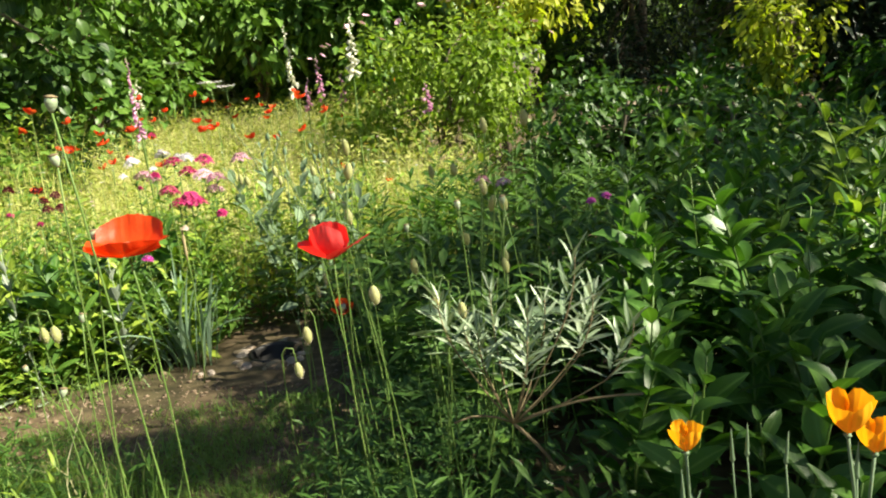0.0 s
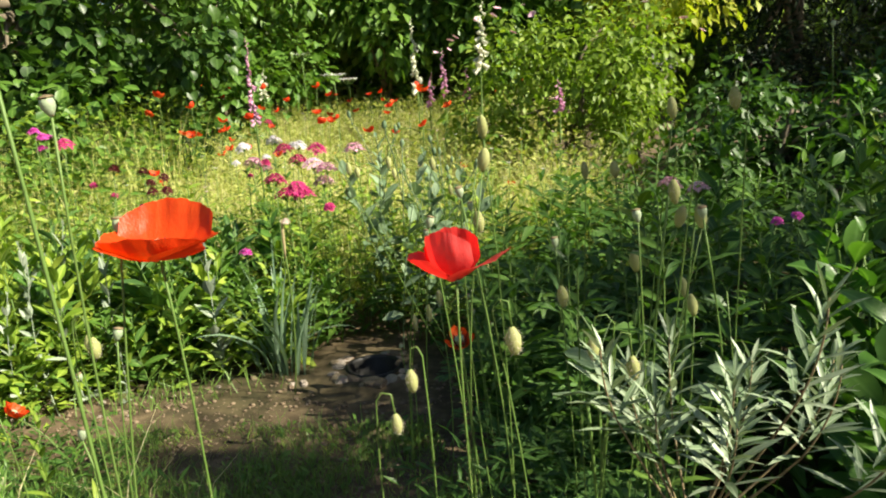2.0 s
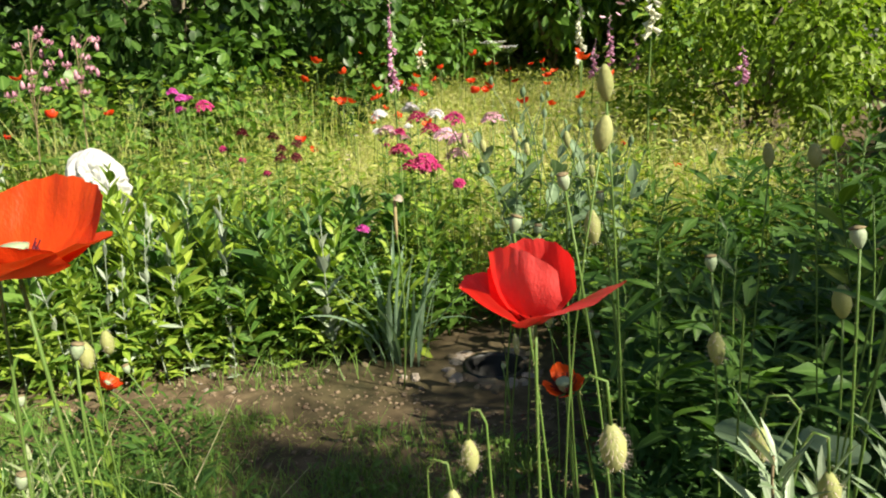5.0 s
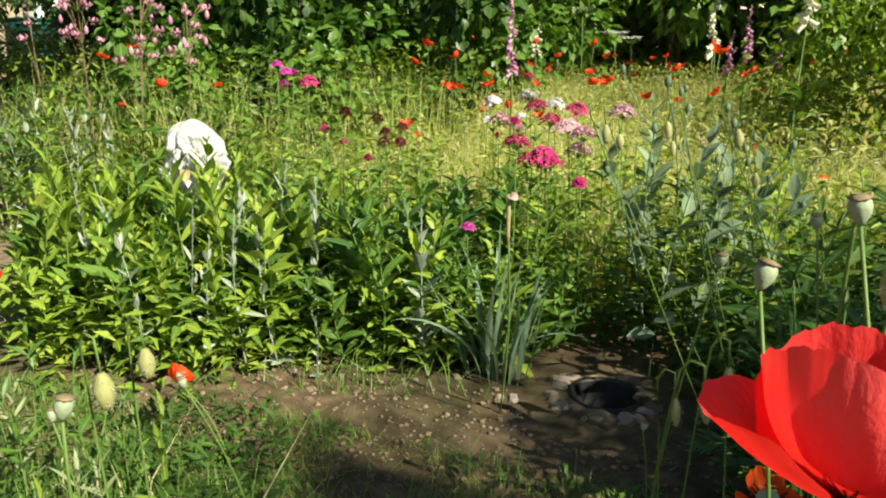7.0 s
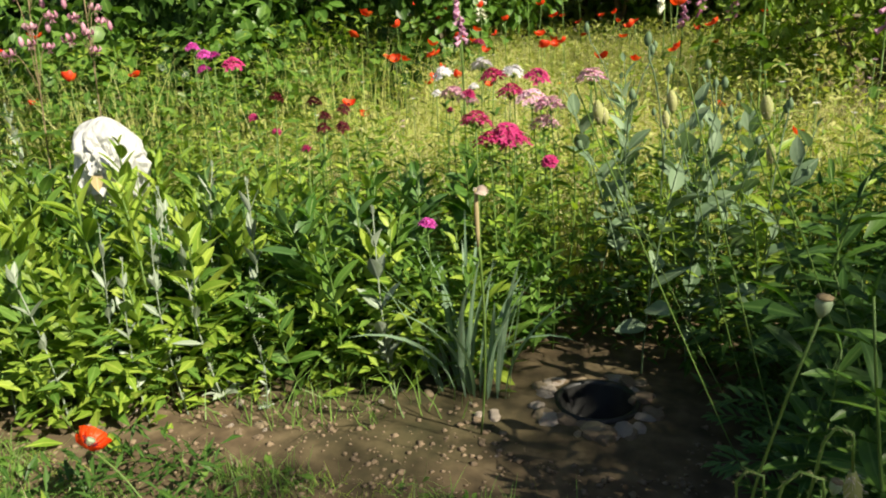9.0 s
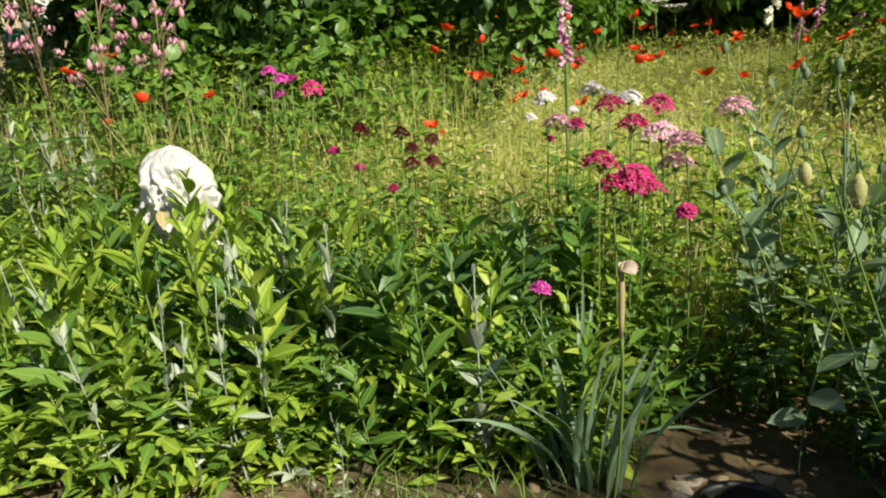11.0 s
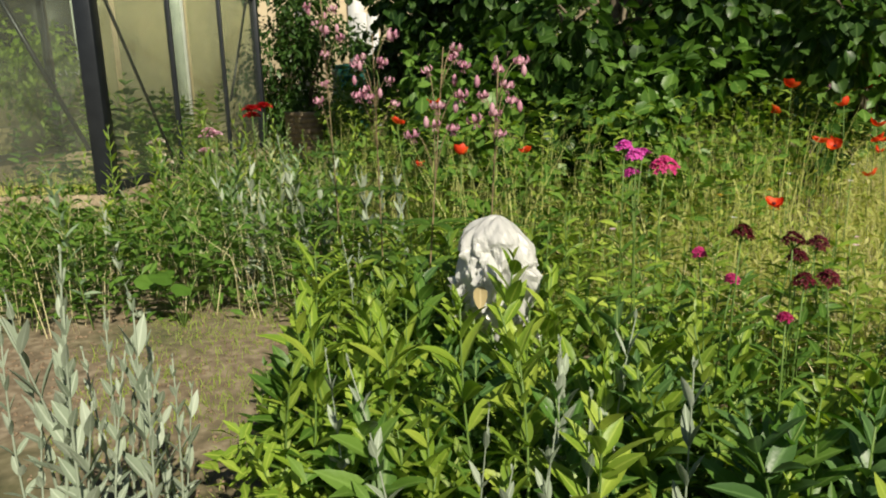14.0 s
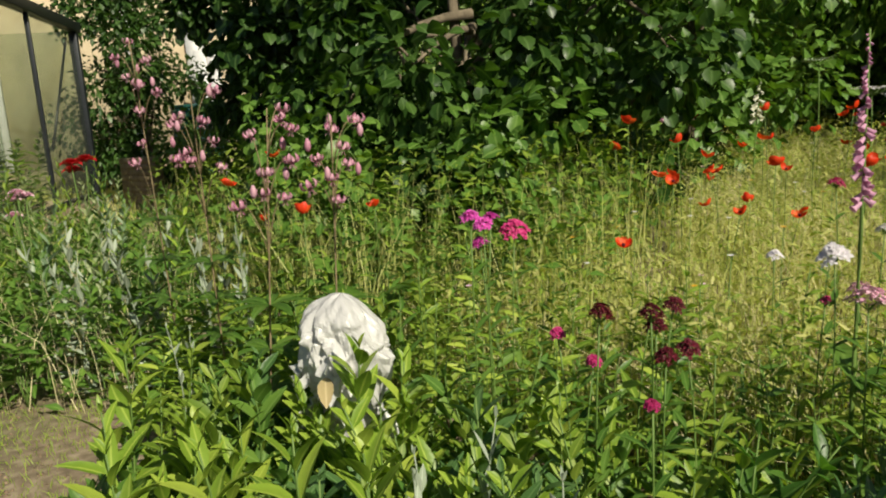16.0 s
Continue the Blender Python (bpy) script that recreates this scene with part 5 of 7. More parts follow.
def martagon(foot, flowers, rnd):
    z = ground_z(*foot)
    ob = thing("martagon_lily", (*foot, z), "tall lily with many small nodding mauve turk's-cap flowers", "flower", "lilies before the hazel")
    pts = [np.array((p[0] - foot[0], p[1] - foot[1], p[2] - z)) for p in flowers]
    top = max(p[2] for p in pts) + 0.005
    mean = sum(pts) / len(pts)
    line = bend_line((0, 0, -0.01), (mean[0], mean[1], top), (0, 0, 0), 9)
    g = Geo()
    tube_into(g, line, [0.0032 - 0.00022 * i for i in range(10)], 6)
    stem = part("stem", g, M_TWIG, ob, "dark purple-brown stem")
    for p in pts:
        q = np.array((p[0] * 0.85 + mean[0] * 0.15, p[1] * 0.85 + mean[1] * 0.15, p[2] + 0.024))
        t = max(0.2, (p[2] - 0.05) / top)
        root = line[min(8, int(t * 9))]
        g = Geo()
        tube_into(g, bend_line(root, p + np.array((0, 0, 0.002)), (0, 0, 0.035), 5), 0.0012, 5)
        part("stalk", g, M_TWIG, stem)
        f = part("flower", LILY[rnd.randrange(3)], None, ob)
        f.matrix_basis = Matrix.LocRotScale(p.tolist(), Euler((rnd.uniform(-0.4, 0.4), rnd.uniform(-0.4, 0.4), rnd.uniform(0, 6))), [rnd.uniform(0.6, 0.85)] * 3)
    for k in range(4):
        p = pts[rnd.randrange(len(pts))] + np.array((rnd.uniform(-0.05, 0.05), rnd.uniform(-0.05, 0.05), rnd.uniform(0.02, 0.09)))
        g = Geo()
        tube_into(g, bend_line(line[-2], p, (0, 0, 0.03), 4), 0.001, 4)
        part("stalk", g, M_STEM, stem)
        b = part("bud", LBUD, None, ob, "closed pink bud")
        b.matrix_basis = Matrix.Translation(p.tolist())
    g = Geo()
    for w in range(5):
        for k in range(9):
            a = k * math.pi / 4 + rnd.uniform(-0.2, 0.2)
            leaf_into(g, line[1 + w] * 0.97, (math.cos(a), math.sin(a), 0.25), 0.11, 0.028, 0.7, 0.2, 4)
    part("leaves", g, M_MID, ob)


rl = random.Random(71)
martagon((-2.95, 2.30), [
    (-2.901, 2.240, 1.130), (-2.913, 2.202, 1.085), (-2.855, 2.266, 1.074), (-2.882, 2.214, 1.030), (-2.867, 2.237, 1.007),
    (-2.816, 2.267, 0.982), (-2.851, 2.225, 0.933), (-2.847, 2.218, 0.840), (-2.853, 2.195, 0.786),
], rl)
martagon((-2.62, 2.27), [
    (-2.528, 2.173, 0.902), (-2.537, 2.159, 0.886), (-2.457, 2.198, 0.889), (-2.467, 2.226, 0.839), (-2.506, 2.169, 0.814),
    (-2.517, 2.150, 0.798), (-2.496, 2.175, 0.793), (-2.431, 2.219, 0.775), (-2.460, 2.238, 0.964),
], rl)
martagon((-2.14, 2.08), [
    (-2.082, 2.171, 0.901), (-2.077, 2.161, 0.882), (-2.089, 2.093, 0.853), (-2.013, 2.140, 0.860), (-2.035, 2.149, 0.795),
    (-2.093, 2.122, 0.770), (-2.091, 2.110, 0.729), (-2.053, 2.136, 0.719), (-2.118, 2.065, 0.706),
], rl)
martagon((-2.06, 2.22), [
    (-2.040, 2.262, 0.854), (-2.009, 2.311, 0.869), (-2.049, 2.225, 0.792), (-2.022, 2.276, 0.814), (-1.998, 2.269, 0.779),
    (-2.021, 2.239, 0.749), (-2.041, 2.192, 0.736), (-1.994, 2.232, 0.704),
], rl)


# ---- silver-leaved campions ----
silver = []
for i in range(4):
    s, g = leafy_parts(600 + i, R.uniform(0.40, 0.52), 7, 0.056, 0.017, M_SILVER, 0.0028, 2, 0.1, 3.0, 0.1)
    ob = thing("rose_campion", (0, 0, -20), "felted silver-grey rose campion with upright paired leaves", "plant", "silver campions")
    part("stem", s, M_SILVER, ob)
    part("foliage", g, M_SILVER, ob)
    g = Geo()
    rnd = random.Random(610 + i)
    for k in range(6):
        a = k * 1.05
        leaf_into(g, (0, 0, 0.01), (math.cos(a), math.sin(a), 0.7), 0.062, 0.022, 0.7, 0.35, 4, 0.5, rnd.uniform(-0.5, 0.5))
    part("basal_leaves", g, M_SILVER, ob)
    silver.append(ob)
SPOTS = [(-1.16, 1.80, 0.34), (-1.34, 1.76, 0.4), (-1.40, 1.74, 0.3), (-1.80, 1.33, 1.12), (-1.90, 1.26, 1.1), (-1.72, 1.22, 0.95), (-1.79, 1.29, 0.9), (-1.84, 1.38, 0.8), (-1.27, 1.80, 0.80), (-1.42, 1.84, 0.9), (-1.46, 1.92, 0.95),
         (-1.24, 1.90, 0.95), (-1.36, 1.93, 0.92), (-3.15, 2.25, 1.15), (-3.42, 2.35, 1.2), (-3.62, 2.6, 1.2), (-3.72, 2.4, 1.25), (-3.26, 2.12, 1.0), (-3.55, 2.3, 1.2), (-3.85, 2.3, 1.2), (-3.0, 2.42, 1.1), (-3.1, 2.5, 1.15), (-3.2, 2.36, 1.1), (-2.9, 2.55, 1.0),
         (-3.35, 2.2, 0.95), (-3.5, 2.15, 1.0), (-2.75, 2.42, 0.9), (-3.75, 2.2, 1.1), (-3.45, 1.7, 0.9), (-3.2, 2.65, 1.1), (-3.4, 2.75, 1.1)]
s0, g = leafy_parts(615, 0.37, 5, 0.054, 0.024, M_SILVER, 0.0026, 2, 0.2, 2.6, 0.2, 0.6, 0.02)
ob = thing("rose_campion", (-0.962, 1.962, ground_z(-0.962, 1.962)), "single silver-leaved campion stem at the edge of the bed", "plant", "silver campions")
part("stem", s0, M_SILVER, ob)
part("foliage", g, M_SILVER, ob)
g = Geo()
for k in range(8):
    leaf_into(g, (0, 0, 0.03 + 0.012 * k), (math.cos(k * 2.4), math.sin(k * 2.4), 1.3), 0.075, 0.030, 0.6, 0.35, 5, 0.5, 0.4 - 0.1 * k)
part("basal_leaves", g, M_SILVER, ob)
slim = []
for i in range(3):
    s0, g = leafy_parts(616 + i, 0.42, 6, 0.036, 0.0125, M_SILVER, 0.0021, 2, 0.1, 2.8, 0.12, 0.15, 0.04)
    ob = thing("rose_campion", (0, 0, -20), "slim silver-grey campion stem rising through the leaves", "plant", "silver campions")
    part("stem", s0, M_SILVER, ob)
    part("foliage", g, M_SILVER, ob)
    slim.append(ob)
scatter(slim, [(-1.507, 1.612), (-1.355, 1.680), (-1.42, 1.66), (-1.30, 1.73), (-1.38, 1.77), (-1.62, 1.58), (-2.30, 1.95), (-2.42, 2.05)], random.Random(619), 0.85, 1.1)
front = []
for i in range(2):
    sg, g = leafy_parts(605 + i, 0.46, 13, 0.032, 0.0105, M_SILVER, 0.003, 2, 0.1, 3.4, 0.03, 0.15, 0.06)
    ob = thing("rose_campion", (0, 0, -20), "stout felted silver-white campion beside the sunny path", "plant", "silver campions")
    part("stem", sg, M_SILVER, ob)
    part("foliage", g, M_SILVER, ob)
    front.append(ob)
scatter(front, [(-1.83, 1.31), (-1.78, 1.27), (-1.74, 1.30), (-1.88, 1.33), (-1.93, 1.24), (-1.70, 1.24), (-1.82, 1.38), (-1.86, 1.20), (-1.80, 1.20), (-1.90, 1.40), (-1.96, 1.32), (-1.76, 1.36), (-1.66, 1.30), (-1.98, 1.20)], random.Random(62), 0.85, 1.25)
rq = random.Random(63)
for i, (x, y, k) in enumerate(SPOTS):
    m = pose(x, y, ground_z(x, y), rq.uniform(-5, 5), rq.uniform(-5, 5), rq.uniform(0, 360))
    ob = silver[i] if i < 4 else copy_thing(silver[i % 4], m)
    ob.matrix_basis = m
    ob.scale = (k, k, k)

# blue-green opium poppies behind the pink flowers
glauc = []
for i in range(4):
    s, g = leafy_parts(640 + i, R.uniform(0.46, 0.58), 13, 0.064, 0.032, M_GLAUC, 0.0022, 1, 0.5, 1.6)
    rnd = random.Random(650 + i)
    ob = thing("opium_poppy", (0, 0, -20), "blue-green poppy plant with waxy leaves and nodding buds", "plant", "blue-green poppy plants")
    part("stem", s, M_GLAUC, ob)
    part("foliage", g, M_GLAUC, ob)
    for k in range(2):
        a, h = rnd.uniform(0, 6.28), rnd.uniform(0.40, 0.60)
        p = np.array((math.cos(a) * 0.07, math.sin(a) * 0.07, h))
        t = Geo()
        tube_into(t, bend_line((0, 0, h - 0.16), p + (0, 0, 0.03), (0, 0, 0.03), 5) + [p * 1.08 + (0, 0, 0.028), p * 1.1 + (0, 0, 0.012)], 0.0014, 5)
        stalk = part("stalk", t, M_GLAUC, ob)
        t = Geo()
        turned_into(t, p * 1.1 + (0, 0, 0.014), (0, 0, -1), [(0, 0.002), (0.004, 0.005), (0.011, 0.0068), (0.018, 0.005), (0.022, 0.001)], 10)
        part("bud", t, M_GLAUC, stalk)
    glauc.append(ob)
GL = [(-0.40, 2.55), (-0.54, 2.34), (-0.50, 2.20), (-0.58, 2.42), (-0.47, 2.36), (-0.66, 2.40), (-0.42, 2.26), (-0.52, 2.50), (-0.44, 2.46), (-0.38, 2.36), (-0.60, 2.56), (-0.34, 2.5), (-0.48, 2.62), (-0.30, 2.3), (-0.62, 2.70)]
scatter(glauc, GL, random.Random(64), 0.85, 1.12)


# ---- iris ----
def iris():
    rnd = random.Random(66)
    x, y = -0.80, 2.01
    ob = thing("iris_plant", (x, y, ground_z(x, y)), "iris with grey-green sword leaves and one withered flower", "plant")
    for k in range(36):
        a = rnd.uniform(0, 6.28)
        g = Geo()
        L = rnd.uniform(0.20, 0.38)
        r = rnd.uniform(0.0, 0.085)
        leaf_into(g, (math.cos(a) * r, math.sin(a) * r * 0.7, -0.01), (math.cos(a) * 0.6, math.sin(a) * 0.6, rnd.uniform(2.0, 6.0)), L, rnd.uniform(0.011, 0.017), rnd.uniform(0.1, 1.0) + (1.2 if k % 6 == 0 else 0), 0.3, 8, 0.3, rnd.uniform(-1, 1))
        part("leaf", g, M_IRIS, ob)
    fx, fy = 0.133, -0.235
    g = Geo()
    tube_into(g, bend_line((fx * 0.6, fy * 0.6, 0), (fx, fy, 0.41), (0.01, 0, 0), 8), 0.002, 6)
    part("stem", g, M_STEM, ob)
    g = Geo()
    turned_into(g, (fx, fy, 0.39), (0, 0, 1), [(0, 0.002), (0.02, 0.0035), (0.06, 0.004), (0.09, 0.0022)], 8)
    part("spathe", g, M_STRAW, ob, "dry orange-brown sheath")
    g = Geo()
    for k in range(5):
        a = rnd.uniform(0, 6.28)
        leaf_into(g, (fx, fy, 0.472), (math.cos(a), math.sin(a), 0.9), 0.022, 0.018, 2.2, 0.5, 5, 0.6, rnd.uniform(-1, 1))
    part("withered_flower", g, M_PALE, ob, "crumpled whitish dead flower")


iris()


# ---- silver-leaved willow shrub ----
def willow():
    rnd = random.Random(68)
    x, y = 0.16, 1.04
    ob = thing("silver_willow", (x, y, ground_z(x, y)), "low shrub with narrow silvery leaves on brown twigs", "shrub")
    tips = [((0.190, 0.861, 0.575), 0.16), ((0.003, 0.892, 0.521), 0.13), ((0.082, 0.998, 0.492), 0.14), ((0.127, 0.901, 0.485), 0.13), ((0.220, 0.902, 0.499), 0.14), ((0.035, 0.945, 0.473), 0.10),
            ((0.236, 0.964, 0.477), 0.12), ((0.163, 0.980, 0.469), 0.12), ((0.055, 0.899, 0.458), 0.10), ((0.268, 0.870, 0.468), 0.13), ((0.119, 0.854, 0.457), 0.10)]
    base = (x, y, ground_z(x, y))
    hub = np.array((-0.06, -0.10, 0.29))
    g = Geo()
    tube_into(g, bend_line((0.05, 0.02, -0.01), hub, (0.03, 0, 0), 6), 0.0028, 7)
    tube_into(g, bend_line(hub, (0.13, -0.13, 0.335), (0, 0, 0.012), 6), 0.0018, 6)
    tube_into(g, bend_line(hub, (-0.15, -0.12, 0.31), (0, 0, 0.012), 6), 0.0017, 6)
    part("main_stem", g, M_TWIG, ob)
    for tip, up in tips:
        tip = np.asarray(tip) - base
        way0 = np.array((tip[0] - hub[0], tip[1] - hub[1], 0))
        knee = tip - np.array((0, 0, up * 0.72)) - way0 * 0.22
        low = bend_line(hub, knee, (0, 0, -0.006), 5)
        rise = bend_line(knee, tip, way0 * 0.06, 6)[1:]
        n = len(low + rise)
        g = Geo()
        tube_into(g, low + rise, [0.0015 - 0.0008 * i / n for i in range(n)], 6)
        branch = part("branch", g, M_TWIG, ob)
        g = Geo()
        a = rnd.uniform(0, 6)
        way = (tip - knee) / np.linalg.norm(tip - knee)
        m = 24
        for k in range(m):
            t = k / (m - 1)
            p = knee + (tip - knee) * t
            a += 2.4
            L = (0.052 - 0.018 * t) * rnd.uniform(0.75, 1.2)
            d = np.array((math.cos(a), math.sin(a), 0)) * (1.15 - 0.6 * t) + way * (0.45 + 0.7 * t)
            leaf_into(g, p, d, L * 1.08, L * 0.155, rnd.uniform(-0.1, 0.6), 0.35, 4, 0.5, rnd.uniform(-0.4, 0.4))
        part("leaves", g, M_WILLOW, branch)


willow()


def round_leaf_plant(x, y, seed, h, size):
    rnd = random.Random(seed)
    ob = thing("hollyhock", (x, y, ground_z(x, y)), "young hollyhock with broad rounded grey-green leaves", "plant", "broad rounded leaves under the poppies")
    for k in range(3 if x > -1 else 6):
        a = k * (2.1 if x > -1 else 1.05) + rnd.uniform(-0.3, 0.3)
        r = rnd.uniform(0.04, 0.10)
        top = np.array((math.cos(a) * r, math.sin(a) * r, h * rnd.uniform(0.85 if x > -1 else 0.6, 1.0)))
        g = Geo()
        tube_into(g, bend_line((0, 0, -0.01), top, (0, 0, 0.04), 5), 0.002, 5)
        stalk = part("stalk", g, M_STEM, ob)
        g = Geo()
        n = 18
        tilt = Euler((rnd.uniform(-0.5, 0.3), rnd.uniform(-0.4, 0.4), a)).to_matrix()
        s = size * rnd.uniform(0.75, 1.1)
        ring = lambda f, dz: [top + np.array(tilt @ Vector((s * f * (0.55 + math.cos(t) * 0.95) * (1 + 0.06 * math.sin(5 * t)), s * f * 0.95 * math.sin(t) * (1 + 0.06 * math.cos(7 * t)), dz * s + 0.05 * s * math.sin(4 * t) * f))) for t in (2 * math.pi * i / n for i in range(n))]
        verts = [top] + ring(0.5, 0.10) + ring(1.0, 0.02)
        faces = [(0, 1 + i, 1 + (i + 1) % n) for i in range(n)] + [(1 + i, 1 + n + i, 1 + n + (i + 1) % n, 1 + (i + 1) % n) for i in range(n)]
        g.add(verts, faces)
        part("leaf", g, M_MID if x < -2 else M_GLAUC, stalk)


for i, (x, y, h, z) in enumerate(((0.02, 0.98, 0.50, 0.034), (0.10, 1.12, 0.42, 0.034), (-3.35, 1.95, 0.28, 0.045), (-3.25, 1.80, 0.22, 0.045), (-2.35, 2.65, 0.4, 0.05), (-2.6, 2.75, 0.42, 0.05))):
    round_leaf_plant(x, y, 800 + i, h, z)


# ---- golden poppies ----
def golden_poppy(top, seed, radius):
    rnd = random.Random(seed)
    foot = (top[0] + rnd.uniform(-0.02, 0.02), top[1] + 0.02)
    at = (*foot, ground_z(*foot))
    ob = thing("golden_poppy", at, "yellow-orange cup-shaped poppy on a smooth pale stalk", "flower", "golden poppies")
    end = np.asarray(top) - at
    g = Geo()
    tube_into(g, bend_line((0, 0, -0.01), end, (rnd.uniform(-0.02, 0.02), 0, 0), 8), 0.0017, 6)
    part("stem", g, M_GLAUC, ob)
    for k in range(4):
        g = Geo()
        fan_petal(g, k * math.pi / 2 + 0.4, radius * 2.1, 0.95, 38, 92 if k % 2 else 84, rnd, 0.0008, 20, 12)
        p = part("petal", g, M_YELLOW, ob)
        p.matrix_basis = Matrix.Translation(end.tolist())
    g = Geo()
    turned_into(g, end - np.array((0, 0, 0.004)), (0, 0, 1), [(0, 0.0015), (0.003, 0.004), (0.005, 0.003)], 8)
    part("collar", g, M_GLAUC, ob)


golden_poppy((0.260, 0.644, 0.399), 1, 0.017)
golden_poppy((0.377, 0.550, 0.461), 2, 0.021)
golden_poppy((0.409, 0.559, 0.433), 3, 0.018)
for i, (x, y, z) in enumerate([(0.305, 0.632, 0.393), (0.324, 0.640, 0.393), (0.364, 0.636, 0.382), (0.253, 0.633, 0.349), (0.390, 0.554, 0.414)]):
    at = (x, y, ground_z(x, y))
    ob = thing("poppy_seedpod", at, "slender pale green pointed seed pod on a stalk", "plant", "golden poppy pods")
    g = Geo()
    h = z - at[2]
    tube_into(g, bend_line((0, 0, -0.01), (0, 0, h), (0.01, 0, 0), 6), 0.0011, 5)
    part("stem", g, M_GLAUC, ob)
    g = Geo()
    turned_into(g, (0, 0, h), (0.05 * (i % 3 - 1), 0, 1), [(-0.003, 0.001), (0, 0.0030), (0.003, 0.0022), (0.016, 0.0018), (0.036, 0.0004)], 8)
    part("pod", g, M_GLAUC, ob)
golden = make_leafy("golden_poppy_foliage", "tuft of finely cut grey-green leaves", "plant", "tufts under the golden poppies",
                    [(*leafy_parts(690 + i, 0.26, 12, 0.05, 0.005, M_GLAUC, 0.002, 3), M_GLAUC) for i in range(2)])
scatter(golden, [(0.26, 0.68), (0.31, 0.66), (0.35, 0.62), (0.39, 0.62), (0.29, 0.72), (0.36, 0.70)], random.Random(69), 0.8, 1.1)


# ---- round umbels and pale flowers far in the meadow ----
def umbel(x, y, z, material, label, radius, rnd):
    at = (x, y, ground_z(x, y))
    ob = thing("white_umbel", at, label, "flower", "pale flowers in the meadow")
    h = z - at[2]
    g = Geo()
    tube_into(g, bend_line((0, 0, 0), (0, 0, h - 0.04), (0.01, 0, 0), 5), 0.003, 5)
    for k in range(14):
        a = k * 2.4
        r = radius * math.sqrt((k + 0.5) / 14)
        tube_into(g, [(0, 0, h - 0.04), (r * math.cos(a), r * math.sin(a), h)], 0.0012, 4)
    part("stem", g, M_STEM, ob)
    g = Geo()
    for k in range(60):
        a, r = k * 2.4, radius * math.sqrt((k + 0.5) / 60)
        b = rnd.uniform(0, 6.28)
        leaf_into(g, (r * math.cos(a), r * math.sin(a), h + rnd.uniform(-0.005, 0.01)), (math.cos(b), math.sin(b), 0.4), 0.02, 0.015, 0.4, 0.2, 2, 0.5)
    part("flower_head", g, material, ob)


ru = random.Random(72)
umbel(-1.66, 5.45, 0.88, M_WHITEP, "white flower cluster standing in the meadow", 0.09, ru)
umbel(-1.52, 5.35, 0.84, M_WHITEP, "white flower cluster standing in the meadow", 0.07, ru)
umbel(-1.95, 5.6, 1.05, M_SILVER, "greenish umbel above the meadow flowers", 0.08, ru)
for i in range(85):
    x, y = ru.uniform(-2.3, 0.0), ru.uniform(2.7, 5.8)
    z = ground_z(x, y)
    ob = thing("meadow_daisy", (x, y, z), "small pale meadow flower in the grass", "flower", "small meadow flowers")
    h = ru.uniform(0.32, 0.50)
    g = Geo()
    tube_into(g, [(0, 0, 0), (0.01, 0, h)], 0.0013, 4)
    part("stem", g, M_STEM, ob)
    g = Geo()
    for k in range(8):
        a = k * math.pi / 4
        leaf_into(g, (0.01, 0, h), (math.cos(a), math.sin(a), 0.3), 0.012, 0.007, 0.2, 0.1, 2, 0.6)
    part("petals", g, (M_WHITEP, M_PINK, M_YELLOW, M_WHITEP)[i % 4], ob)


# ---- pot sunk in the soil, with its stones ----
def pot():
    ob = thing("sunken_pot", (HOLE.x, HOLE.y, 0.0), "dark plant pot sunk in the soil, empty", "pot")
    g = Geo()
    n = 28
    prof = [(-0.17, 0.002), (-0.17, 0.056), (0.006, 0.070), (0.012, 0.072), (0.014, 0.078), (0.008, 0.081), (-0.02, 0.079), (-0.18, 0.062), (-0.18, 0.002)]
    verts = [(r * math.cos(2 * math.pi * k / n), r * math.sin(2 * math.pi * k / n), h) for h, r in prof for k in range(n)]
    faces = [(i * n + k, (i + 1) * n + k, (i + 1) * n + (k + 1) % n, i * n + (k + 1) % n) for i in range(len(prof) - 1) for k in range(n)]
    g.add(verts, faces)
    part("wall", g, M_PIT, ob)
    g = Geo()
    rnd = random.Random(3)
    for k in range(9):
        a = rnd.uniform(0, 6.28)
        leaf_into(g, (rnd.uniform(-0.03, 0.03), rnd.uniform(-0.03, 0.03), -0.165), (math.cos(a), math.sin(a), 0.5), 0.05, 0.016, 0.6, 0.2, 3)
    part("seedling", g, M_DARK, ob)


pot()


def stone_mesh(seed):
    rnd = random.Random(seed)
    bm = bmesh.new()
    bmesh.ops.create_icosphere(bm, subdivisions=2, radius=1)
    off = rnd.uniform(0, 50)
    for v in bm.verts:
        k = 1 + 0.35 * noise.noise(v.co * 1.3 + Vector((off, 0, 0)))
        v.co = Vector((v.co.x * k, v.co.y * k * 0.7, max(-0.35, min(0.4, v.co.z * k * 0.6))))
    me = bpy.data.meshes.new("stone")
    bm.to_mesh(me)
    bm.free()
    return me


STONES = []
for i in range(6):
    me = stone_mesh(i)
    me.materials.append((M_STONE, M_CLAY, M_STONE, M_SANDST, M_STONE, M_CLAY)[i])
    STONES.append(me)


def stone(x, y, s, rnd, label, group):
    ob = new("stone", STONES[rnd.randrange(6)])
    ob.matrix_basis = Matrix.LocRotScale((x, y, ground_z(x, y) + s * 0.18), Euler((rnd.uniform(-0.3, 0.3), rnd.uniform(-0.3, 0.3), rnd.uniform(0, 6))), (s, s, s))
    tagged(ob, label, "stone", group)


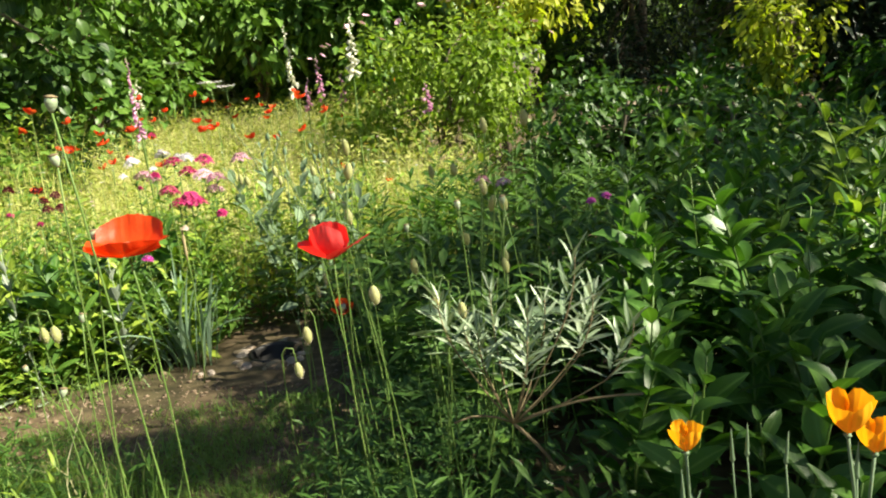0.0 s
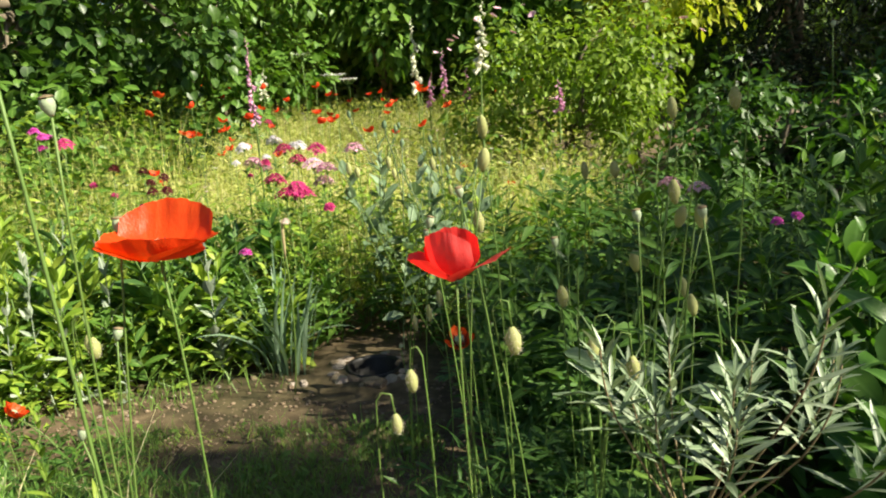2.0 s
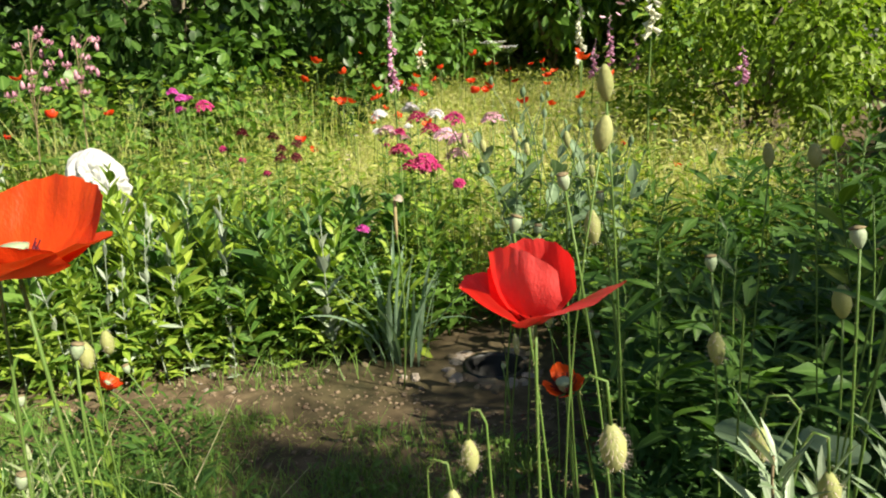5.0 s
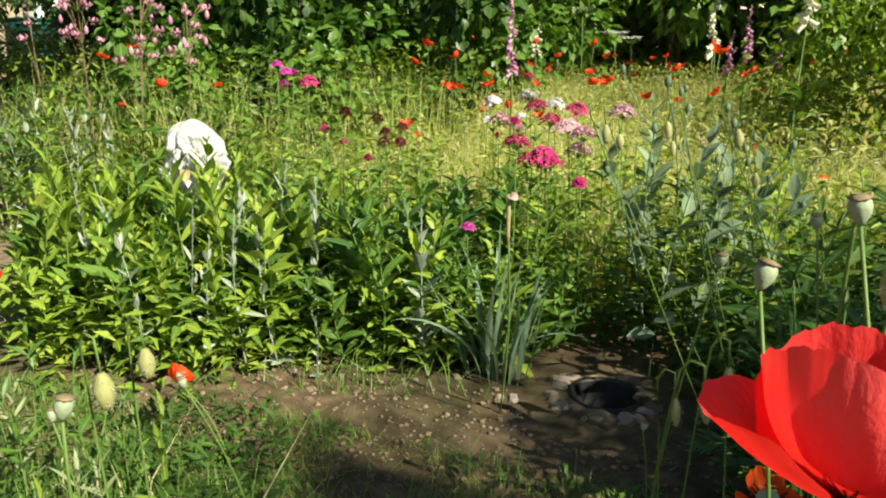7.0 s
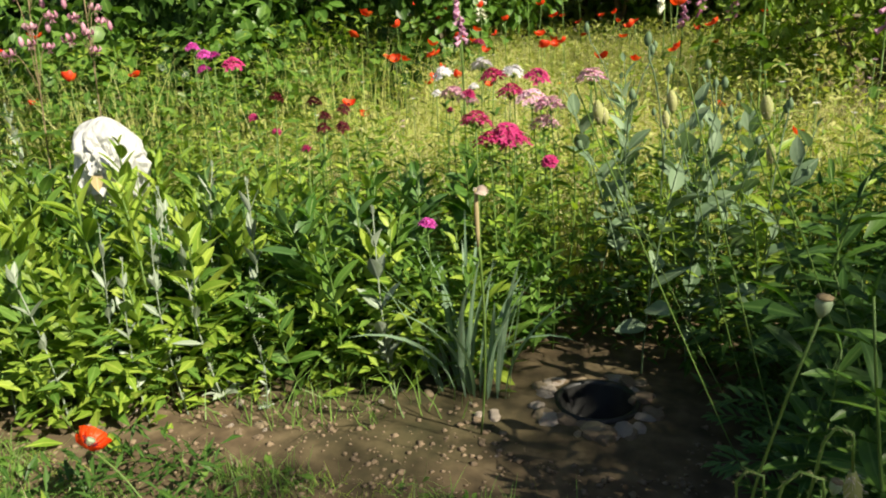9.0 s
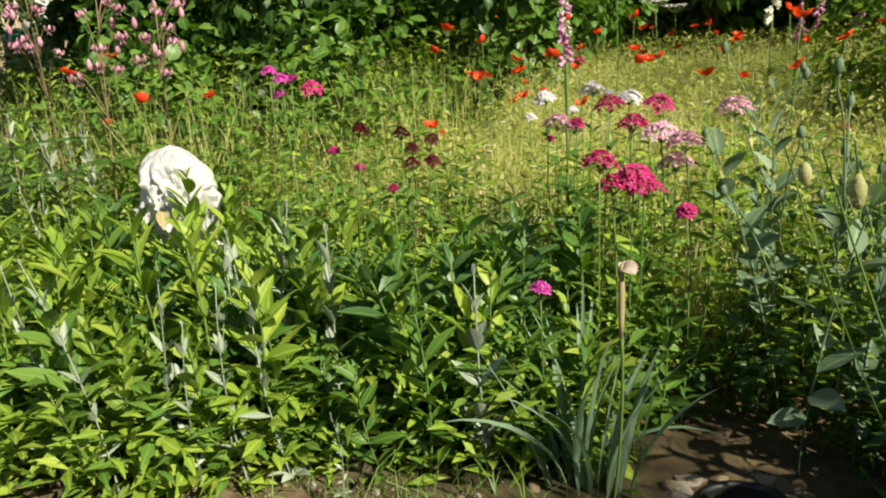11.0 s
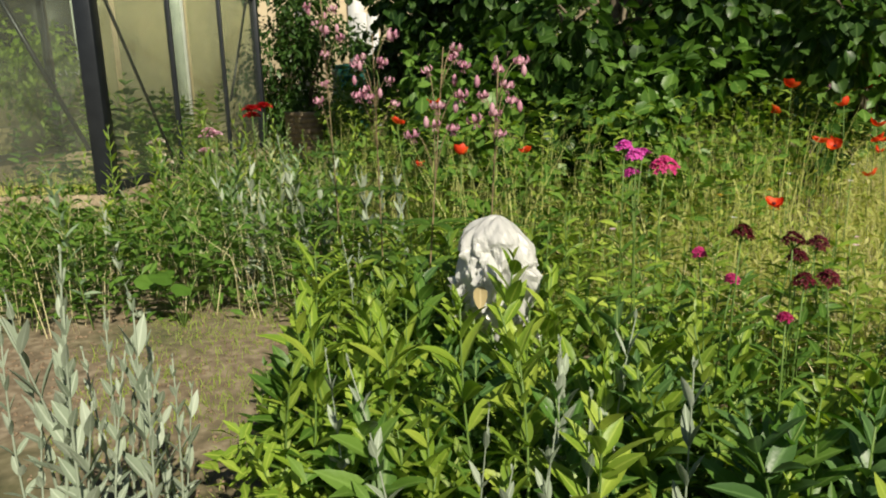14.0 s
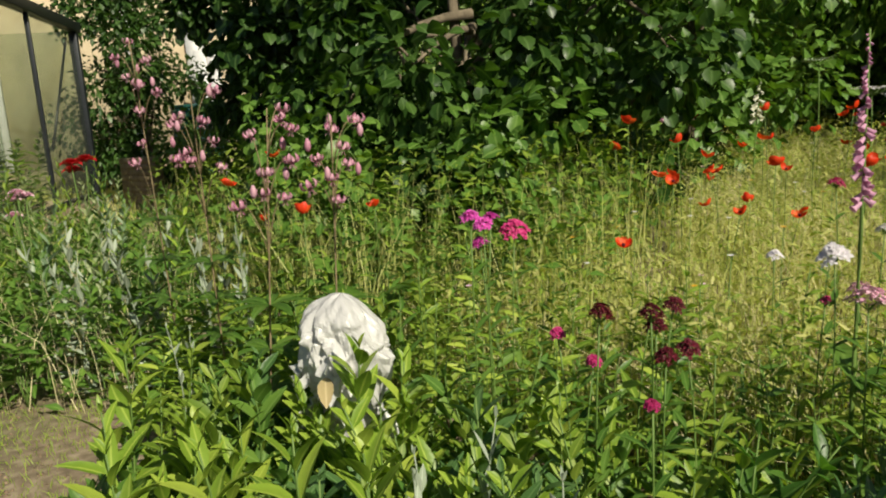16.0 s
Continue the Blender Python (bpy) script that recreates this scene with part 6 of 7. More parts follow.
rt = random.Random(77)
for k in range(44):
    a = rt.uniform(0, 6.28)
    r = rt.uniform(0.086, 0.125)
    stone(HOLE.x + r * math.cos(a), HOLE.y + r * math.sin(a), rt.uniform(0.012, 0.030), rt, "pale stone on the rim of the sunken pot", "stones round the pot")
for k in range(90):
    t = rt.random()
    x = -1.55 + 1.15 * t
    y = 1.735 + 0.20 * t + rt.gauss(0, 0.07)
    if math.hypot(x - HOLE.x, y - HOLE.y) > 0.1 and noise.noise((x * 5, y * 5, 1.0)) > -0.12:
        stone(x, y, 0.004 + 0.011 * rt.random() ** 2, rt, "small pale stone on the bare soil", "stones on the soil")

# ---- grass, litter and low weeds on the ground ----
PATHGRASS = [(-1.2, 0.90), (-0.25, 0.70), (-0.1, 1.35), (-0.35, 1.72), (-0.9, 1.66), (-1.3, 1.58), (-1.75, 1.42), (-1.7, 1.2)]
patch = lambda x, y: noise.noise((x * 4.2, y * 4.2, 5.0)) > R.uniform(-0.35, 0.25)
wide_patch = lambda x, y: noise.noise((x * 3.1, y * 3.1, 5.0)) > R.uniform(-0.75, 0.2)
blades("path_grass", PATHGRASS, 21000, 0.012, 0.065, 0.0022, M_MID, "short grass growing on the trodden soil", "grass", 210, 1.4, patch)
blades("path_sward", PATHGRASS, 9000, 0.008, 0.035, 0.0018, M_ROSE, "thin pale grass scattered on the trodden soil", "grass", 222, 2.2, wide_patch)
undergrowth("path_weeds", PATHGRASS, 1300, 0.0, 0.03, 0.022, 0.45, M_MID, "tiny weeds and clover on the trodden soil", 223, patch)
blades("path_straw", [(-3.4, 1.2), (-0.2, 0.7), (-0.2, 1.9), (-2.0, 1.8), (-3.0, 2.3), (-4.1, 2.9)], 9000, 0.003, 0.012, 0.0016, M_STRAW, "dry straw and grass litter on the soil", "litter", 211, 9.0)


def crumbs(poly, count, seed):
    """Small clods and grit lying on bare soil."""
    rs = random.Random(seed)
    g = Geo()
    xs, ys = [p[0] for p in poly], [p[1] for p in poly]
    while g.n < count * 6:
        x, y = rs.uniform(min(xs), max(xs)), rs.uniform(min(ys), max(ys))
        if not in_poly(x, y, poly) or clear(x, y) or noise.noise((x * 6, y * 6, 4.0)) < rs.uniform(-0.6, 0.3):
            continue
        s, a, z = 0.0022 + 0.0075 * rs.random() ** 3, rs.uniform(0, 6.28), ground_z(x, y)
        ring = [(x + s * rs.uniform(0.7, 1.3) * math.cos(a + k * 1.57), y + s * rs.uniform(0.7, 1.3) * math.sin(a + k * 1.57), z + s * rs.uniform(0.1, 0.4)) for k in range(4)]
        g.add(ring + [(x, y, z + s * rs.uniform(0.6, 0.9)), (x, y, z - s * 0.5)], [(0, 1, 4), (1, 2, 4), (2, 3, 4), (3, 0, 4), (1, 0, 5), (2, 1, 5), (3, 2, 5), (0, 3, 5)])
    return tagged(part("soil_crumbs", g, M_CLAY), "small clods and grit lying on the bare soil", "soil", kind="stuff")


crumbs([(-1.7, 1.3), (-1.2, 0.95), (-0.25, 0.75), (-0.1, 1.35), (-0.3, 1.95), (-0.45, 2.2), (-0.75, 2.0), (-1.0, 1.86), (-1.7, 1.68)], 3200, 227)
crumbs([(-3.4, 1.2), (-1.95, 1.2), (-1.95, 1.75), (-2.9, 2.1), (-3.9, 3.0), (-4.2, 2.95)], 3000, 228)
blades("path_twigs", PATHGRASS, 1300, 0.003, 0.009, 0.0022, M_TWIG, "small dead twigs lying on the soil", "litter", 225, 9.0)
blades("trodden_grass", [(-4.2, 2.95), (-3.1, 1.35), (-2.0, 1.2), (-2.0, 1.7), (-2.9, 2.1), (-3.9, 3.0)], 8000, 0.012, 0.05, 0.0026, M_ROSE, "short worn grass on the garden path", "grass", 212, 1.3, patch)
LEFTNEAR = [(-1.15, 0.85), (-0.55, 0.62), (-0.42, 0.95), (-0.62, 1.25), (-1.0, 1.35), (-1.3, 1.2)]
blades("verge_grass", LEFTNEAR, 900, 0.06, 0.24, 0.0035, M_MID, "green tufted grass at the path's edge", "grass", 213)
blades("verge_straw", LEFTNEAR, 90, 0.06, 0.26, 0.003, M_HAY, "dead grass stems at the path's edge", "grass", 224, 0.8)
verge = make_leafy("verge_herb", "slender pale green weed with narrow leaves beside the path", "plant", "weeds at the path's edge",
                   [(*leafy_parts(430 + i, R.uniform(0.24, 0.34), 12, 0.040 + 0.008 * (i % 2), 0.008, M_LIME, 0.0014, 2, 0.5, 1.2, 0.05, 0.4), (M_MID, M_VERGE, M_MID, M_ROSE)[i]) for i in range(4)])
scatter(verge, fill([(-1.25, 1.02), (-0.78, 0.72), (-0.50, 0.70), (-0.46, 0.90), (-0.68, 1.16), (-1.05, 1.30), (-1.30, 1.22)], 0.092, random.Random(434)), random.Random(435), 0.5, 1.15)
undergrowth("verge_weeds", LEFTNEAR, 1500, 0.01, 0.15, 0.035, 0.22, M_SHADE, "mixed low weeds at the path's edge", 214)
PATHSIDE = [(-1.36, 1.38), (-1.02, 1.24), (-0.84, 1.30), (-0.92, 1.48), (-1.08, 1.60), (-1.34, 1.58)]
undergrowth("path_side_weeds", PATHSIDE, 650, 0.0, 0.075, 0.036, 0.20, M_SHADE, "small green weeds creeping over the path", 231)
NEARPOPPY = [(-0.24, 0.84), (-0.02, 0.78), (0.12, 0.95), (0.14, 1.3), (-0.02, 1.40), (-0.26, 1.15)]
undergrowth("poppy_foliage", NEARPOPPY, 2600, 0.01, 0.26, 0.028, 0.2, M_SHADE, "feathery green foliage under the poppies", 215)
EDGE = [(-2.0, 1.50), (-1.62, 1.46), (-1.34, 1.60), (-1.22, 1.80), (-0.9, 1.92), (-0.72, 2.02), (-0.8, 2.2), (-1.3, 2.05), (-1.8, 1.75)]
undergrowth("bed_edge_leaves", EDGE, 2000, 0.0, 0.20, 0.055, 0.34, M_LIME, "low green leaves along the edge of the bed", 216)
blades("edge_grass", [(-1.6, 1.6), (-0.95, 1.78), (-0.72, 1.93), (-0.78, 2.0), (-1.25, 1.84), (-1.65, 1.72)], 420, 0.02, 0.12, 0.0028, M_MID, "grass tufts along the edge of the bed", "grass", 226, 1.6, patch)
undergrowth("bed_floor_leaves", BED, 3500, 0.02, 0.24, 0.06, 0.32, M_MID, "leaves low between the leafy stems", 217)
POTBACK = [(-0.78, 2.20), (-0.55, 2.17), (-0.38, 2.10), (-0.22, 2.05), (-0.05, 2.6), (-0.6, 2.75)]
undergrowth("pot_side_weeds", POTBACK, 1500, 0.0, 0.20, 0.045, 0.30, M_SHADE, "low dark weeds behind the sunken pot", 229)
SHADEFLOOR = [(-0.3, 2.0), (-0.1, 1.4), (0.35, 1.3), (0.9, 0.95), (1.6, 0.8), (2.4, 2.6), (1.2, 3.4), (0.0, 3.3)]
WILLOWFOOT = [(-0.02, 0.80), (0.30, 0.70), (0.42, 0.85), (0.34, 1.12), (0.05, 1.15)]
undergrowth("willow_foot", WILLOWFOOT, 700, 0.0, 0.22, 0.05, 0.2, M_SHADE, "dark narrow leaves under the silvery shrub", 219)
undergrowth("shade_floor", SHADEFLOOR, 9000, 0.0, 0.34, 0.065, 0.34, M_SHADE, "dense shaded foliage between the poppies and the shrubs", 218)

# ---- border beyond the path ----
BORDER = [(-6.6, 2.9), (-5.2, 1.2), (-3.45, 1.25), (-3.35, 1.75), (-3.0, 2.18), (-3.3, 2.5), (-4.2, 3.1), (-5.2, 3.4)]
undergrowth("border_foliage", BORDER, 10000, 0.0, 0.36, 0.055, 0.4, M_MID, "mixed green border plants before the greenhouse", 220, lambda x, y: x > -4.3 or y > 2.35)
border = make_leafy("border_plant", "tall leafy border plant with grey-green narrow leaves", "plant", "border plants before the greenhouse",
                    [(*leafy_parts(700 + i, R.uniform(0.50, 0.72), 15, 0.054, 0.013, M_ROSE, 0.003, 2, 0.4, 1.6), (M_ROSE, M_MID, M_GLAUC, M_LIME, M_VERGE, M_SHADE, M_MID)[i]) for i in range(7)])
blades("border_straw", BORDER, 900, 0.25, 0.6, 0.003, M_HAY, "dry tan stems among the border plants", "grass", 221, 0.7, lambda x, y: x > -4.3 or y > 2.35)
low = lambda x, y: x < -4.3 and y < 2.35
scatter(border, fill(BORDER, 0.165, random.Random(80), low), random.Random(81), 0.5, 1.2)
for x, y in fill([(-4.75, 1.95), (-5.05, 1.80), (-5.60, 1.05), (-5.3, 0.8), (-4.6, 1.45)], 0.15, random.Random(182)):
    ob = copy_thing(border[R.choice((0, 1, 6, 5))], pose(x, y, ground_z(x, y), R.uniform(-6, 6), R.uniform(-6, 6), R.uniform(0, 360)))
    ob.scale = [R.uniform(0.55, 0.85)] * 3
weed = make_leafy("border_weed", "low leafy weed before the greenhouse", "plant", "weeds before the greenhouse",
                  [(*leafy_parts(710 + i, 0.24, 8, 0.07, 0.024, M_MID, 0.002, 2), (M_MID, M_ROSE)[i]) for i in range(2)])
scatter(weed, fill(BORDER, 0.12, random.Random(180), lambda x, y: not low(x, y)), random.Random(181), 0.8, 1.3)
NEARBORDER = [(-2.95, 2.15), (-2.45, 1.95), (-2.2, 2.2), (-2.35, 2.6), (-3.0, 2.9), (-3.3, 2.7)]
scatter(make_leafy("lily_bed_plant", "leafy green plant at the foot of the lilies", "plant", "plants round the lilies",
                   [(*leafy_parts(720 + i, R.uniform(0.32, 0.45), 9, 0.085, 0.02, M_MID, 0.003, 3), (M_MID, M_LIME, M_ROSE)[i]) for i in range(3)]),
        fill(NEARBORDER, 0.13, random.Random(82)), random.Random(83), 0.8, 1.2)


def rose_stem(x, y, z, colour, label, n, size, rnd):
    at = (x, y, ground_z(x, y))
    ob = thing("garden_rose", at, label, "flower", "roses before the greenhouse")
    h = z - at[2]
    for k in range(n):
        dx, dy, dz = rnd.uniform(-0.09, 0.09), rnd.uniform(-0.06, 0.06), rnd.uniform(-0.06, 0.06)
        g = Geo()
        tube_into(g, bend_line((0, 0, 0), (dx, dy, h + dz), (0.02, 0, 0), 5), 0.003, 5)
        stem = part("stem", g, M_STEM, ob)
        for j in range(18):
            a, t = j * 2.4, (j + 1) / 18
            g = Geo()
            leaf_into(g, (dx, dy, h + dz - 0.005), (math.cos(a) * t, math.sin(a) * t, 1.1 - 0.6 * t), size * (0.6 + 0.4 * t), size * 0.7, 0.3 + 1.2 * t, 0.4, 3, 0.6)
            part("petal", g, colour, stem)


rr = random.Random(85)
rose_stem(-4.95, 2.79, 0.73, M_REDROSE, "deep red double roses on a leafy bush", 3, 0.07, rr)
rose_stem(-4.35, 2.30, 0.60, M_PINK, "pale pink flowers going over", 5, 0.045, rr)
rose_stem(-4.2, 2.05, 0.56, M_PALE, "faded pale pink flowers on thin stems", 4, 0.04, rr)


# ---- crumpled white plastic bag ----
def bag():
    """A film bag pulled over something upright: a taut dome above, loose crumpled skirts below."""
    x, y = -1.89, 2.13
    ob = thing("plastic_bag", (x, y, ground_z(x, y) - 0.01), "crumpled white plastic bag standing among green leaves", "bag")
    n, rows = 96, 64
    verts, faces = [], []
    for j in range(rows + 1):
        t = j / rows
        if t < 0.5:
            e = t / 0.5 * math.pi / 2
            r0, z = 0.092 * math.sin(e) ** 0.9, 0.455 + 0.085 * math.cos(e)
        else:
            q = (t - 0.5) / 0.5
            r0, z = 0.092 - 0.052 * min(1.0, q * 2.4) ** 1.5, 0.455 * (1 - q)
        for i in range(n):
            a = 2 * math.pi * i / n
            c = Vector((math.cos(a), math.sin(a), z * 9))
            loose = min(1.0, max(0.3, (t - 0.22) / 0.22))
            big = noise.voronoi(c * 1.5 + Vector((3, 1, 7)))[0]
            small = noise.voronoi(c * 3.8)[0]
            crumple = 0.42 * (big[1] - big[0]) + 0.20 * (small[1] - small[0]) - 0.25 * abs(noise.noise(c * 2.6)) - 0.1
            r = r0 * (0.94 + (0.25 + 0.75 * loose) * crumple)
            slump = -0.035 * max(0.0, math.cos(a - 0.4)) * math.sin(min(1.0, t * 2) * 1.57) - 0.03 * loose * abs(noise.noise(c * 1.7))
            verts.append((r * math.cos(a) * 1.06, r * math.sin(a) * 0.92, max(0.0, z + (slump if z > 0.1 else 0))))
    for j in range(rows):
        for i in range(n):
            k = (i + 1) % n
            faces.append((j * n + i, (j + 1) * n + i, (j + 1) * n + k, j * n + k))
    g = Geo()
    g.add(verts, faces)
    me = g.mesh("film", M_BAG)
    me.shade_flat()
    film = part("film", me, None, ob)
    film.rotation_euler.z = radians(35)
    rnd = random.Random(9)
    for k in range(9):
        a = -1.0 + rnd.uniform(-1.5, 1.5)
        g = Geo()
        leaf_into(g, (math.cos(a) * 0.07, math.sin(a) * 0.07, 0.44 - 0.018 * k), (math.cos(a) * 0.5, math.sin(a) * 0.5, -0.8), rnd.uniform(0.05, 0.09), rnd.uniform(0.03, 0.05), rnd.uniform(-0.8, 0.8), 0.9, 7, 0.5, rnd.uniform(-0.6, 0.6), 0.25)
        part("loose_fold", g, M_BAG, ob)


bag()
for x, y, k in ((-1.80, 2.035, 1.36), (-1.74, 2.12, 1.05), (-1.92, 2.02, 1.04), (-1.86, 2.01, 0.98), (-1.83, 1.99, 0.95), (-1.96, 2.04, 1.05), (-1.78, 2.00, 0.92), (-1.89, 1.98, 0.95)):
    ob = copy_thing(lime[1], pose(x, y, ground_z(x, y), 3, -2, 70 * k))
    ob.scale = (k * 0.9, k * 0.9, k)
g = Geo()
leaf_into(g, (0, 0, 0), (0.6, -0.5, -0.15), 0.075, 0.03, 0.8, 0.4, 5, 0.5)
ob = tagged(part("dead_leaf", g, M_STRAW), "wilted orange-brown leaf lying against the plastic bag", "leaf")
ob.location = (-1.835, 2.035, 0.405)
ob = new("stone", STONES[3])
ob.matrix_basis = Matrix.LocRotScale((-1.66, 1.92, 0.10), Euler((0.2, 0, 0.5)), (0.05, 0.06, 0.18))
tagged(ob, "upright beige stone among the leaves", "stone")


# ---- greenhouse ----
def greenhouse():
    c, u = Vector((-5.15, 1.962, 0)), Vector((-0.80, 0.59, 0)).normalized()
    w = Vector((-0.59, -0.80, 0)).normalized()
    base, eave, ridge, wide, bay, bays = 0.28, 1.86, 2.55, 2.2, 1.2, 3
    turn = Matrix((( u.x, w.x, 0, c.x), (u.y, w.y, 0, c.y), (0, 0, 1, 0), (0, 0, 0, 1)))
    ob = thing("greenhouse", (0, 0, 0), "glass greenhouse with a dark grey metal frame", "greenhouse")
    L = bay * bays

    def bar(name, lo, hi, mat=M_FRAME, parent=ob):
        g = Geo()
        box_into(g, lo, hi, turn)
        p = part(name, g, mat, parent)
        b = p.modifiers.new("edge", "BEVEL")
        b.width, b.segments = 0.005, 2
        return p

    def rod(name, a, b, r):
        g = Geo()
        tube_into(g, [turn @ Vector(a), turn @ Vector(b)], r, 6)
        return part(name, g, M_FRAME, ob)

    bar("base_rail", (-0.06, -0.03, 0.0), (L + 0.06, 0.03, base), M_PLANK)
    bar("base_rail", (-0.06, 0.03, 0.0), (-0.0, wide, base), M_PLANK)
    bar("base_rail", (L, 0.03, 0.0), (L + 0.06, wide, base), M_PLANK)
    bar("base_rail", (-0.06, wide, 0.0), (L + 0.06, wide + 0.06, base), M_PLANK)
    for k in range(bays + 1):
        t = 0.05 if k == 0 else (0.035 if k == bays else 0.013)
        for side in (0, wide):
            bar("post", (k * bay - t, side - t * 0.8 - 0.008, base), (k * bay + t, side + t * 0.8 + 0.008, eave))
    bar("post", (0.10, 0.04, base), (0.14, 0.08, eave))
    bar("door_post", (-0.03, 0.70, base), (0.03, 0.76, 2.3))
    bar("door_post", (-0.03, 1.44, base), (0.03, 1.50, 2.3))
    for side in (0, wide):
        bar("gutter", (-0.10, side - 0.05, eave), (L + 0.1, side + 0.05, eave + 0.09))
        bar("sill", (0, side - 0.025, base), (L, side + 0.025, base + 0.06))
    bar("ridge", (-0.1, wide / 2 - 0.03, ridge), (L + 0.1, wide / 2 + 0.03, ridge + 0.07))
    for k in range(bays + 1):
        for side in (0, wide):
            rod("rafter", (k * bay, side, eave + 0.05), (k * bay, wide / 2, ridge), 0.022)
    rod("brace", (0.08, 0.05, 1.75), (bay - 0.05, 0.05, base + 0.1), 0.012)
    rod("brace", (L - 0.1, 0.05, 1.75), (L - bay + 0.3, 0.05, base + 0.5), 0.012)
    rod("brace", (0.04, 0.1, base + 0.25), (0.04, 0.68, 1.8), 0.014)
    for k in range(bays):
        for side in (0, wide):
            p = bar("pane", (k * bay + 0.03, side - 0.003, base + 0.06), ((k + 1) * bay - 0.03, side + 0.003, eave), M_GLASS)
            p.visible_shadow = False
    for x in (0, L):
        for a, b in ((0.04, 0.70), (0.76, 1.44), (1.50, wide - 0.04)):
            p = bar("pane", (x - 0.003, a, base + 0.06), (x + 0.003, b, eave), M_GLASS)
            p.visible_shadow = False
    # tomato plants inside
    inside = []
    for i in range(34):
        q = turn @ Vector((R.uniform(0.2, L - 0.3), R.uniform(0.18, 0.9), 0))
        inside.append((q.x, q.y))
    return inside


INSIDE = greenhouse()
tom = make_leafy("greenhouse_plant", "tall green plant growing inside the greenhouse", "plant", "plants in the greenhouse",
                 [(*leafy_parts(740 + i, 0.85, 14, 0.10, 0.045, M_MID, 0.004, 3), (M_MID, M_ROSE)[i]) for i in range(2)])
scatter(tom, INSIDE, random.Random(87), 0.6, 1.15)


# ---- house behind the greenhouse, water butt, white boards ----
def house():
    c, d = Vector((-11.0, 5.6, 0)), Vector((0.55, 0.84, 0)).normalized()
    n = Vector((d.y, -d.x, 0))
    turn = Matrix(((d.x, n.x, 0, c.x), (d.y, n.y, 0, c.y), (0, 0, 1, 0.2), (0, 0, 0, 1)))
    ob = thing("house", (0, 0, 0), "cream rendered house wall with white trim behind the greenhouse", "house")

    def slab(name, lo, hi, mat, label="", parent=ob):
        g = Geo()
        box_into(g, lo, hi, turn)
        return part(name, g, mat, parent, label)

    slab("wall", (-7.5, -3.5, -0.2), (5.2, 0.0, 3.4), M_CREAM)
    slab("trim", (5.06, -0.05, -0.2), (5.26, 0.06, 3.4), M_WHITE, "white corner board")
    slab("trim", (1.10, 0.0, -0.2), (1.34, 0.07, 3.4), M_WHITE, "white downpipe board")
    slab("trim", (-1.5, 0.0, -0.2), (-1.3, 0.07, 3.4), M_WHITE, "white board")
    slab("plinth", (-7.5, 0.0, -0.2), (5.2, 0.09, 0.25), M_SANDST)
    slab("roof", (-7.9, -3.9, 3.4), (5.6, 0.5, 3.7), M_ROOFT)
    w = slab("window", (-4.2, 0.0, 1.0), (-2.8, 0.05, 2.3), M_WHITE)
    slab("pane", (-4.1, 0.05, 1.1), (-2.9, 0.058, 2.2), M_PIT, "dark window glass", w)


house()


def butt():
    x, y = -9.3, 5.95
    ob = thing("water_butt", (x, y, ground_z(x, y)), "dark teal water butt beside the hazel", "barrel")
    g = Geo()
    turned_into(g, (0, 0, 0), (0, 0, 1), [(0, 0.26), (0.02, 0.28), (0.35, 0.31), (0.42, 0.325), (0.46, 0.31), (0.90, 0.29), (0.94, 0.305), (0.98, 0.30)], 28)
    part("body", g, M_TEAL, ob)
    g = Geo()
    turned_into(g, (0, 0, 0.985), (0, 0, 1), [(0, 0.31), (0.02, 0.315), (0.04, 0.30), (0.05, 0.05)], 28)
    part("lid", g, M_TEAL, ob)
    ob2 = thing("white_board", (-9.62, 6.28, ground_z(-9.62, 6.28)), "white painted wooden boards standing behind the water butt", "board")
    for k, (a, h) in enumerate(((0.0, 1.72), (0.17, 1.70))):
        g = Geo()
        box_into(g, (a - 0.08, -0.012, 0), (a + 0.08, 0.012, h))
        p = part("plank", g, M_WHITE, ob2)
        b = p.modifiers.new("edge", "BEVEL")
        b.width = 0.004
    ob2.rotation_euler.z = radians(40)
    ob3 = thing("white_post", (-9.9, 5.5, ground_z(-9.9, 5.5)), "white painted post in the greenery", "post")
    g = Geo()
    box_into(g, (-0.06, -0.06, 0), (0.06, 0.06, 2.6))
    p = part("shaft", g, M_WHITE, ob3)
    b = p.modifiers.new("edge", "BEVEL")
    b.width = 0.006
    g = Geo()
    turned_into(g, (0, 0, 2.6), (0, 0, 1), [(0, 0.085), (0.03, 0.085), (0.08, 0.01)], 12)
    part("cap", g, M_WHITE, ob3)
    ob3.rotation_euler.z = radians(40)
    pier = thing("stone_pier", (-8.1, 4.6, ground_z(-8.1, 4.6)), "low sandstone pier beside the greenhouse", "pier")
    for k in range(18):
        g = Geo()
        box_into(g, (-0.25 + 0.255 * (k % 2), -0.11, 0.06 * (k // 2)), (-0.005 + 0.255 * (k % 2), 0.11, 0.06 * (k // 2) + 0.056))
        part("block", g, M_SANDST, pier)


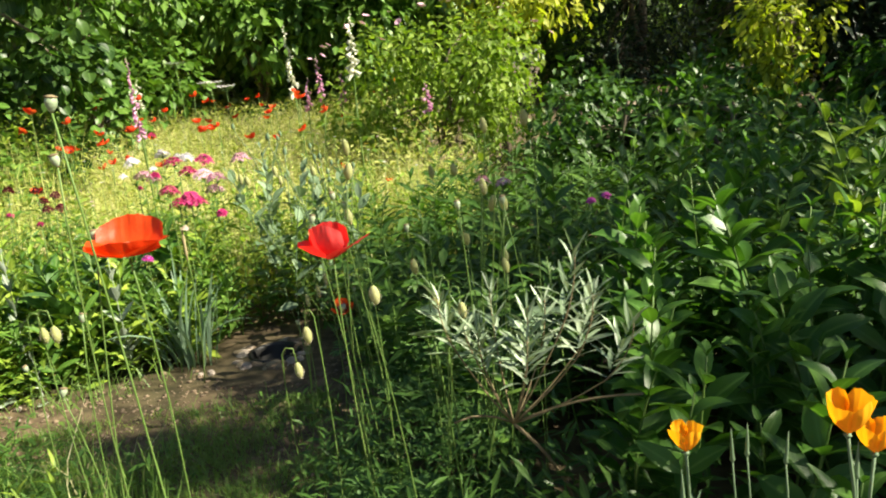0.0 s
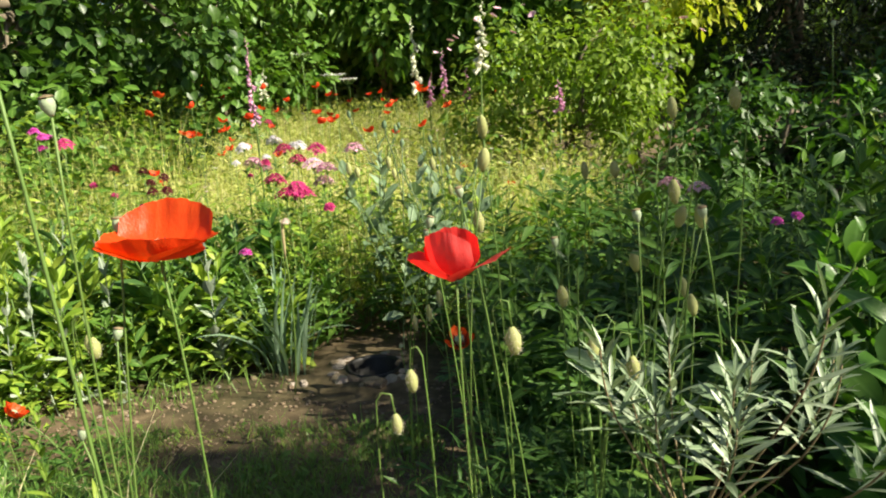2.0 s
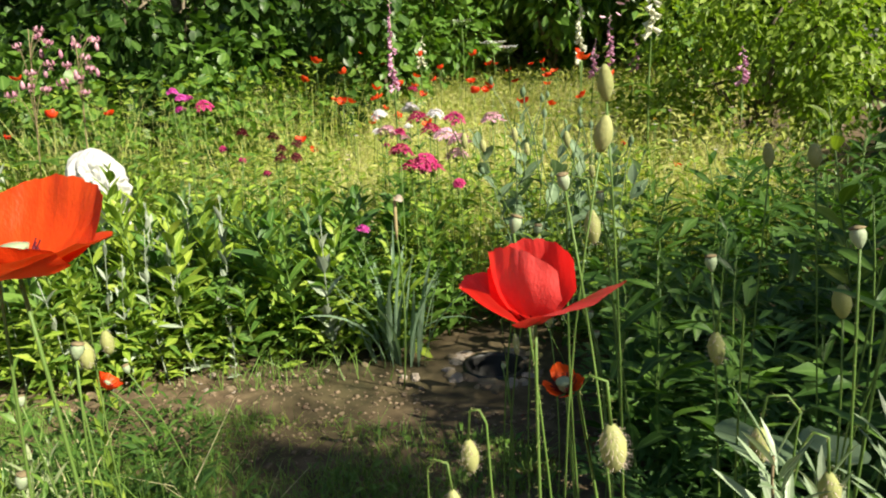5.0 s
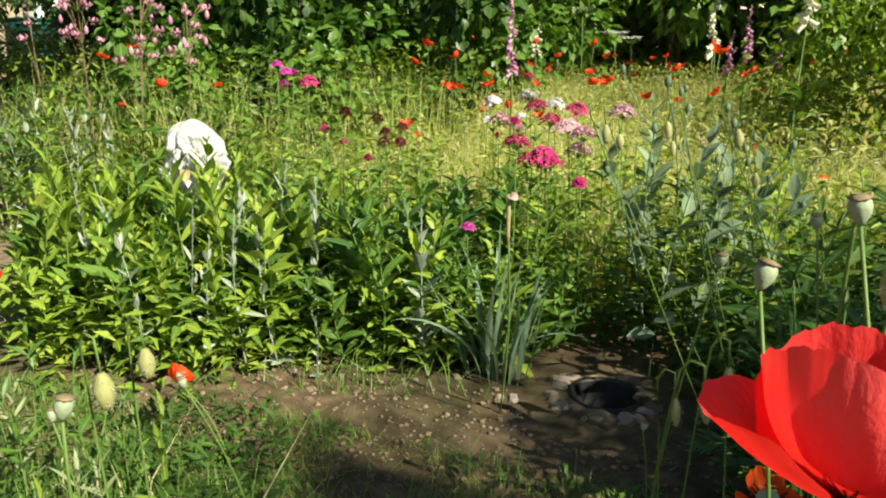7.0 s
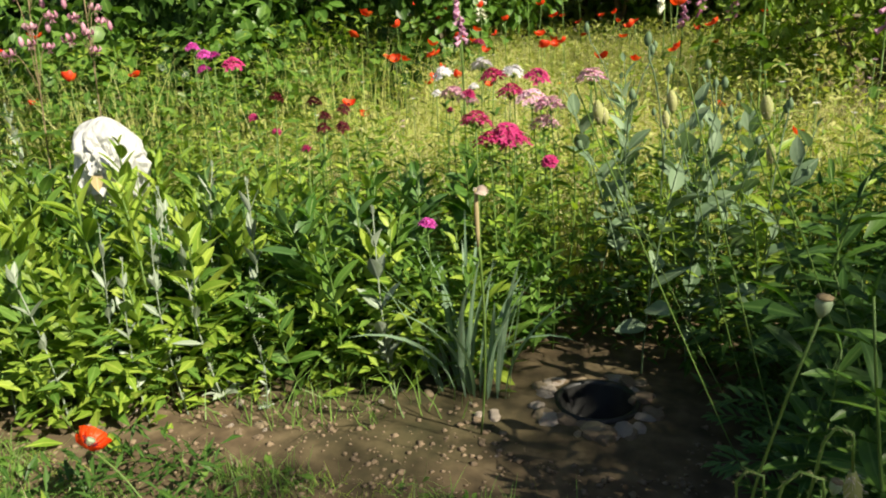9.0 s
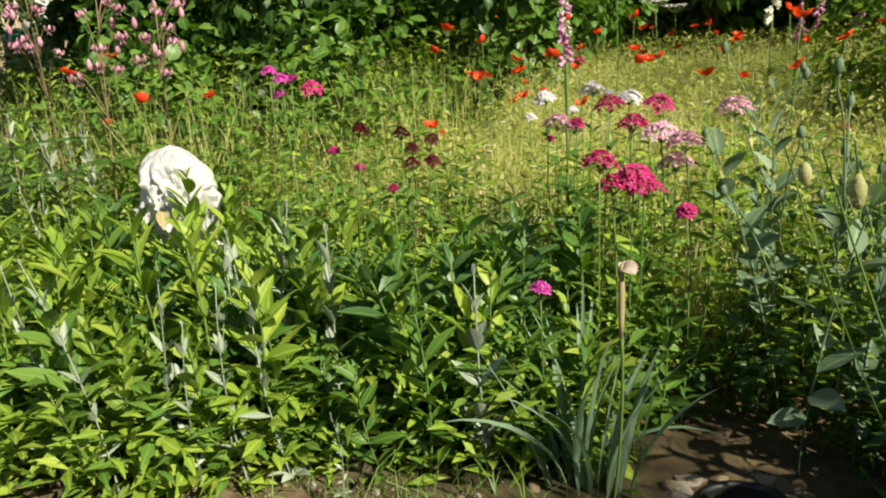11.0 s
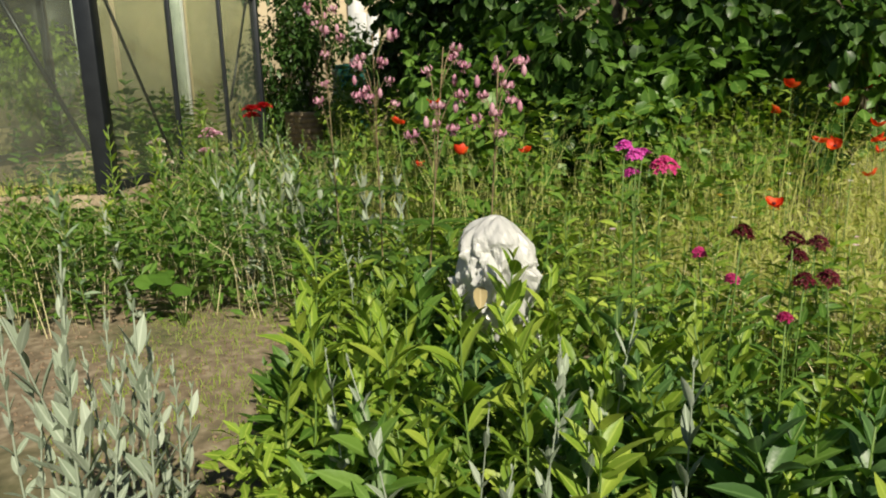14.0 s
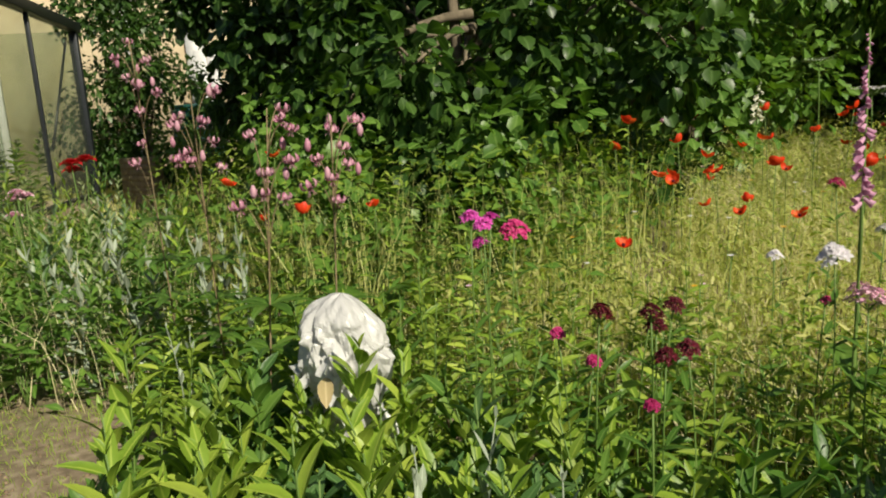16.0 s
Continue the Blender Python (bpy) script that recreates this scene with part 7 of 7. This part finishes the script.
butt()
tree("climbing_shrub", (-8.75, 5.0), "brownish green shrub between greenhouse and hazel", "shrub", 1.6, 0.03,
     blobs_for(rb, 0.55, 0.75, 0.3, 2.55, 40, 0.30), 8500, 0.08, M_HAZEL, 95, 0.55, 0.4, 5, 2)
tree("climbing_shrub", (-7.0, 4.9), "leafy green shrub behind the lilies", "shrub", 0.8, 0.03,
     blobs_for(rb, 0.6, 0.5, 0.2, 1.0, 18, 0.28), 3000, 0.075, M_MID, 195, 0.55, 0.4, 5, 2)
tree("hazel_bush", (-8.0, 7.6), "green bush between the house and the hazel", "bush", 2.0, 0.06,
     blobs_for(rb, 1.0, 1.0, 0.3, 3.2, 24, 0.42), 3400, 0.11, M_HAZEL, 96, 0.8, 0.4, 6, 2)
for i, (x, y) in enumerate(((-9.5, 0.6), (-8.8, -1.0), (-11.5, 2.6))):
    tree("garden_shrub", (x, y), "green shrub seen through the greenhouse", "shrub", 0.9, 0.04,
         blobs_for(rb, 0.8, 0.8, 0.2, 1.6, 16, 0.36), 2200, 0.10, M_ROSE, 97 + i, 0.6, 0.4, 5, 2, "shrubs beyond the greenhouse")
blades("lawn_beyond", [(-16, -4), (-5.6, -1.5), (-5.2, 1.4), (-6.6, 3.2), (-9, 6.5), (-16, 7)], 14000, 0.06, 0.28, 0.014, M_GRASS, "rough grass beyond the greenhouse", "grass", 230)


# small pink blooms on the rose bush
rz = random.Random(90)
g0 = Geo()
for k in range(7):
    leaf_into(g0, (0, 0, 0), (math.cos(k * 0.9), math.sin(k * 0.9), 0.5), 0.025, 0.022, 0.5, 0.3, 3, 0.6)
BLOOM = g0.mesh("rose_bloom", M_PINK)
for i in range(26):
    a, r = rz.uniform(0, 6.28), math.sqrt(rz.random())
    x, y = 0.05 + 0.85 * r * math.cos(a), 4.75 + 0.65 * r * math.sin(a)
    ob = new("rose_bloom", BLOOM)
    ob.matrix_basis = Matrix.LocRotScale((x, y, ground_z(x, y) + 1.18 - 0.35 * r * r), Euler((rz.uniform(-0.5, 0.9), rz.uniform(-0.5, 0.5), rz.uniform(0, 6))), [rz.uniform(0.8, 1.3)] * 3)
    tagged(ob, "small pale pink rose on the green bush", "flower", "roses on the bush")
